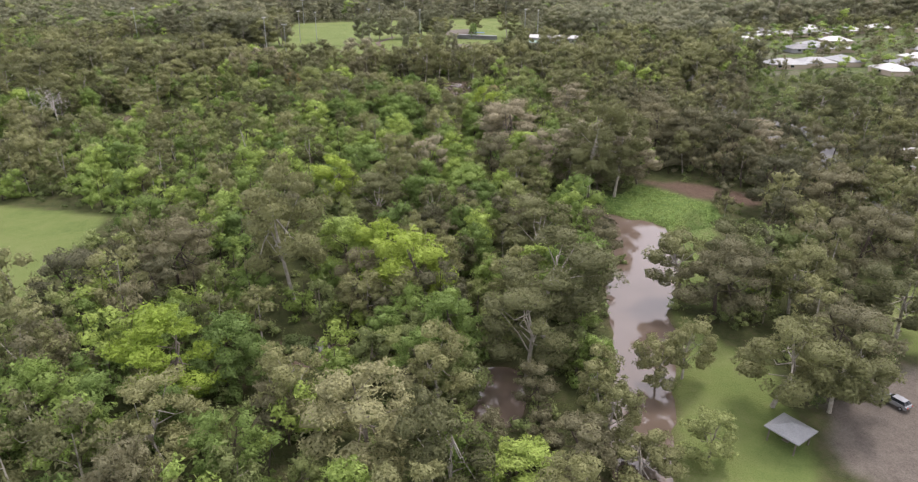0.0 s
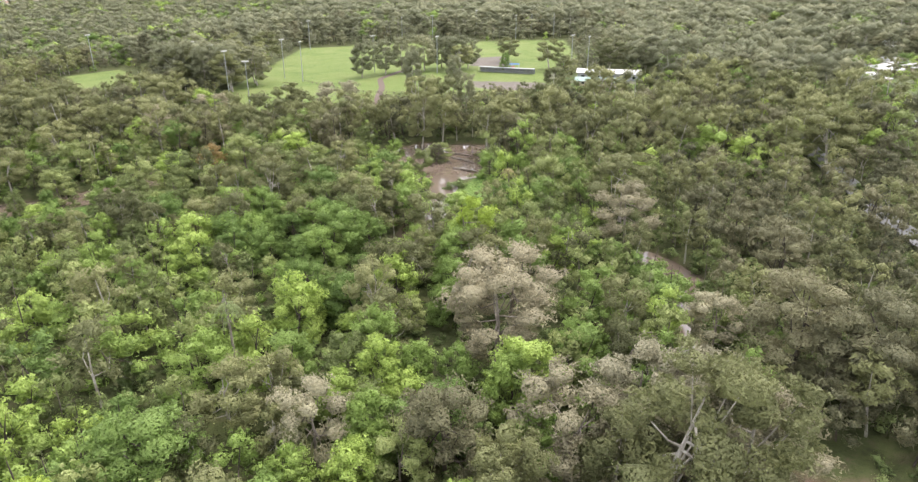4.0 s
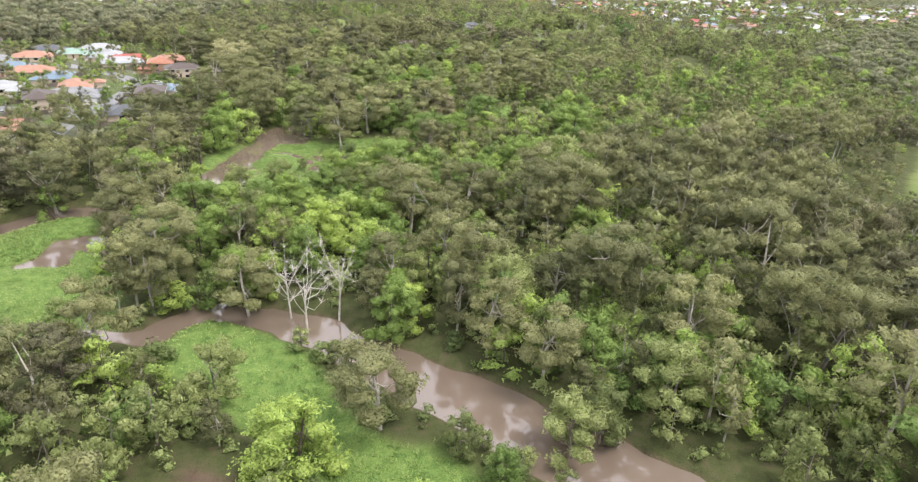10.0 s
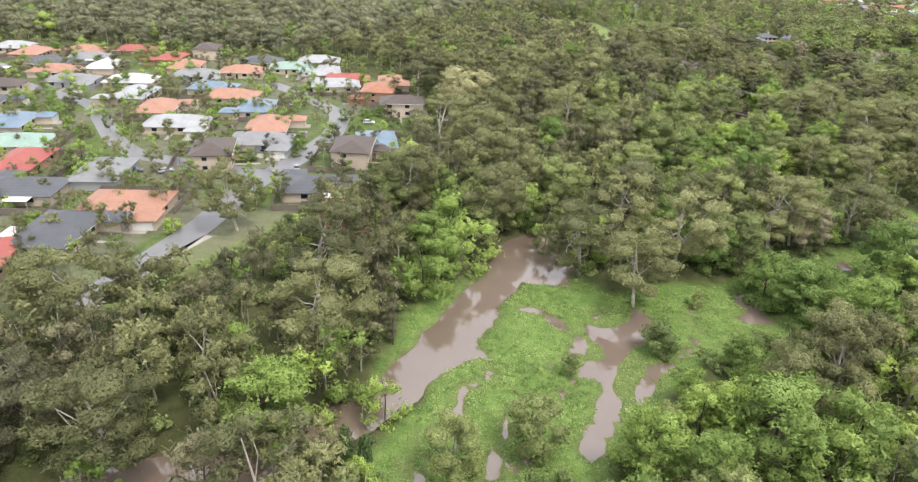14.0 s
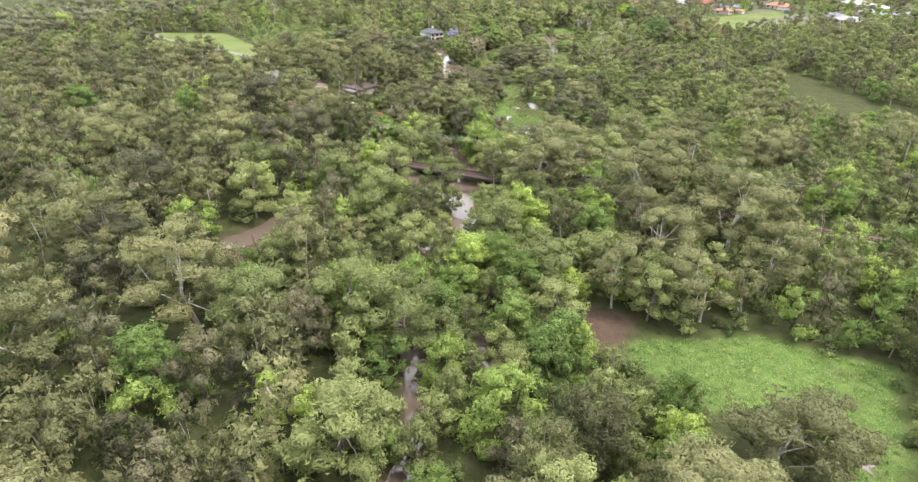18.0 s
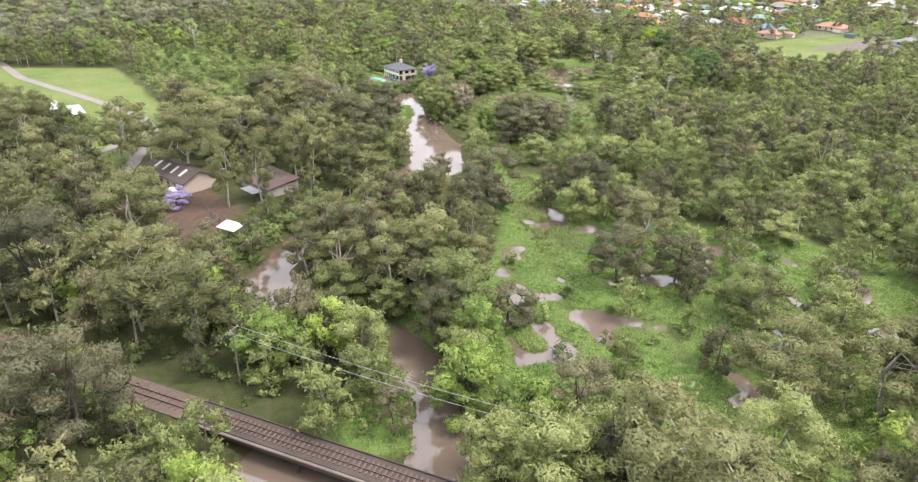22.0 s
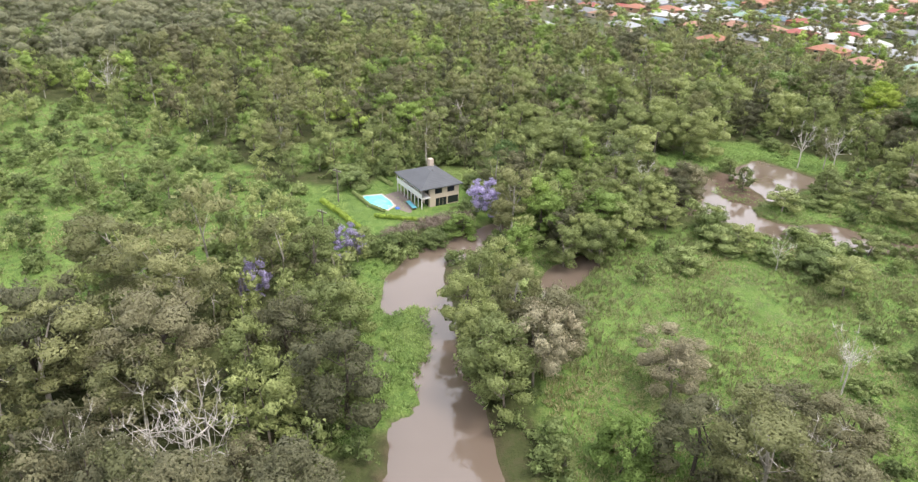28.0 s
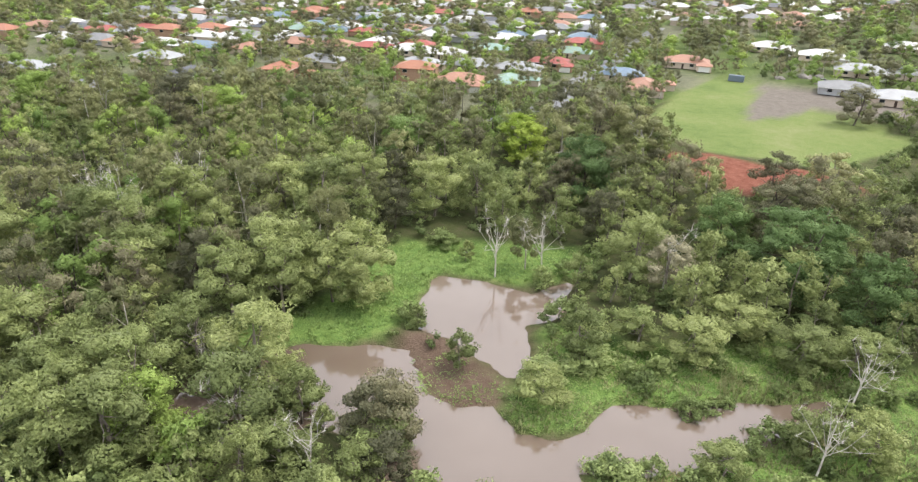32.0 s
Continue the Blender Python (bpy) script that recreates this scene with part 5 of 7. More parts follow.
plots = []
for step, lo, hi, level in ((6.6, 0, 95, 0), (7.4, 95, 230, 1), (9.5, 230, 480, 2), (13.5, 480, 1400, 3)):
    x, y, d = scatter(step, lo, hi, 40 + level)
    w, mz, gz = water_dist(x, y), zone(MARSH, x, y), zone(GREEN, x, y)
    lz, sz, hz = zone(LAWN, x, y), zone(SUBURB, x, y), zone(MUD + REDSOIL + GRAVELS, x, y)
    hard = np.min([np.hypot(x - a, y - b_) - r for a, b_, r in HARD], axis=0)
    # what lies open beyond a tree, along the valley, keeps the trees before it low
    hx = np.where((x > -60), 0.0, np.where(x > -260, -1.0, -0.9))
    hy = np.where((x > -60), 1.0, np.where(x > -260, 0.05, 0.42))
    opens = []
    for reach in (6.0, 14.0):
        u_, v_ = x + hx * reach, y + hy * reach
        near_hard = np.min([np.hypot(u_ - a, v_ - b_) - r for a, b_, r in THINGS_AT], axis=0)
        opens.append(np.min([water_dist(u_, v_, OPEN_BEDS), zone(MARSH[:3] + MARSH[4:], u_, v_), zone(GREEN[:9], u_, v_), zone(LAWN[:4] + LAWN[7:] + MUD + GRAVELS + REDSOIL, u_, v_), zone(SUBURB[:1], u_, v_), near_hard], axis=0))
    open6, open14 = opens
    flood, strip = zone(FLOODED, x, y), zone(MARSH[2:3], x, y)
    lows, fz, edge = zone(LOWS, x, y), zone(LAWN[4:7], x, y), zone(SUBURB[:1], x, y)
    rng = np.random.default_rng(90 + level)
    u = rng.random((4, len(x)))
    for i in range(len(x)):
        if w[i] < 0.0 and (flood[i] > 0 or u[0, i] > 0.5) or lz[i] < 3 or hz[i] < 2:
            continue
        small = 1.0
        if y[i] > 335 and x[i] > -240:
            small = 0.5 if fz[i] < 20 else 0.95 if fz[i] < 40 else 1.35
        if hard[i] < 0:
            continue
        if mz[i] < 0 and u[0, i] > (0.46 if -516 < x[i] < -420 and strip[i] > 0 else 0.03):
            continue
        if gz[i] < 0.5:
            if u[0, i] > (0.92 if x[i] < -600 and y[i] < 390 else 0.05):
                continue
            small = 0.85
        mix = mix_at(x[i], y[i])
        if sz[i] < 1:
            if u[0, i] > (0.75 if y[i] > 500 else 0.75 if x[i] < 0 else 0.45):
                continue
            small, mix = (0.70 if y[i] > 500 else 0.55 if x[i] < 0 else 0.65), (("broad", .36), ("shrub", .10), ("gum", .34), ("sheoak", .20))
        if gz[i] < 0.5 and x[i] < -600 and y[i] < 390:
            mix = (("shrub", .8), ("paper", .2))
        if mz[i] < 0:
            mix, small = (("paper", .8), ("sheoak", .2)), 0.8
        if 0 <= mz[i] < 3.5 and not -516 < x[i] < -420:
            continue
        if near_taken(x[i], y[i], 0.66 if d[i] < 95 else 0.6):
            continue
        if flood[i] < 0:
            mix = (("paper", .85), ("broad", .15))
        k = choose(u[1, i], mix)
        # far from the spine, most trees take the haze-greyed gum leaves
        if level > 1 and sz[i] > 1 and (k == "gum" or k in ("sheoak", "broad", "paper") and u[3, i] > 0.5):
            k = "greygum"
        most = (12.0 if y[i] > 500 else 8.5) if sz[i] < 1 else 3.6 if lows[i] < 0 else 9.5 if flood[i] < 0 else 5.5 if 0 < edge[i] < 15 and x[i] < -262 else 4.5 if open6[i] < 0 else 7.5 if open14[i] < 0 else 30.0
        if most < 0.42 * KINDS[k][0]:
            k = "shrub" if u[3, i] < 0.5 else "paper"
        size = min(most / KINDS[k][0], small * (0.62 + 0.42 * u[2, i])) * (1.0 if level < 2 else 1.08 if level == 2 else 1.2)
        plots.append((d[i], k, x[i], y[i], size, 0.9 + 0.3 * u[3, i] + (0, 0, 0.25, 0.5)[level], level))
hs = terrain(np.array([p[2] for p in plots]), np.array([p[3] for p in plots]))
plots = sorted(((*p, h) for p, h in zip(plots, hs)), key=lambda p: p[0])
left, rest = {"gum": 130, "sheoak": 90, "paper": 180, "broad": 150, "shrub": 0, "greygum": 0}, []
for p in plots:
    if left[p[1]] > 0 and p[6] == 0:
        left[p[1]] -= 1
        tree(p[1], p[2], p[3], p[4], p[5], z=p[7])
    else:
        rest.append(p)


def thin_arrays(k, seed, count=6):
    """The far form of a tree: fewer bunches."""
    rng = np.random.default_rng(seed)
    cen, rad = bunch_centres(rng, k)
    keep = np.sort(rng.permutation(len(cen))[:count])
    cen, rad = cen[keep] * (0.84, 0.84, 1.0), rad[keep] * (1.8 if count > 3 else 1.5)
    v1, f1 = cores(rng, cen, rad, 0.62, True)
    v2, f2 = sprigs(rng, cen, rad, 15, 1.5 if count > 3 else 0.95, 0.75 if count > 3 else 0.5, 0.5)
    tv, tf = limbs(rng, cen[:1], KINDS[k][0], 0.012 * KINDS[k][0], 0.3, 3)
    return np.concatenate([v1, v2]), np.concatenate([f1, f2 + len(v1)]), tv, tf, len(f1)


THIN = {k: [thin_arrays(k, 5000 + i, 3 if k == "shrub" else 7) for i in range(6)] for k in ("gum", "greygum", "sheoak", "paper", "broad", "shrub")}


def joined(name, label, category, kind_, items):
    """Many trees of one kind in one mesh."""
    rng = np.random.default_rng(len(items))
    V, F_, I, T, S = [], [], [], [], []
    count = 0
    for x, y, z, size, wide, level in items:
        lib = FAR_ARRAYS[kind_] if level < 2 else THIN[kind_]
        lv, lf, tv, tf, inner = lib[rng.integers(len(lib))]
        q, tn = rng.uniform(0, 6.28), rng.random()
        co, si = math.cos(q) * size * wide, math.sin(q) * size * wide
        for v, f_, mi in ((lv, lf, 0), (tv, tf, 1)):
            V.append(np.stack([v[:, 0] * co - v[:, 1] * si + x, v[:, 0] * si + v[:, 1] * co + y, v[:, 2] * size + z], 1))
            F_.append(f_ + count)
            I.append(np.full(len(f_), mi))
            S.append(np.arange(len(f_)) < (inner if mi == 0 else 0))
            T.append(np.full(len(v), tn))
            count += len(v)
    if V:
        me_ = mesh_from(name, np.concatenate(V), np.concatenate(F_), [LEAF[kind_], BARKS[kind_]], np.concatenate(I), np.concatenate(T), np.concatenate(S))
        tagged(new(name, me_), label, category, kind="stuff")


for k, nm, lab in (("gum", "gum_woodland", "olive-green gum woodland with pale trunks"), ("greygum", "gum_forest", "far forest of tall grey-green gums, leaves greyed for haze"), ("sheoak", "she_oak_woodland", "dark brownish she-oak woodland"),
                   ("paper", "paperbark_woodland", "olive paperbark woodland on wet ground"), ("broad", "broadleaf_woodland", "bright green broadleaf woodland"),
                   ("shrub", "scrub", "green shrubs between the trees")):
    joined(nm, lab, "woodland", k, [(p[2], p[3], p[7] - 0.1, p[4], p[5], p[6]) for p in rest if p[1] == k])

# undergrowth
x, y, d = scatter(5.4, 0, 170, 77)
w, lz, sz, gz, mz = water_dist(x, y), zone(LAWN, x, y), zone(SUBURB, x, y), zone(GREEN, x, y), zone(MARSH, x, y)
hz = zone(MUD + REDSOIL + GRAVELS, x, y)
rng = np.random.default_rng(78)
ok = (w > 0.6) & (lz > 1.5) & (sz > 0) & ((gz > 0) | (x < -600) & (y < 392) & (rng.random(len(x)) < 0.75)) & ((mz > 0) | (x > -516) & (x < -420) & (rng.random(len(x)) < 0.25)) & (hz > 1) & (rng.random(len(x)) < 0.85)
for a, b_, r in HARD:
    ok &= (x - a) ** 2 + (y - b_) ** 2 > r * r
x, y = x[ok], y[ok]
h = terrain(x, y)
joined("undergrowth", "low green undergrowth on the woodland floor", "undergrowth", "shrub",
       [(a, b_, c_ - 0.2, 0.32 + 0.5 * u_, 0.9 + 0.5 * v_, 3) for a, b_, c_, u_, v_ in zip(x, y, h, rng.random(len(x)), rng.random(len(x)))])


def thicket(name, label, kind_, poly, step, lo, hi, seed, wide=1.1):
    """Small growth close together within an outline."""
    rng = np.random.default_rng(seed)
    px_, py_ = [q[0] for q in poly], [q[1] for q in poly]
    gx_, gy_ = np.meshgrid(np.arange(min(px_), max(px_), step), np.arange(min(py_), max(py_), step), indexing='ij')
    x, y = gx_.ravel() + rng.uniform(-0.5, 0.5, gx_.size) * step, gy_.ravel() + rng.uniform(-0.5, 0.5, gx_.size) * step
    ok = inside(poly, x, y)
    x, y = x[ok], y[ok]
    h = terrain(x, y)
    keep = (h > -0.3) & (zone(LAWN, x, y) > 1.0)
    joined(name, label, "thicket", kind_, [(a, b_, c_ - 0.15, rng.uniform(lo, hi), wide * rng.uniform(0.85, 1.2), 0) for a, b_, c_ in zip(x[keep], y[keep], h[keep])])


thicket("thicket", "dense dark green shrubs on the bank below the garden", "shrub", [(-648, 406), (-655, 428), (-660, 429), (-659, 414), (-656, 402), (-651, 400)], 2.4, 0.42, 0.72, 501)
thicket("thicket", "tall green shrubs behind the house", "shrub", [(-672, 431), (-660, 440), (-664, 456), (-692, 458), (-712, 440), (-710, 412), (-697, 404), (-694, 414), (-690, 428)], 3.2, 0.5, 0.95, 502)
thicket("thicket", "vines and shrubs along the bank beside the yard", "shrub", [(-515, 317), (-519, 326), (-534, 342), (-541, 339), (-530, 328), (-522, 316)], 2.2, 0.3, 0.6, 503)
thicket("thicket", "low shrubs scattered over the wet meadow", "shrub", [(-556, 410), (-552, 440), (-575, 470), (-590, 540), (-618, 500), (-612, 470), (-588, 446), (-585, 420)], 6.5, 0.22, 0.55, 504, 1.3)
thicket("thicket", "young paperbarks growing up in the wet meadow", "paper", [(-548, 405), (-545, 440), (-562, 474), (-580, 500), (-596, 470), (-575, 440), (-566, 412)], 8.0, 0.25, 0.55, 505)
thicket("thicket", "bushes at the far side of the wet meadow", "shrub", [(-618, 500), (-600, 556), (-622, 548), (-648, 512), (-640, 478), (-626, 470)], 6.0, 0.3, 0.7, 506, 1.2)


def tufts(name, label, mat_key, polys, count, height, seed, margin=0.0, blades=6):
    """Blades of grass in bunches over the given outlines."""
    rng = np.random.default_rng(seed)
    P = []
    areas = np.array([abs(sum(a[0] * b_[1] - b_[0] * a[1] for a, b_ in zip(p, p[1:] + p[:1]))) for p in polys])
    for p, share in zip(polys, areas / areas.sum()):
        px_, py_ = [q[0] for q in p], [q[1] for q in p]
        k = int(count * share * 2.2)
        x, y = rng.uniform(min(px_) - 2, max(px_) + 2, k), rng.uniform(min(py_) - 2, max(py_) + 2, k)
        P.append(np.stack([x, y], 1)[edge_dist(p, x, y) < margin])
    P = np.concatenate(P)
    h = terrain(P[:, 0], P[:, 1])
    ok = h > 0.03
    P, h = P[ok], h[ok]
    m = len(P) * blades
    base = np.repeat(np.column_stack([P, h - 0.05]), blades, 0)
    a = rng.uniform(0, 6.28, m)
    off = rng.uniform(0.1, 0.5, (m, 1)) * np.stack([np.cos(a), np.sin(a), 0 * a], 1)
    tall = np.repeat(height * (0.55 + 0.45 * lattice(P[:, 0], P[:, 1], 9, seed + 1)) * rng.uniform(0.6, 1.3, len(P)), blades)[:, None]
    side = np.stack([-np.sin(a), np.cos(a), 0 * a], 1) * 0.12
    tip = base + off * 2.2 + np.array([[0, 0, 1]]) * tall * rng.uniform(0.6, 1.1, (m, 1))
    v = np.stack([base + off + side, base + off - side, tip], 1).reshape(-1, 3)
    t = np.repeat(np.repeat(0.5 + 0.5 * lattice(P[:, 0], P[:, 1], 14, seed + 2), blades), 3)
    me_ = mesh_from(name, v, np.arange(m * 3).reshape(-1, 3), [LEAF[mat_key]], tint=t * 0.98)
    tagged(new(name, me_), label, "grass", kind="stuff")


tufts("marsh_grass", "lush light green marsh grass in hummocks", "grass", MARSH + GREEN[:3] + GREEN[4:9] + GREEN[11:] + ISLES[1:], 40000, 0.6, 301)
tufts("reed_bed", "tall green reeds in a wet meadow", "reed", [GREEN[3], GREEN[5], GREEN[10]], 16000, 1.1, 302)
tufts("rough_pasture", "rough yellow-green pasture grass", "reed", [GREEN[9]], 5000, 0.9, 303)
tufts("bank_grass", "rough green grass on the creek bank and the house lawn", "grass", [LAWN[1], LAWN[7], LAWN[8]], 3500, 0.3, 304)


# ---- buildings ----
def hip_roof(w, d, h, over=0.5, z=0.0, thick=0.16):
    """A hipped roof over a w by d plan, with eaves and a thickness."""
    bm = bmesh.new()
    a, b_ = w / 2 + over, d / 2 + over
    r = max(0.0, a - b_) if a >= b_ else 0.0
    q = max(0.0, b_ - a) if b_ > a else 0.0
    lo = [bm.verts.new(p) for p in ((-a, -b_, z), (a, -b_, z), (a, b_, z), (-a, b_, z))]
    up = [bm.verts.new(p) for p in ((-a, -b_, z + thick), (a, -b_, z + thick), (a, b_, z + thick), (-a, b_, z + thick))]
    if r >= q:
        e0, e1 = bm.verts.new((-r - 0.01, 0, z + h)), bm.verts.new((r + 0.01, 0, z + h))
        tops = ((up[0], up[1], e1, e0), (up[1], up[2], e1), (up[2], up[3], e0, e1), (up[3], up[0], e0))
    else:
        e0, e1 = bm.verts.new((0, -q - 0.01, z + h)), bm.verts.new((0, q + 0.01, z + h))
        tops = ((up[0], up[1], e0), (up[1], up[2], e1, e0), (up[2], up[3], e1), (up[3], up[0], e0, e1))
    for f_ in tops:
        bm.faces.new(f_)
    bm.faces.new(lo[::-1])
    for i in range(4):
        bm.faces.new((lo[i], lo[(i + 1) % 4], up[(i + 1) % 4], up[i]))
    bmesh.ops.recalc_face_normals(bm, faces=bm.faces)
    return bm


def gable_roof(w, d, h, over=0.4, z=0.0, thick=0.14):
    """Two pitches along x with a thickness."""
    bm = bmesh.new()
    a, b_ = w / 2 + over, d / 2 + over
    ring = [(-b_, z), (0, z + h), (b_, z), (b_, z - thick), (0, z + h - thick), (-b_, z - thick)]
    L = [bm.verts.new((-a, y, zz)) for y, zz in ring]
    R = [bm.verts.new((a, y, zz)) for y, zz in ring]
    for i in range(6):
        j = (i + 1) % 6
        bm.faces.new((L[i], L[j], R[j], R[i]))
    bm.faces.new((L[0], L[5], L[4], L[1]))
    bm.faces.new((L[1], L[4], L[3], L[2]))
    bm.faces.new((R[0], R[1], R[4], R[5]))
    bm.faces.new((R[1], R[2], R[3], R[4]))
    bmesh.ops.recalc_face_normals(bm, faces=bm.faces)
    return bm


def hollow(w, d, h, t=0.2, z=0.0):
    """Four walls with thickness round an open plan."""
    bm = bmesh.new()
    box(-w / 2, -d / 2, z, w / 2, -d / 2 + t, z + h, bm=bm)
    box(-w / 2, d / 2 - t, z, w / 2, d / 2, z + h, bm=bm)
    box(-w / 2, -d / 2 + t, z, -w / 2 + t, d / 2 - t, z + h, bm=bm)
    box(w / 2 - t, -d / 2 + t, z, w / 2, d / 2 - t, z + h, bm=bm)
    return bm


def window(parent, x, y, z, w, h, face, frame_mat=None):
    """A framed pane on the wall that faces along +-x or +-y."""
    ox, oy = {"s": (0, -1), "n": (0, 1), "e": (1, 0), "w": (-1, 0)}[face]
    if oy:
        fr = box(x - w / 2 - .06, y - .05, z - .06, x + w / 2 + .06, y + .05, z + h + .06)
        pn = box(x - w / 2, y + oy * .02 - .05, z, x + w / 2, y + oy * .02 + .05, z + h)
    else:
        fr = box(x - .05, y - w / 2 - .06, z - .06, x + .05, y + w / 2 + .06, z + h + .06)
        pn = box(x + ox * .02 - .05, y - w / 2, z, x + ox * .02 + .05, y + w / 2, z + h)
    if frame_mat is None:
        # suburban window: frame and glass in one piece
        count = len(fr.faces)
        tmp = bpy.data.meshes.new("pane")
        pn.to_mesh(tmp)
        pn.free()
        fr.from_mesh(tmp)
        fr.faces.ensure_lookup_table()
        for f_ in fr.faces[count:]:
            f_.material_index = 1
        k = part("window", fr, WHITE, parent)
        k.data.materials.append(PANE)
        return k
    k = part("window", fr, frame_mat, parent)
    part("pane", pn, PANE, k)
    return k


def suburban_house(w, d, storeys, roof_key, wall_mat, label, wing=True, patio=False, plain_form=False):
    """A hipped house with a garage wing, built round the origin, front to -y."""
    root = new("house")
    root.empty_display_size = 1
    h = 2.6 * storeys
    part("wall", hollow(w, d, h, 0.22, -0.4), wall_mat, root)
    part("roof", hip_roof(w, d, min(w, d) * 0.21, 0.55, h - 0.42), ROOF[roof_key], root)
    part("gutter", box(-w / 2 - .58, -d / 2 - .62, h - .46, w / 2 + .58, -d / 2 - .56, h - .30), WHITE, root)
    for s in range(0 if plain_form else storeys):
        z = s * 2.6 + 0.7
        for x in (-w * 0.3, w * 0.12):
            window(root, x, -d / 2, z, 1.7, 1.2, "s")
        for x in (-w * 0.25, w * 0.2):
            window(root, x, d / 2, z, 1.8, 1.2, "n")
        window(root, w / 2, -d * 0.12, z, 1.4, 1.1, "e")
        window(root, -w / 2, d * 0.15, z, 1.4, 1.1, "w")
    if plain_form:
        for x, f_ in ((-w * .25, "s"), (w * .1, "s"), (0, "n")):
            window(root, x, -d / 2 if f_ == "s" else d / 2, h - 1.9, 1.9, 1.2, f_)
    part("door", box(-w * .08 - .45, -d / 2 - .05, -.38, -w * .08 + .45, -d / 2 + .05, 1.75), DARKTIMBER, root)
    if wing:
        k = part("garage", hollow(6.0, 6.0, 2.5, 0.22, -0.4), wall_mat, root, m=pose(w / 2 - 2.0, -d / 2 - 2.2, 0))
        part("garage_roof", hip_roof(6.0, 6.0, 1.35, 0.5, 2.07), ROOF[roof_key], k)
        part("garage_door", box(-2.3, -3.06, -.36, 2.3, -2.98, 1.75), WHITE, k)
    if patio:
        k = part("patio_roof", box(-3.0, 0, 2.25, 3.0, 3.6, 2.36), WHITE, root, m=pose(-w * .15, d / 2, 0))
        for x in (-2.8, 2.8):
            part("post", box(x - .06, 3.3, -.4, x + .06, 3.42, 2.25), WHITE, k)
    return tagged(root, label, "house", "houses of the suburb")


def set_down(template, x, y, turn, first):
    """Puts the first of a kind in its place, or a copy."""
    m = pose(x, y, ground_z(x, y) + 0.42, 0, 0, turn)
    if first:
        template.matrix_basis = m
        return template
    return copy_thing(template, m)


HOUSE_KINDS = {}
WALLS = {"white": CREAM, "grey": GREYWALL, "silver": BEIGE, "charcoal": CREAM, "orange": BRICK, "salmon": CREAM, "red": BRICK, "brown": BEIGE, "blue": CREAM, "green": BEIGE}
SIZES = {"white": (19, 13, 1), "grey": (19, 12, 1), "silver": (20, 13, 1), "charcoal": (19, 13, 1), "orange": (16, 12, 2), "salmon": (19, 13, 1), "red": (19, 11, 1), "brown": (16, 11, 2), "blue": (18, 12, 1), "green": (18, 12, 1)}


def house_at(x, y, key, turn, far_off=False):
    form = (key, far_off)
    fresh = form not in HOUSE_KINDS
    if fresh:
        w, d, s = SIZES[key]
        HOUSE_KINDS[form] = suburban_house(w, d, s, key, WALLS[key],
                                          f"{'two-storey' if s == 2 else 'single-storey'} house with {key} hipped roof in a street", not far_off, key in ("charcoal", "white", "grey") and not far_off, far_off)
    return set_down(HOUSE_KINDS[form], x, y, turn, fresh)


WEST_A = [(-432, 186, "orange"), (-446, 164, "silver"), (-476, 133, "green"), (-379, 159, "salmon"), (-401, 146, "blue"), (-415, 131, "salmon"), (-362, 163, "grey"),
          (-343, 156, "brown"), (-370, 199, "blue"), (-327, 193, "charcoal"), (-374, 129, "silver"), (-391, 113, "salmon"), (-408, 94, "silver"), (-426, 118, "blue"),
          (-343, 94, "green"), (-362, 77, "blue"), (-328, 107, "red"), (-309, 121, "charcoal"), (-306, 151, "salmon"), (-288, 145, "charcoal")]
WEST_B = [(-272, 139, "red"), (-295, 95, "white"), (-314, 80, "white"), (-256, 124, "white"), (-332, 66, "white"), (-358, 35, "salmon"), (-394, -4, "white"), (-436, -8, "salmon"),
          (-430, 12, "grey"), (-398, 46, "brown"), (-423, 58, "grey"), (-472, 4, "salmon"), (-481, 71, "red"), (-468, 37, "grey"), (-448, 100, "grey"), (-380, 52, "charcoal"),
          (-374, 15, "silver"), (-411, 18, "salmon"), (-276, 113, "brown"), (-355, 195, "brown"), (-471, 152, "silver"), (-459, 166, "red"), (-414, 199, "brown"), (-308, 205, "red")]
for i, (x, y, key) in enumerate(WEST_A + WEST_B):
    house_at(x, y, key, 12 + (0, 180, 90, 270)[i * 7 % 4] + (i * 37 % 13) - 6)
FENCE_KIND, DRIVE_KIND = None, None
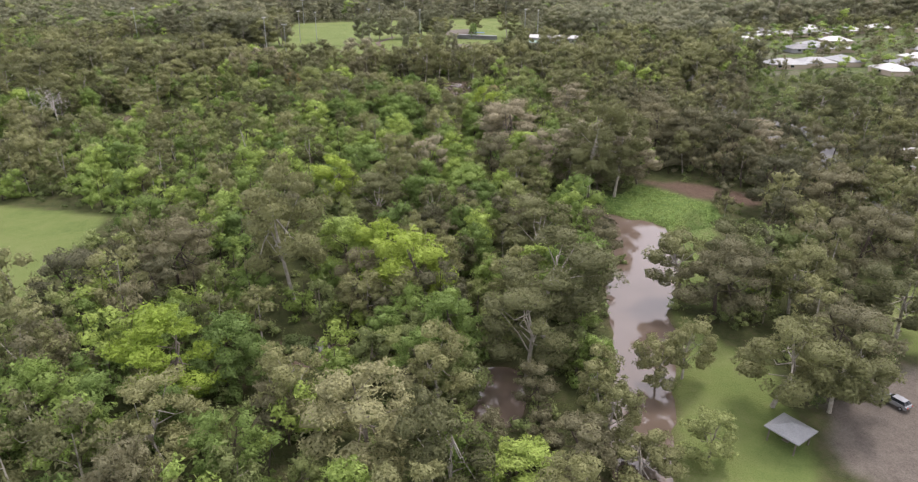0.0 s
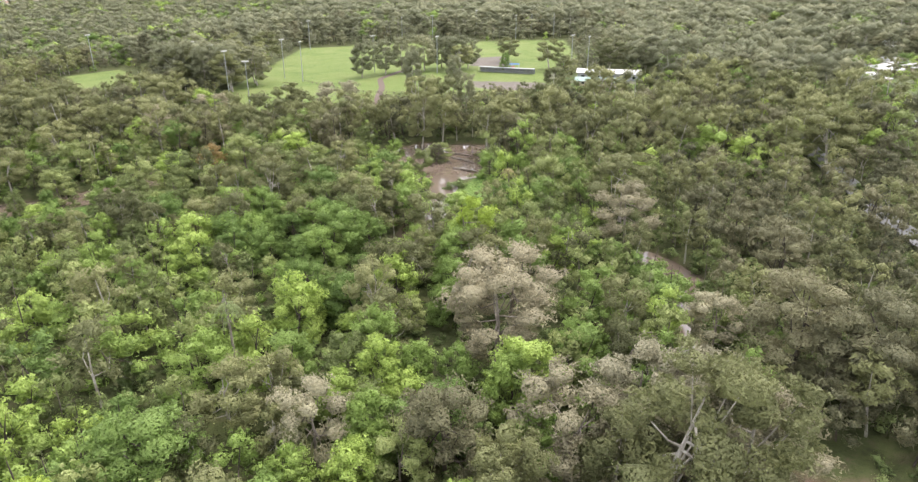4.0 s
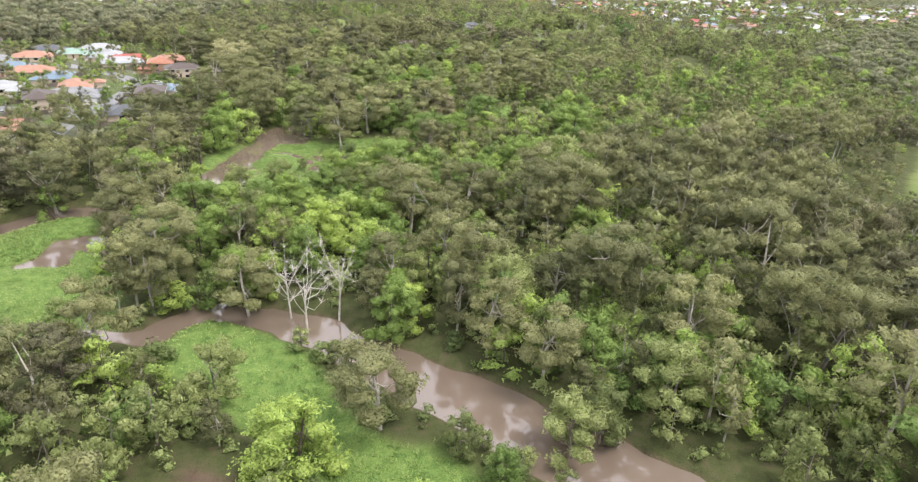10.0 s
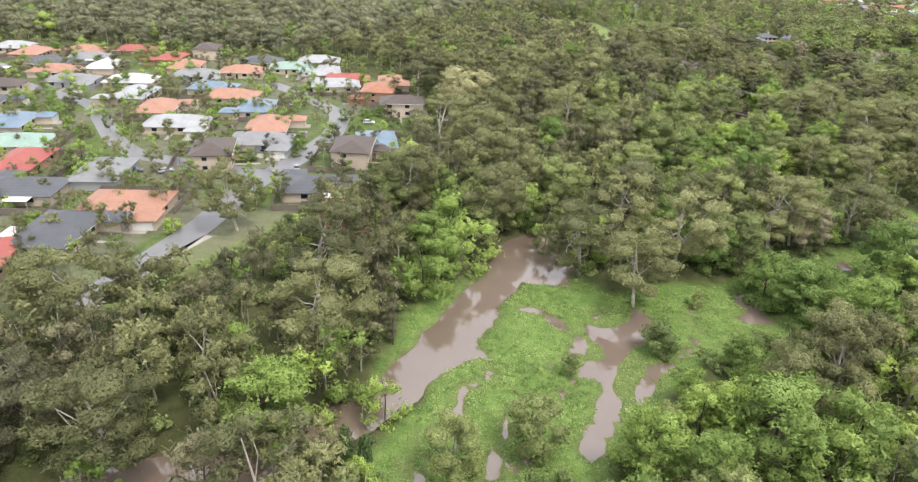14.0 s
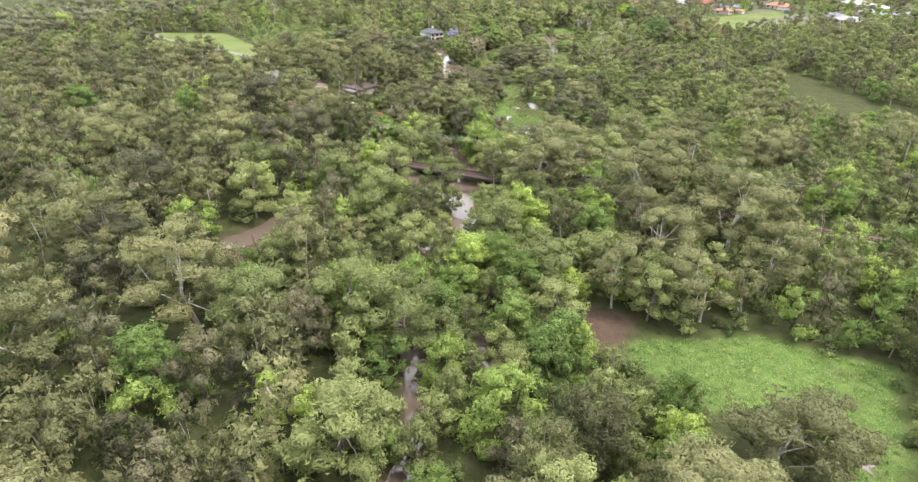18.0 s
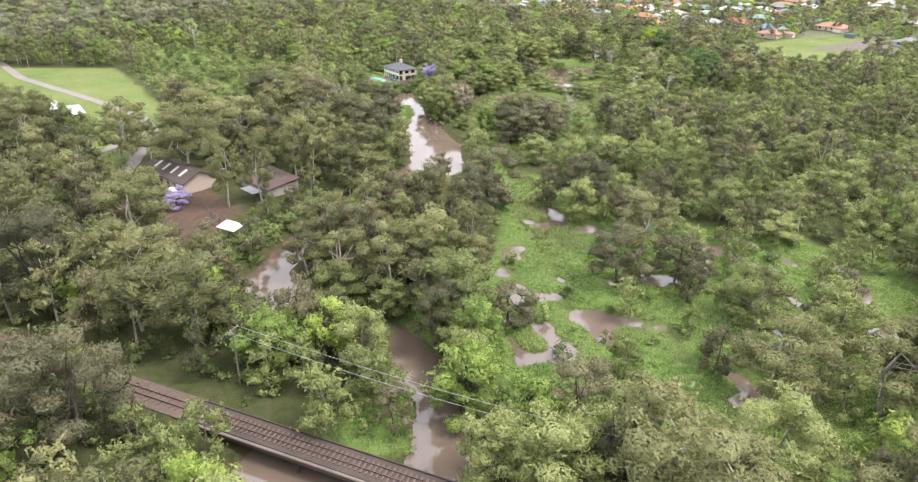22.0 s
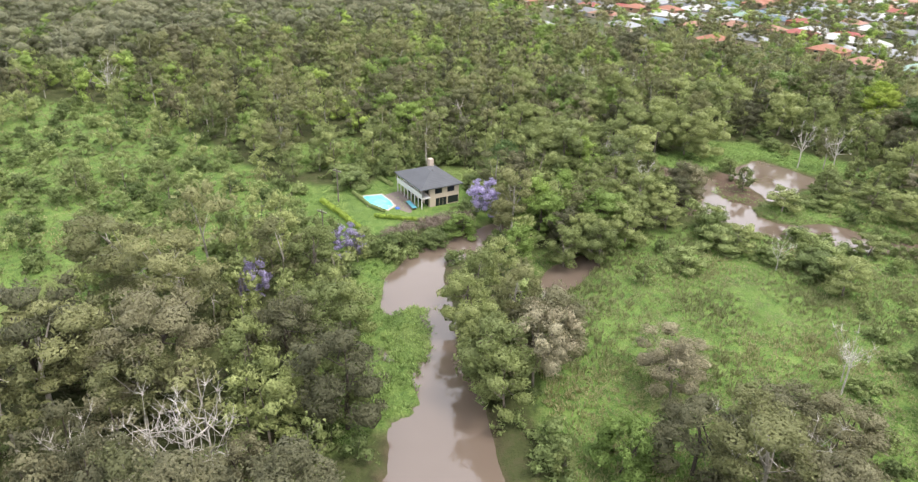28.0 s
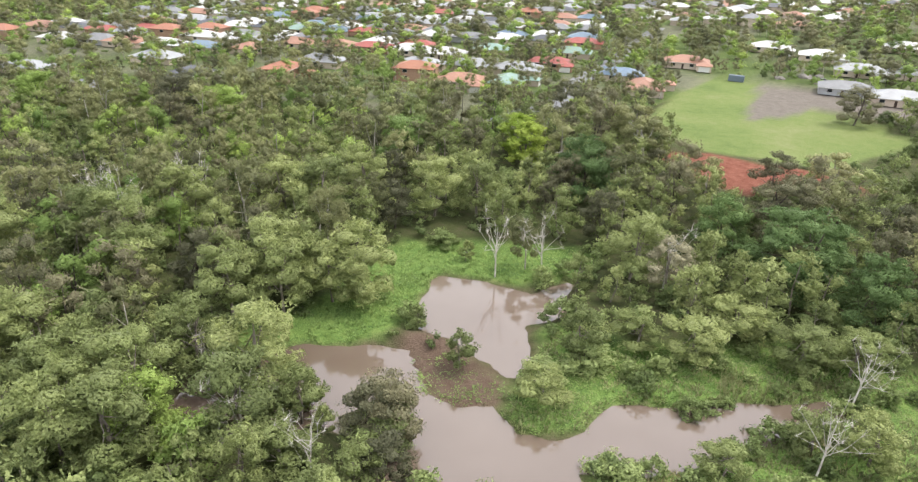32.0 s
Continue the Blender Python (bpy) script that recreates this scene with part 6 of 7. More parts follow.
for i, (x, y, key) in enumerate(WEST_A + WEST_B):
    turn = 12 + (0, 180, 90, 270)[i * 7 % 4] + (i * 37 % 13) - 6
    m = pose(x, y, ground_z(x, y) + 0.02, 0, 0, turn)
    if FENCE_KIND is None:
        FENCE_KIND = tagged(new("garden_fence"), "weathered grey paling fence round a back garden", "fence", "garden fences")
        for x0, y0, x1, y1 in ((-11.5, -2, -11.4, 12), (11.4, -2, 11.5, 12), (-11.5, 12, 11.5, 12.1)):
            part("panel", box(x0, y0, 0.1, x1, y1, 1.75), TIMBER_GREY, FENCE_KIND)
        for px_, py_ in ((-11.45, -2), (11.45, -2), (-11.45, 12.05), (11.45, 12.05), (0, 12.05), (-11.45, 5), (11.45, 5)):
            part("post", box(px_ - .08, py_ - .08, 0, px_ + .08, py_ + .08, 1.9), TIMBER_GREY, FENCE_KIND)
        FENCE_KIND.matrix_basis = m
        DRIVE_KIND = tagged(new("driveway"), "pale concrete driveway beside a suburban house", "driveway", "driveways")
        part("slab", box(4.2, -13.5, -0.15, 8.6, -5.5, 0.14, 0.03), CONCRETE, DRIVE_KIND)
        part("path", box(-1.5, -13.0, -0.15, -0.3, -5.5, 0.12, 0.03), CONCRETE, DRIVE_KIND)
        DRIVE_KIND.matrix_basis = m
    else:
        copy_thing(FENCE_KIND, m)
        copy_thing(DRIVE_KIND, m)
rng = np.random.default_rng(77)
placed = [(q[0], q[1]) for q in WEST_A + WEST_B]
for i in range(420):
    x, y = rng.uniform(-498, -252), rng.uniform(-40, 200)
    if not inside(SUBURB[0], np.array([x]), np.array([y]))[0] or any((x - a) ** 2 + (y - b_) ** 2 < 340 for a, b_ in placed):
        continue
    if polyline_dist([(-262, 166), (-300, 172), (-340, 175), (-382, 181), (-406, 177), (-433, 154), (-450, 132)], np.array([x]), np.array([y]))[0] < 14 or \
            polyline_dist([(-338, 171), (-345, 131), (-357, 116), (-396, 84), (-420, 36)], np.array([x]), np.array([y]))[0] < 14:
        continue
    placed.append((x, y))
    house_at(x, y, ("grey", "salmon", "white", "brown", "silver", "red", "charcoal")[i % 7], 12 + (0, 90)[i % 2], True)
EAST = [(157, 204, "white"), (172, 203, "white"), (143, 187, "white"), (152, 176, "grey"), (140, 168, "white"), (205, 264, "white"), (261, 316, "white"), 
        (316, 352, "white"), (304, 323, "white"), (252, 271, "silver"), (222, 240, "white"), (247, 542, "white"), (268, 518, "silver"), (218, 543, "blue"),
        (280, 296, "grey"), (222, 438, "grey"), (240, 432, "silver"), (271, 628, "white"), (294, 650, "white"), (309, 644, "silver"), (334, 634, "white")]
EAST += [(180, 372, "silver"), (199, 376, "silver"), (218, 380, "silver"), (178, 530, "blue"), (206, 491, "white"), (230, 519, "white"), (251, 521, "white"), (276, 527, "white"),
         (300, 524, "white"), (260, 470, "white"), (372, 524, "white"), (224, 345, "white"), (244, 548, "silver"), (282, 548, "white"), (236, 450, "silver"), (325, 530, "white"), (348, 500, "white")]
EAST += [(x, y, ("white", "silver", "white", "grey")[i % 4]) for i, (x, y) in enumerate(EAST_MORE)]
for i, (x, y, key) in enumerate(EAST):
    house_at(x, y, key, 4 + (0, 180, 90)[i % 3] + (i * 31 % 9) - 4, y > 210)
rng = np.random.default_rng(55)
for row_ in range(10):
    for col in range(12):
        x, y = 178 + col * 21 + rng.uniform(-2, 2), 222 + row_ * 20 + rng.uniform(-2, 2)
        if zone(SUBURB[1:2], np.array([x]), np.array([y]))[0] < -6 and not any((x - q[0]) ** 2 + (y - q[1]) ** 2 < 380 for q in EAST) and rng.random() > 0.15:
            house_at(x, y, ("white", "white", "white", "silver", "white", "grey")[int(rng.integers(6))], 4 + 90 * (row_ % 2), True)
NORTH = [(-878, 554, "grey"), (-899, 601, "silver"), (-827, 608, "orange"), (-767, 645, "salmon"), (-788, 643, "orange"), (-752, 655, "green"), (-757, 701, "red"), (-722, 696, "blue"),
         (-706, 680, "salmon"), (-708, 739, "salmon"), (-838, 640, "silver"), (-888, 643, "salmon"), (-807, 690, "white"), (-930, 560, "silver"), (-860, 588, "charcoal"), (-800, 662, "silver")]
for i, (x, y, key) in enumerate(NORTH):
    house_at(x, y, key, 20 + (0, 180, 90)[i % 3] + (i * 29 % 9) - 4, i > 9)
rng = np.random.default_rng(611)
keys = ["white", "silver", "grey", "silver", "salmon", "red", "white", "green", "blue", "grey", "charcoal", "orange", "white"]
for row_ in range(8):
    for col in range(16):
        u, v = -230 + col * 19.5 + rng.uniform(-2, 2), 10 + row_ * 21.5 + (4 if row_ % 2 else -3) + rng.uniform(-2, 2)
        x, y = -800 + u * 0.94 - v * 0.34, 660 + u * 0.34 + v * 0.94
        if any((x - q[0]) ** 2 + (y - q[1]) ** 2 < 360 for q in NORTH) or not inside(SUBURB[2], np.array([x]), np.array([y]))[0] or rng.random() < 0.10:
            continue
        if polyline_dist([(-730, 600), (-724, 642), (-735, 685), (-741, 743), (-752, 830)], np.array([x]), np.array([y]))[0] < 13 or (x > -704 and y < 860):
            continue
        house_at(x, y, keys[int(rng.integers(len(keys)))], 20 + (0, 180)[row_ % 2], True)
for x, y, key in ((-642, 724, "grey"), (-624, 718, "silver"), (-641, 764, "silver"), (-622, 770, "silver"), (-660, 790, "white"), (-684, 800, "white"), (-628, 836, "white"), (-668, 980, "salmon"), (-606, 730, "grey")):
    house_at(x, y, key, 8)


def far_suburb(label, poly, step, seed):
    """Rows of small hipped houses far off, in one mesh."""
    rng = np.random.default_rng(seed)
    px_, py_ = [q[0] for q in poly], [q[1] for q in poly]
    gx_, gy_ = np.meshgrid(np.arange(min(px_), max(px_), step), np.arange(min(py_), max(py_), step * 1.15), indexing='ij')
    x, y = gx_.ravel() + rng.uniform(-3, 3, gx_.size), gy_.ravel() + rng.uniform(-3, 3, gx_.size)
    ok = inside(poly, x, y) & (rng.random(len(x)) < 0.86)
    x, y = x[ok], y[ok]
    h = terrain(x, y)
    V, F_, I = [], [], []
    ring = [(-1, -1), (1, -1), (1, 1), (-1, 1)]
    faces = [(q, (q + 1) % 4, 4 + (q + 1) % 4) for q in range(4)] + [(q, 4 + (q + 1) % 4, 4 + q) for q in range(4)]
    faces += [(8, 9, 13), (8, 13, 12), (9, 10, 13), (10, 11, 12), (10, 12, 13), (11, 8, 12), (8, 11, 10), (8, 10, 9)]
    for i in range(len(x)):
        w, d, e = rng.uniform(7.5, 10.5), rng.uniform(5, 7), rng.choice((2.6, 2.6, 2.6, 5.2))
        pts = [(a * w, b_ * d, z) for z in (-0.5, e) for a, b_ in ring] + [(a * (w + .6), b_ * (d + .6), e) for a, b_ in ring] + [(d - w, 0, e + 2.3), (w - d, 0, e + 2.3)]
        q = rng.choice((0.0, 1.571)) + 0.3
        co, si = math.cos(q), math.sin(q)
        P = np.array(pts)
        V.append(np.stack([P[:, 0] * co - P[:, 1] * si + x[i], P[:, 0] * si + P[:, 1] * co + y[i], P[:, 2] + h[i]], 1))
        F_.append(np.array(faces) + i * 14)
        I.append(np.array([0] * 8 + [1 + int(rng.integers(6))] * 8))
    mats = [CREAM] + [ROOF[k] for k in ("white", "silver", "grey", "salmon", "white", "charcoal")]
    tagged(new("far_houses", mesh_from("far_houses", np.concatenate(V), np.concatenate(F_), mats, np.concatenate(I))), label, "houses", kind="stuff")


far_suburb("pale roofs of a suburb beyond the northern woods", [(-1000, 1190), (-420, 1370), (580, 1370), (700, 2100), (-1300, 2100)], 25, 701)
far_suburb("mixed pale and red roofs of the northern suburb", [(-1080, 745), (-785, 850), (-660, 890), (-640, 1140), (-900, 1140), (-1150, 930)], 20, 704)
far_suburb("pale roofs of a suburb beyond the western woods", SUBURB[4], 22, 702)
rng = np.random.default_rng(703)
q = rng.uniform((-1300, 1190), (700, 2100), (1500, 2))
# these far trees wear the haze-greyed leaf colour too
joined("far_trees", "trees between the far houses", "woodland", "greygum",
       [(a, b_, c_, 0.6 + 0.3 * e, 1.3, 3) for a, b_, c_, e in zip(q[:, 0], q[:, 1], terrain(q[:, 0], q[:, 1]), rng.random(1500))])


def ribbon(name, line, width, lift, material, label, category, kind="structure", step=3.0):
    """A strip along a line that follows the ground, with a thickness."""
    P = []
    for (x0, y0), (x1, y1) in zip(line, line[1:]):
        k = max(1, int(math.hypot(x1 - x0, y1 - y0) / step))
        P += [(x0 + (x1 - x0) * i / k, y0 + (y1 - y0) * i / k) for i in range(k)]
    P = np.array(P + [line[-1]], float)
    for _ in range(3):
        P[1:-1] = (P[:-2] + 2 * P[1:-1] + P[2:]) / 4
    d = np.gradient(P, axis=0)
    d /= np.linalg.norm(d, axis=1)[:, None]
    s = np.stack([-d[:, 1], d[:, 0]], 1) * width / 2
    zc = terrain(P[:, 0], P[:, 1])
    zc = np.maximum(zc, np.maximum(terrain(*(P + s).T), terrain(*(P - s).T))) + lift
    for _ in range(2):
        zc[1:-1] = np.maximum(zc[1:-1], (zc[:-2] + zc[2:]) / 2)
    V = np.concatenate([np.column_stack([P + s, zc]), np.column_stack([P - s, zc]), np.column_stack([P + s, zc - .5]), np.column_stack([P - s, zc - .5])])
    k = len(P)
    i = np.arange(k - 1)
    F_ = np.concatenate([np.stack([i + k, i + k + 1, i + 1, i], 1), np.stack([i, i + 1, i + 2 * k + 1, i + 2 * k], 1), np.stack([i + 3 * k, i + 3 * k + 1, i + k + 1, i + k], 1)])
    return tagged(new(name, mesh_from(name, V, F_, [material], smooth=False)), label, category, kind=kind)


ribbon("road", [(-262, 166), (-300, 172), (-324, 172), (-340, 175), (-358, 179), (-382, 181), (-406, 177), (-433, 154), (-450, 132)], 7.5, 0.08, ASPHALT, "wet grey suburban street", "road")
ribbon("road", EAST_ROAD, 6.5, 0.1, ASPHALT, "narrow wet road along the wooded bank", "road")
ribbon("road", [(-338, 171), (-345, 131), (-357, 116), (-396, 84), (-420, 36)], 6.5, 0.07, ASPHALT, "wet grey suburban side street", "road")
ribbon("road", [(113, 90), (113, 155), (114, 192), (117, 286), (128, 380)], 6.5, 0.10, ASPHALT, "wet grey road along the wood", "road")
ribbon("road", [(-728, 606), (-724, 642), (-735, 685), (-741, 743), (-756, 840)], 8, 0.10, ASPHALT, "grey suburban street on the rise", "road")
ribbon("road", [(-560, 296), (-571, 300), (-590, 306), (-622, 313), (-645, 309), (-674, 294), (-729, 263), (-800, 240)], 3.6, 0.10, GRAVEL, "pale gravel farm lane", "road")
ribbon("road", [(-597, 270), (-602, 280), (-604, 296), (-622, 311)], 3.4, 0.13, GRAVEL, "pale gravel drive", "road")
ribbon("path", [(-46, 408), (-48, 426), (-52, 459), (-59, 488), (-50, 530)], 3.2, 0.08, BALLAST, "worn brown track between the playing fields", "path")
ribbon("path", [(-262, 162), (-276, 170), (-296, 176)], 2.0, 0.08, CONCRETE, "pale concrete footpath on the lawn", "path")


# ---- the house by the creek ----
home = new("country_house")
home.empty_display_size = 1
home.matrix_basis = pose(-679.8, 418.5, 1.25, 0, 0, 12.7)
tagged(home, "two-storey cream house with grey hipped roof and long verandah", "house")
part("wall", hollow(12.3, 7.4, 4.95, 0.25, -0.3), BEIGE, home, m=pose(-0.1, 1.0, 0))
part("roof", hip_roof(12.6, 9.8, 2.25, 0.5, 4.65, 0.2), ROOF["charcoal"], home, "dark grey tiled hip roof")
part("verandah_floor", box(-6.25, -4.9, 2.35, 6.25, -2.7, 2.6), WHITE, home)
part("balustrade", box(-6.25, -4.95, 2.6, 6.25, -4.82, 3.55), WHITE, home, "solid white balcony front")
part("fascia", box(-6.3, -5.0, 4.2, 6.3, -4.8, 4.65), WHITE, home)
for i in range(8):
    x = -6.1 + i * 12.2 / 7
    part("verandah_post", box(x - .09, -4.92, -0.3, x + .09, -4.74, 2.35), WHITE, home)
    part("upper_post", box(x - .07, -4.92, 3.5, x + .07, -4.78, 4.25), WHITE, home)
for i in range(4):
    window(home, -4.6 + i * 3.0, -2.7, 0.1, 1.7, 1.95, "s", DARKTIMBER)
    window(home, -4.6 + i * 3.0, -2.7, 2.9, 1.6, 1.35, "s", DARKTIMBER)
for y, z, w, h in ((-0.6, 3.15, 1.7, 1.1), (2.6, 3.15, 1.7, 1.1), (3.2, 0.35, 2.6, 1.6)):
    k = window(home, 6.05, y, z, w, h, "e", DARKTIMBER)
for q in (-1, 0, 1):
    window(home, 6.05, 0.1 + q * 0.95, 0.05, 0.75, 1.9, "e", DARKTIMBER)
part("sill_band", box(6.05, -2.4, -0.05, 6.5, 4.6, 0.06), WHITE, home, "white stone step along the wall")
part("chimney", box(-6.0, 3.0, 4.4, -4.8, 4.1, 7.2, 0.06), CREAM, home, "cream brick chimney")
for x, y in ((-3.0, 0.5), (1.6, 0.2)):
    part("vent_pipe", tube([(x, y, 6.2), (x, y, 7.2)], [.07, .07], 6), DARKTIMBER, home)
for i in range(6):
    window(home, -4.8 + i * 1.9, 4.7, 3.0, 1.0, 1.1, "n")

terrace = part("terrace", prism([(-5.5, -9.0), (4.0, -9.3), (6.6, -8.2), (6.6, -3.9), (-6.4, -3.9)], -0.35, 0.012), PAVING, None, m=home.matrix_basis)
tagged(terrace, "brown paved terrace beside the pool", "terrace", kind="structure")
ring = [(-6.8, -13.4), (-0.9, -14.3), (2.6, -11.6), (1.2, -9.4), (-1.8, -9.0), (-5.9, -9.2)]
pool = new("swimming_pool")
pool.matrix_basis = home.matrix_basis.copy()
tagged(pool, "turquoise swimming pool with sandstone edge in a lawn", "swimming pool")
cx_, cy_ = sum(p[0] for p in ring) / 6, sum(p[1] for p in ring) / 6
wide_ = [(cx_ + (x - cx_) * 1.16, cy_ + (y - cy_) * 1.2) for x, y in ring]
part("coping", prism(wide_, -0.5, 0.02), COPING, pool, "pale sandstone edging")
part("pool_water", prism(ring, -0.4, 0.04), POOL, pool, "clear turquoise water")
k = part("ladder", tube([(2.0, -11, -.2), (2.0, -11, .7), (2.5, -10.8, .7), (2.5, -10.8, 0)], [.04] * 4, 5), GALV, pool)
float_ = part("pool_float", box(2.6, -9.9, -0.05, 3.7, -8.9, 0.25, 0.15), plain("blue_vinyl", (0.02, 0.12, 0.6), 0.4), None, m=home.matrix_basis)
tagged(float_, "blue inflatable pool float on the terrace", "pool float")
bench_ = new("canopy_bench")
bench_.matrix_basis = home.matrix_basis @ pose(3.6, -6.2, -0.05, 0, 0, -6)
tagged(bench_, "long turquoise canvas-covered bench on the terrace", "bench")
part("cover", box(-2.2, -0.5, 0.55, 2.2, 0.5, 0.7, 0.05), BLUEPAINT, bench_)
for x in (-1.9, 1.9):
    part("leg", box(x - .06, -.4, 0, x + .06, .4, .55), DARKTIMBER, bench_)


def hedge(line, width, height, mat_key, label):
    """A clipped hedge: a rounded bank of leaf sprays along a line."""
    rng = np.random.default_rng(int(abs(line[0][0])))
    V, F_, count = [], [], 0
    for (x0, y0), (x1, y1) in zip(line, line[1:]):
        k = max(2, int(math.hypot(x1 - x0, y1 - y0) / (width * 0.6)))
        cen = np.array([(x0 + (x1 - x0) * i / k, y0 + (y1 - y0) * i / k, ground_z(x0, y0) + height * 0.45) for i in range(k)])
        rad = np.tile([[width * 0.55, width * 0.55, height * 0.55]], (k, 1))
        for v, f_ in (cores(rng, cen, rad, 0.9), sprigs(rng, cen, rad, 14, 0.5, 0.3, 0.2)):
            V.append(v)
            F_.append(f_ + count)
            count += len(v)
    return tagged(new("hedge", mesh_from("hedge", np.concatenate(V), np.concatenate(F_), [LEAF[mat_key]])), label, "hedge")


hedge([(-683, 394.5), (-676, 397), (-666, 400)], 1.6, 1.4, "yellow", "yellow-green garden hedge along the lawn")
hedge([(-671, 404.5), (-667, 412), (-665, 417)], 1.3, 1.1, "yellow", "low bright hedge beside the drive")
hedge([(-686, 402), (-677, 404.3), (-673, 407)], 0.9, 0.9, "shrub", "low dark hedge round the pool")
hedge([(-694, 410), (-688, 412)], 1.2, 1.1, "shrub", "dark green hedge by the terrace")


def brush(line, width, height, label):
    """A tangle of dry leafless twigs along a line."""
    rng = np.random.default_rng(88)
    V, F_, count = [], [], 0
    for (x0, y0), (x1, y1) in zip(line, line[1:]):
        k = max(2, int(math.hypot(x1 - x0, y1 - y0) / (width * 0.45)))
        cen = np.array([(x0 + (x1 - x0) * i / k, y0 + (y1 - y0) * i / k, ground_z(x0, y0) + height * 0.4) for i in range(k)]) + rng.normal(size=(k, 3)) * (0.6, 0.6, 0.1)
        rad = np.tile([[width * 0.6, width * 0.6, height * 0.6]], (k, 1))
        v, f_ = sprigs(rng, cen, rad, 170, 1.6, 0.11, -0.3)
        V.append(v)
        F_.append(f_ + count)
        count += len(v)
    return tagged(new("brush", mesh_from("brush", np.concatenate(V), np.concatenate(F_), [TWIG])), label, "brush")


brush([(-659.5, 405.5), (-662, 412), (-663.5, 418), (-665, 423)], 3.4, 2.2, "tangle of dry grey leafless twigs on the bank")


# ---- farm yard ----
barn = new("barn")
barn.matrix_basis = pose(-571, 317.5, ground_z(-571, 317.5), 0, 0, 28)
tagged(barn, "long cream barn with dark roof and white skylights", "barn")
part("wall", hollow(18.5, 9.0, 3.0, 0.25, -0.4), CREAM, barn)
for x, s in ((-9.2, -1), (9.2, 1)):
    bm = bmesh.new()
    vs = [bm.verts.new((x + q, y, z)) for q in (-.1, .1) for y, z in ((-4.5, 2.6), (4.5, 2.6), (0, 4.7))]
    for f_ in ((0, 1, 2), (5, 4, 3), (0, 3, 4, 1), (1, 4, 5, 2), (2, 5, 3, 0)):
        bm.faces.new([vs[i] for i in f_])
    part("gable_wall", bm, CREAM, barn)
part("roof", gable_roof(18.5, 9.0, 2.25, 0.6, 2.75), ROOF["brown"], barn, "dark brown corrugated roof")
for x in (-6.0, -2.2, 1.6, 5.4):
    k = part("skylight", box(-.45, -3.3, -.02, .45, -0.6, .04), WHITE, barn, m=Matrix.Translation((x, -0.2, 4.94)) @ Euler((radians(24.7), 0, 0)).to_matrix().to_4x4())
for x in (-7, -4, -1, 2, 5, 7.6):
    part("stall_door", box(x - .5, -4.56, -.3, x + .5, -4.46, 1.9), DARKTIMBER, barn)
tank = new("water_tank")
tank.location = (-560.5, 314.5, ground_z(-560.5, 314.5))
tagged(tank, "round pale rainwater tank beside the barn", "water tank")
part("shell", tube([(0, 0, -.3), (0, 0, 2.0)], [1.9, 1.9], 20), WHITE, tank)
part("lid", tube([(0, 0, 2.0), (0, 0, 2.3)], [2.0, 0.6], 20), WHITE, tank)

shed = new("farm_shed")
shed.matrix_basis = pose(-559.5, 338.5, ground_z(-559.5, 338.5), 0, 0, 24)
tagged(shed, "grey block shed with rusty sloping roof", "shed")
part("wall", hollow(13.0, 9.0, 2.7, 0.2, -0.4), CONCRETE, shed)
bm = prism([(-7, -5), (7, -5), (7, 5), (-7, 5)], 0, 0.12)
part("roof", bm, plain("rusty_brown_roof", (0.13, 0.09, 0.08), 0.7, 0.4, 0.6, 0, 0.2), shed, m=Matrix.Translation((0, 0, 2.75)) @ Euler((radians(5), 0, 0)).to_matrix().to_4x4())
part("lean_to_roof", prism([(0.5, -2.2), (6.2, -2.2), (6.2, 0.6), (0.5, 0.6)], 0, 0.08), GREYWALL, shed, "pale grey awning", m=pose(0, -6.6, 2.15))
for x in (0.8, 5.9):
    part("post", box(x - .07, -8.7, -.4, x + .07, -8.56, 2.15), TIMBER_GREY, shed)

shelter = new("yard_shelter")
shelter.matrix_basis = pose(-531.5, 325.5, ground_z(-531.5, 325.5), 0, 0, 38)
tagged(shelter, "open yard shelter with flat white roof on posts", "shelter")
part("roof", prism([(-2.6, -1.7), (2.6, -1.7), (2.6, 1.7), (-2.6, 1.7)], 0, 0.12), WHITE, shelter, m=Matrix.Translation((0, 0, 2.5)) @ Euler((radians(8), 0, 0)).to_matrix().to_4x4())
for x in (-2.3, 2.3):
    for y in (-1.4, 1.4):
        part("post", box(x - .07, y - .07, -.3, x + .07, y + .07, 2.5 + y * .14), TIMBER_GREY, shelter)
part("rail", box(-2.3, 1.38, 1.0, 2.3, 1.44, 1.12), TIMBER_GREY, shelter)


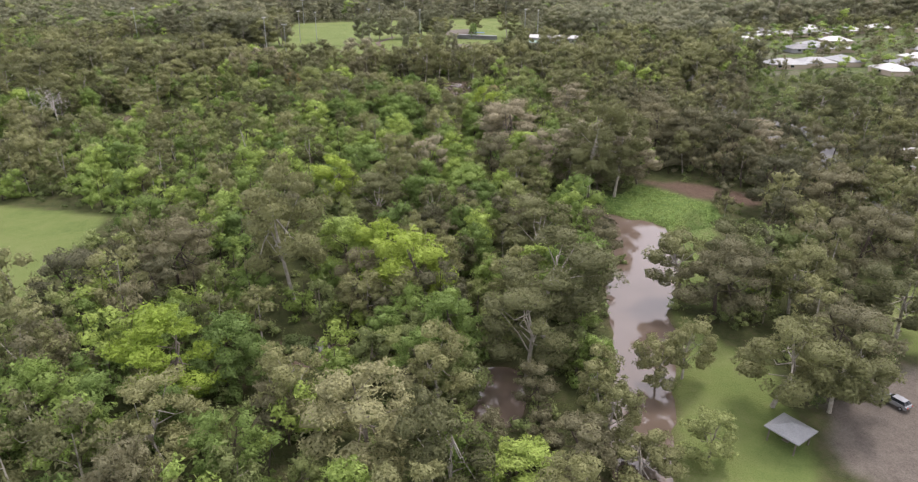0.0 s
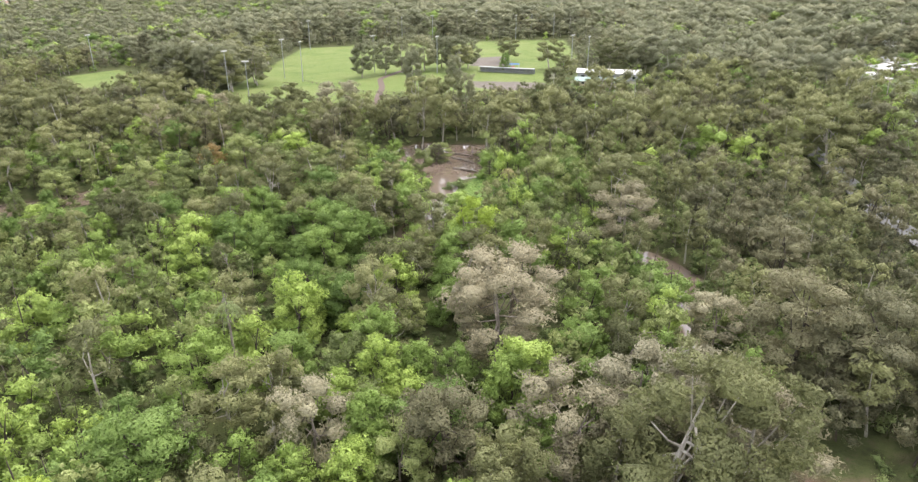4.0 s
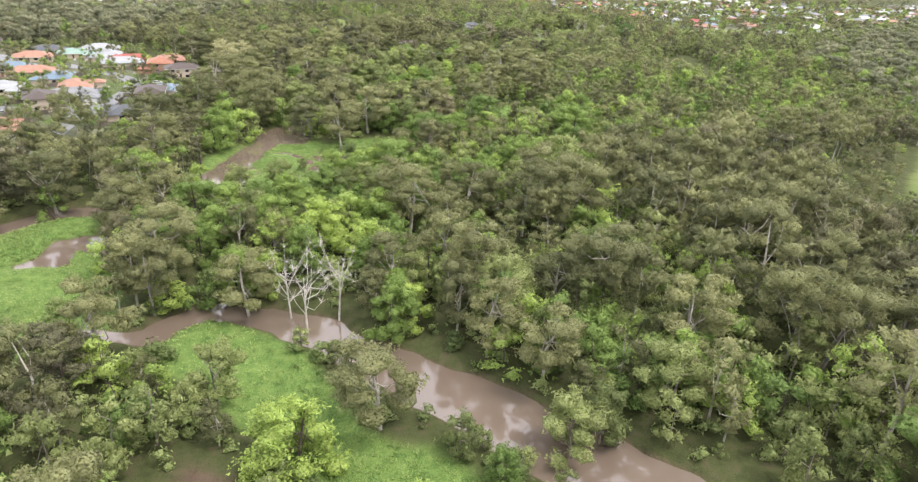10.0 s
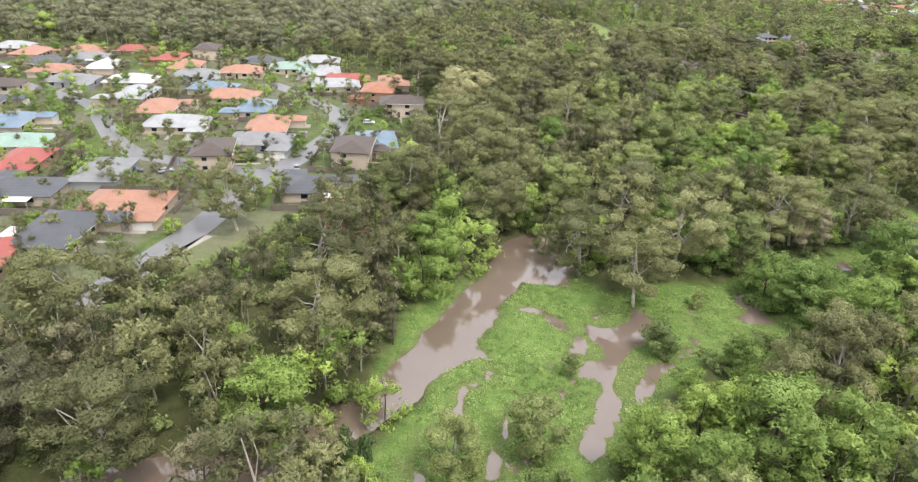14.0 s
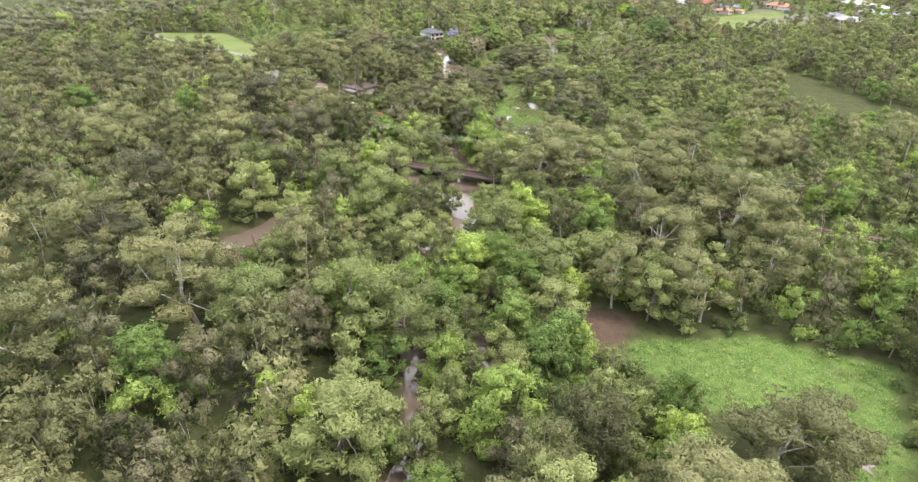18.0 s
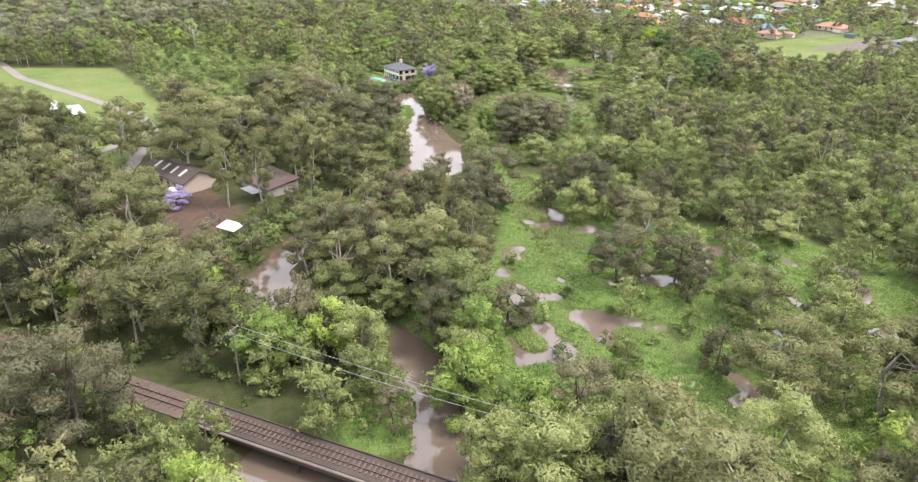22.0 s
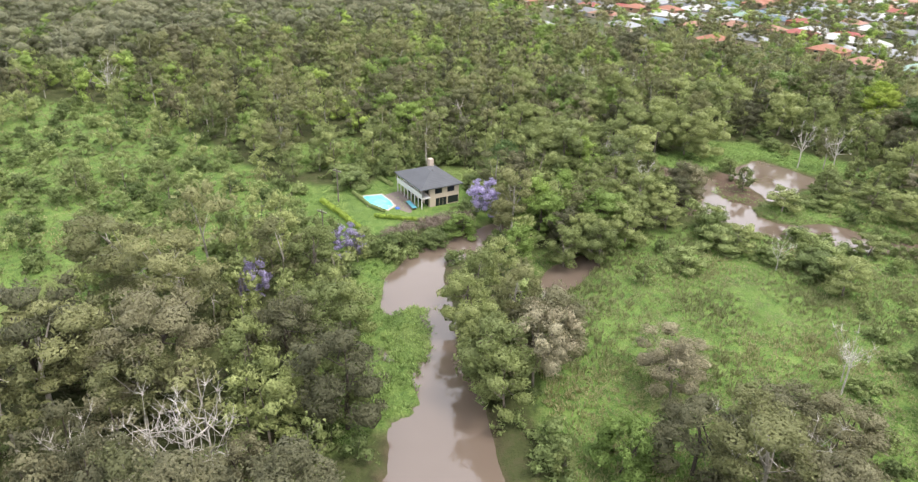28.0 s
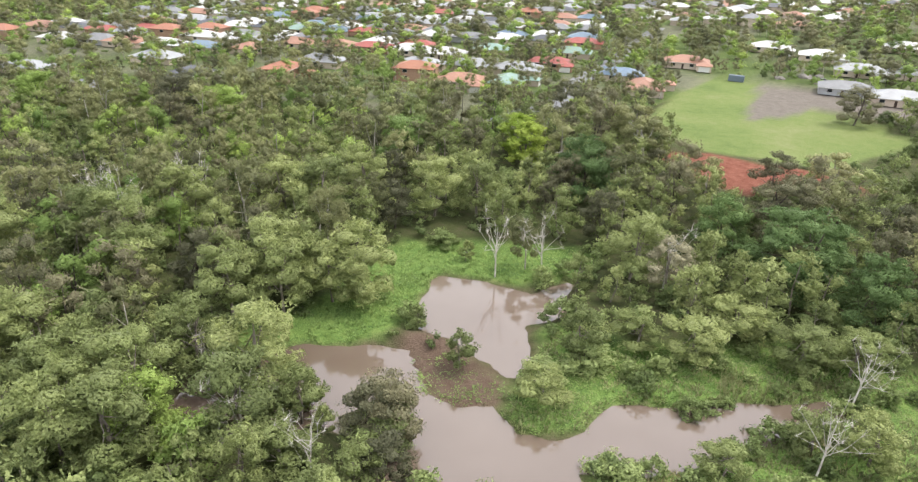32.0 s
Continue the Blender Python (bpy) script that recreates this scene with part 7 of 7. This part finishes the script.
def fence(line, label, height=1.2, gap=2.6, rails=3):
    """A post and rail fence: each post and rail its own part."""
    root = new("fence")
    tagged(root, label, "fence", "paddock fences")
    root.location = (*line[0], 0)
    for (x0, y0), (x1, y1) in zip(line, line[1:]):
        L = math.hypot(x1 - x0, y1 - y0)
        k = max(1, round(L / gap))
        a = math.atan2(y1 - y0, x1 - x0)
        for i in range(k + 1):
            x, y = x0 + (x1 - x0) * i / k, y0 + (y1 - y0) * i / k
            z = ground_z(x, y)
            part("post", box(-.08, -.08, -.4, .08, .08, height), TIMBER_GREY, root, m=Matrix.Translation((x - line[0][0], y - line[0][1], z)))
        z0, z1 = ground_z(x0, y0), ground_z(x1, y1)
        for r in range(rails):
            zz = height * (0.35 + 0.55 * r / max(1, rails - 1))
            p, q = (x0 - line[0][0], y0 - line[0][1], z0 + zz), (x1 - line[0][0], y1 - line[0][1], z1 + zz)
            part("rail", tube([p, q], [.05, .05], 4), TIMBER_GREY, root)
    return root


fence([(-600, 300), (-620, 308), (-642, 304)], "weathered post and rail fence along the lane")
fence([(-598, 305), (-618, 315)], "weathered post and rail fence by the drive")
fence([(-536, 318), (-541, 324), (-548, 322)], "rough timber yard fence")
fence([(-531, 321), (-526, 324), (-525, 331)], "rough timber pen beside the creek")
fence([(-98, 474), (-62, 442), (-4, 441), (34, 470)], "post and rail fence at the edge of the sports field", 1.1, 4.0, 2)
fence([(-630, 336), (-650, 346), (-664, 356)], "paddock fence of weathered rails")
fence([(-668, 370), (-676, 376), (-684, 383)], "paddock fence below the garden")
fence([(-662, 393), (-672, 388), (-682, 384), (-694, 391)], "low fence round the house garden", 1.0, 3.0, 2)
for i, (x, y, turn) in enumerate(((-652, 289, 12), (-662, 281, 12))):
    st = new("stable")
    st.matrix_basis = pose(x, y, ground_z(x, y), 0, 0, turn)
    tagged(st, "low open stable with pale sheet roof", "stable", "stables by the lane")
    part("roof", prism([(-7, -2), (7, -2), (7, 2), (-7, 2)], 2.4, 2.52), ROOF["white"], st)
    part("back_wall", box(-6.8, 1.6, -.3, 6.8, 1.75, 2.4), TIMBER_GREY, st)
    for q in range(6):
        part("post", box(-6.6 + q * 2.6, -1.7, -.3, -6.48 + q * 2.6, -1.58, 2.4), TIMBER_GREY, st)
raft = part("dinghy", box(-1.3, -.6, 0, 1.3, .6, .5, .2), ORANGE, None, m=pose(-524, 336.5, 0.35, 0, 0, 30))
tagged(raft, "upturned orange plastic dinghy on the creek bank", "dinghy")


# ---- railway bridge ----
RAIL = pose(-453, 332, 0, 0, 0, math.degrees(math.atan2(0.689, 0.725)))
bridge = new("railway_bridge")
bridge.matrix_basis = RAIL.copy()
tagged(bridge, "old dark timber railway bridge over the flooded creek", "bridge")
for y in (-1.5, 1.5):
    part("girder", box(-27, y - .25, 1.55, 33, y + .25, 2.4), TIMBER_DARK, bridge)
part("deck", box(-27, -1.95, 2.4, 33, 1.95, 2.52), TIMBER_DARK, bridge)
part("walkway", box(-27, -2.75, 2.3, 33, -1.98, 2.42), TIMBER_GREY, bridge, "grey plank walkway on the side")
for y in (-2.7, 1.95):
    part("kerb_beam", box(-27, y - .08, 2.42, 33, y + .08, 2.75), TIMBER_DARK, bridge)
for x in (-22, -9, 6, 19, 31):
    k = part("pier", box(x - .45, -2.3, 1.1, x + .45, 2.3, 1.55), TIMBER_DARK, bridge)
    for y in (-1.9, -.7, .7, 1.9):
        part("pile", tube([(x, y * 1.15, -2.0), (x, y, 1.1)], [.24, .22], 7), TIMBER_DARK, k)
sl = None
for i in range(80):
    ob = part("sleeper", box(-.12, -1.2, 2.52, .12, 1.2, 2.66), SLEEPER, bridge) if sl is None else new("sleeper", sl.data)
    sl = sl or ob
    ob.parent = bridge
    ob.location = (-26.6 + i * 0.75, 0, 0)
for y in (-.55, .55):
    part("rail", box(-27, y - .04, 2.66, 33, y + .04, 2.82), STEEL, bridge)
track = new("railway_track")
track.matrix_basis = RAIL.copy()
tagged(track, "single railway track on a low ballast bank", "railway track", kind="structure")
for lo, hi in ((-150, -27), (33, 160)):
    part("ballast", prism([(lo, -2.3), (hi, -2.3), (hi, 2.3), (lo, 2.3)], 2.0, 2.5), BALLAST, track)
    for y in (-.55, .55):
        part("rail", box(lo, y - .04, 2.6, hi, y + .04, 2.78), STEEL, track)
    for i in range(int((hi - lo) / 1.0)):
        ob = new("sleeper", sl.data)
        ob.parent = track
        ob.location = (lo + 0.5 + i * 1.0, 0, -0.07)


def power_pole(x, y, turn, h=10.0, label="timber power pole with a crossarm"):
    root = new("power_pole")
    root.matrix_basis = pose(x, y, ground_z(x, y), 0, 0, turn)
    part("pole", tube([(0, 0, -.6), (0, 0, h)], [.17, .11], 8), TIMBER_GREY, root)
    part("crossarm", box(-1.2, -.07, h - .7, 1.2, .07, h - .52), TIMBER_GREY, root)
    for q in (-1.05, -.4, .4, 1.05):
        part("insulator", tube([(q, 0, h - .52), (q, 0, h - .28)], [.05, .04], 6), WHITE, root)
    return tagged(root, label, "power pole", "power poles")


POLES = [(-478, 320), (-433, 362), (-388, 404)]
for x, y in POLES:
    power_pole(x, y, 133)
for q in (-0.9, 0.9):
    bm = bmesh.new()
    for (x0, y0), (x1, y1) in zip(POLES, POLES[1:]):
        z0, z1 = ground_z(x0, y0) + 9.6, ground_z(x1, y1) + 9.6
        tube([(x0 + (x1 - x0) * i / 8 - q * .69, y0 + (y1 - y0) * i / 8 + q * .72, z0 + (z1 - z0) * i / 8 - 1.0 * math.sin(math.pi * i / 8)) for i in range(9)], [.03] * 9, 4, bm)
    tagged(part("power_line", bm, GALV), "thin overhead power line beside the railway", "power line", "power lines")
power_pole(-661, 392, 40, 8.0)
power_pole(-690, 459, 20, 9.0)
power_pole(-682, 398, 40, 8.0)


# ---- sports fields ----
def light_pole(x, y, h=21):
    root = new("floodlight_pole")
    root.matrix_basis = pose(x, y, ground_z(x, y), 0, 0, (x * 3 + y) % 90)
    part("pole", tube([(0, 0, -.5), (0, 0, h)], [.26, .14], 8), GALV, root)
    part("crossbar", box(-1.6, -.1, h - .2, 1.6, .1, h), GALV, root)
    for q in (-1.3, -.45, .45, 1.3):
        part("floodlight", box(q - .3, -.35, h, q + .3, .2, h + .45, .05), WHITE, root)
    return tagged(root, "tall grey floodlight pole beside the playing field", "floodlight", "floodlights of the sports ground")


for x, y in ((-113, 485), (-142, 632), (-67, 513), (-78, 683), (-55, 706), (-22, 790), (17, 730), (32, 790), (51, 740), (51, 528), (60, 520), (-122, 429), (-157, 472), (-29, 512), (-106, 414), (-140, 453), (-99, 474), (-236, 501)):
    light_pole(x, y)
club = new("clubhouse")
club.matrix_basis = pose(70, 500, ground_z(70, 500), 0, 0, -8)
tagged(club, "long clubhouse hall with white sheet roof", "clubhouse")
part("wall", hollow(34, 12, 4.2, 0.25, -.4), GREYWALL, club)
part("roof", gable_roof(34, 12, 1.6, 0.8, 3.85), ROOF["white"], club)
for x in range(-14, 15, 4):
    window(club, x, -6.0, 1.0, 2.0, 1.4, "s")
annex = new("change_rooms")
annex.matrix_basis = pose(62, 478, ground_z(62, 478), 0, 0, -8)
tagged(annex, "low changing rooms with pale green roof", "changing rooms")
part("wall", hollow(24, 13, 3.0, 0.25, -.4), BEIGE, annex)
part("roof", gable_roof(24, 13, 1.3, 0.6, 2.65), ROOF["green"], annex)
for x in (-8, -3, 3, 8):
    window(annex, x, -6.5, 1.2, 1.6, 0.9, "s")
stand = new("spectator_stand")
stand.matrix_basis = pose(12, 518, ground_z(12, 518), 0, 0, -15)
tagged(stand, "low grey spectator stand with pale roof beside the pitch", "grandstand")
part("roof", prism([(-17, -2), (17, -2), (17, 2), (-17, 2)], 3.0, 3.15), ROOF["silver"], stand)
part("back_wall", box(-17, 1.7, -.3, 17, 1.9, 3.0), GREYWALL, stand)
for q in range(9):
    part("post", box(-16.8 + q * 4.2, -1.8, -.3, -16.65 + q * 4.2, -1.65, 3.0), GALV, stand)
for q in range(3):
    part("bench", box(-16.6, -1.2 + q * .9, .3 + q * .4, 16.6, -.8 + q * .9, .4 + q * .4), GALV, stand)
play = new("playground_shade")
play.matrix_basis = pose(16, 528, ground_z(16, 528))
tagged(play, "blue shade sail over red playground equipment", "playground")
part("sail", prism([(-4, -3), (4, -3), (3.4, 3), (-3.4, 3)], 4.0, 4.08), plain("blue_shade_cloth", (0.05, 0.16, 0.35), 0.7), play)
part("tower", box(-1, -1, -.2, 1, 1, 2.6, .05), REDP, play, "red play tower")
for x, y in ((-3.6, -2.6), (3.6, -2.6), (-3.1, 2.6), (3.1, 2.6)):
    part("post", tube([(x, y, -.3), (x, y, 4.0)], [.08, .08], 6), GALV, play)


# ---- car park by the lawn ----
hut = new("picnic_shelter")
hut.matrix_basis = pose(44.5, 72, ground_z(44.5, 72), 0, 0, 35)
tagged(hut, "small picnic shelter with pale hipped roof on a lawn", "shelter")
part("roof", hip_roof(4.2, 4.2, 1.1, 0.4, 2.3), ROOF["silver"], hut)
for x in (-1.9, 1.9):
    for y in (-1.9, 1.9):
        part("post", box(x - .08, y - .08, -.3, x + .08, y + .08, 2.35), TIMBER_GREY, hut)
part("table", box(-1.0, -.45, .68, 1.0, .45, .76), TIMBER_GREY, hut)


def car(x, y, turn, paint, label):
    """A parked hatchback: shell, glasshouse, lamps and wheels."""
    root = new("car")
    root.matrix_basis = pose(x, y, ground_z(x, y) + 0.08, 0, 0, turn)
    bm = bmesh.new()
    prof = [(-2.1, .35), (-2.15, .75), (-1.95, .95), (-1.3, 1.0), (0.75, 1.0), (1.3, .92), (2.0, .75), (2.12, .5), (2.05, .3)]
    L = [bm.verts.new((px_, -.86, z)) for px_, z in prof]
    R = [bm.verts.new((px_, .86, z)) for px_, z in prof]
    bm.faces.new(L[::-1])
    bm.faces.new(R)
    for i in range(len(prof)):
        j = (i + 1) % len(prof)
        bm.faces.new((L[i], L[j], R[j], R[i]))
    bmesh.ops.recalc_face_normals(bm, faces=bm.faces)
    bmesh.ops.bevel(bm, geom=bm.edges[:], offset=.05, segments=1, affect='EDGES')
    part("body", bm, paint, root)
    bm = bmesh.new()
    lo = [bm.verts.new(p) for p in ((-1.85, -.8, .96), (1.0, -.8, .96), (1.0, .8, .96), (-1.85, .8, .96))]
    hi = [bm.verts.new(p) for p in ((-1.45, -.62, 1.42), (.25, -.62, 1.42), (.25, .62, 1.42), (-1.45, .62, 1.42))]
    for i in range(4):
        bm.faces.new((lo[i], lo[(i + 1) % 4], hi[(i + 1) % 4], hi[i]))
    bm.faces.new(hi)
    part("windows", bm, PANE, root, "dark tinted glass")
    part("roof_panel", box(-1.5, -.64, 1.41, .3, .64, 1.47, .02), paint, root)
    for wx_ in (-1.3, 1.3):
        for wy_ in (-.82, .82):
            wh = part("wheel", tube([(wx_, wy_ - .1, .32), (wx_, wy_ + .1, .32)], [.32, .32], 12), TYRE, root)
            part("rim", tube([(wx_, wy_ - .11, .32), (wx_, wy_ + .11, .32)], [.19, .19], 8), GALV, wh)
    for wy_ in (-.6, .6):
        part("headlight", box(2.0, wy_ - .16, .6, 2.12, wy_ + .16, .74), WHITE, root)
        part("tail_light", box(-2.18, wy_ - .14, .7, -2.08, wy_ + .14, .85), REDP, root)
    return tagged(root, label, "car", "parked cars")


CAR_WHITE = plain("white_car_paint", (0.72, 0.73, 0.74), 0.25, 0.04, 1.0)
CAR_DARK = plain("dark_car_paint", (0.03, 0.035, 0.045), 0.25, 0.1, 1.0)
CAR_SILVER = plain("silver_car_paint", (0.42, 0.44, 0.46), 0.25, 0.05, 1.0, 0.4)
car(-45, 411, 80, CAR_WHITE, "white car parked beside the playing field")
car(65, 81, 118, CAR_SILVER, "silver hatchback parked on pale gravel")
for i, (x, y, turn) in enumerate(((-397, 190, 100), (-380, 182.5, 8), (-343, 181, 20), (-367, 167, 70), (-357, 165, 80), (-339, 119, 30), (-331, 127, 40), (-331, 138, 120), (-333, 146, 130), (-414, 156, 60), (-730, 650, 70), (-652, 742, 10))):
    car(x, y, turn, (CAR_WHITE, CAR_DARK, CAR_SILVER)[i % 3], ("white", "black", "silver")[i % 3] + " car parked in a suburban street")
for x, y, r in ((-660, 747, 3.2), (-652, 738, 2.6), (-668, 738, 2.2), (-646, 732, 2.8), (-655, 752, 2.0)):
    bm = bmesh.new()
    bmesh.ops.create_icosphere(bm, subdivisions=2, radius=r)
    rnd = random.Random(int(x))
    for v in bm.verts:
        v.co = Vector((v.co.x * rnd.uniform(.85, 1.25), v.co.y * rnd.uniform(.85, 1.25), max(-.3, v.co.z * rnd.uniform(.4, .6))))
    tagged(part("soil_heap", bm, GRAVEL, None, m=pose(x, y, ground_z(x, y))), "heap of pale soil and rubble on a building site", "soil heap", "soil heaps")
hoarding = part("site_container", box(-3, -1.2, 0, 3, 1.2, 2.5, .04), plain("blue_grey_container", (0.13, 0.17, 0.21), 0.6, 0.15, 1.0), None, m=pose(-682, 722, ground_z(-682, 722), 0, 0, 5))
tagged(hoarding, "blue-grey steel site container on grass", "container")


# ---- palms and cypresses ----
def palm_arrays(seed):
    rng = np.random.default_rng(seed)
    V, F_, count = [], [], 0
    for i in range(22):
        a, rise = i * 2.4, rng.uniform(-0.5, 1.1)
        d, s = np.array([math.cos(a), math.sin(a), 0]), np.array([-math.sin(a), math.cos(a), 0])
        L = rng.uniform(2.6, 3.6)
        for q in range(6):
            t0, t1 = q / 6, (q + 1) / 6
            p0 = d * L * t0 * 0.85 + np.array([0, 0, rise * t0 * 1.6 - 2.6 * t0 * t0])
            p1 = d * L * t1 * 0.85 + np.array([0, 0, rise * t1 * 1.6 - 2.6 * t1 * t1])
            for side in (-1, 1):
                for tip in (0.25, 0.75):
                    b0 = p0 + (p1 - p0) * tip
                    V.append(np.array([b0 - (p1 - p0) * .2, b0 + (p1 - p0) * .2, b0 + s * side * 0.75 * (1 - 0.6 * t0) + (p1 - p0) * .5 - np.array([0, 0, .3])]))
                    F_.append(np.array([[0, 1, 2]]) + count)
                    count += 3
    return np.concatenate(V), np.concatenate(F_)


PALM_CROWN = [mesh_from("fronds", *palm_arrays(5 + s), [LEAF["palm"]]) for s in range(3)]
PALM_TRUNK = None
for i, (x, y, h) in enumerate(((-27.6, 204.5, 15.5), (-259, 301, 8), (-238, 301, 8), (-263, 295, 7), (-273, 308, 8), (-268, 312, 9), (-262, 314, 8), (-225, 272, 7), (-251, 300, 8), (-275, 316, 9), (16, 307, 9), (-41, 171, 8), (-248, 293, 8), (-256, 310, 8))):
    root = new("palm_tree")
    root.location = (x, y, ground_z(x, y))
    tagged(root, "palm tree with arching feathery fronds above the wood", "palm", "palms in the wood")
    if PALM_TRUNK is None:
        PALM_TRUNK = part("trunk", tube([(0, 0, -.3), (0.1, 0, .5), (0, 0, 1)], [.3, .22, .17], 7), BARK_GREY, root)
        tk = PALM_TRUNK
    else:
        tk = new("trunk", PALM_TRUNK.data)
        tk.parent = root
    tk.scale = (1, 1, h)
    cr_ = new("fronds", PALM_CROWN[i % 3])
    cr_.parent = root
    cr_.location = (0, 0, h)
for x, y, h in ((-229, 226, 9), (-229.5, 228.5, 7.5), (-526, 356, 8)):
    rng = np.random.default_rng(int(h * 10))
    cen = np.array([(0, 0, 0.8 + h * 0.085 * i) for i in range(11)])
    rad = np.array([[1.0 * math.sin(math.pi * (0.12 + 0.8 * i / 11)) + .3] * 3 for i in range(11)])
    v1, f1 = cores(rng, cen, rad, 0.9)
    v2, f2 = sprigs(rng, cen, rad, 26, 0.7, 0.35, -0.8)
    root = new("cypress")
    root.location = (x, y, max(0.2, ground_z(x, y)))
    tagged(root, "narrow dark green cypress column beside the creek", "tree", "cypresses")
    ob = new("crown", mesh_from("crown", np.concatenate([v1, v2]), np.concatenate([f1, f2 + len(v1)]), [LEAF["domed"]]))
    ob.parent = root
    part("trunk", tube([(0, 0, -.8), (0, 0, h * .6)], [.2, .1], 6), BARK_DARK, root)
LOGS = (((-7, 363), (2, 359), .35), ((-6, 357), (3, 349), .4), ((-4, 342), (6, 337), .4), ((-9, 352), (-5, 348), .3), ((-54, 332), (-50, 325), .35))
for (x0, y0), (x1, y1), r in LOGS:
    log = part("fallen_log", tube([(x0, y0, 0.1), ((x0 + x1) / 2 + .4, (y0 + y1) / 2, 0.45), (x1, y1, 0.25)], [r, r * .8, r * .4], 7), BARK_GREY)
    for q in (0.35, 0.6):
        x, y = x0 + (x1 - x0) * q, y0 + (y1 - y0) * q
        part("branch", tube([(x, y, 0.3), (x + (y1 - y0) * .12, y - (x1 - x0) * .12, 0.9)], [r * .45, r * .15], 5), BARK_GREY, log)
    tagged(log, "grey fallen tree trunk lying in the flood water", "log", "fallen trunks")
stump = part("dead_tree", tube([(0, 0, -.5), (.1, 0, 4), (-.1, .1, 8.5)], [.24, .17, .08], 7), BARK_DARK, None, m=pose(-261, 226, ground_z(-261, 226)))
tagged(stump, "bare upright dead trunk by the creek", "dead tree")
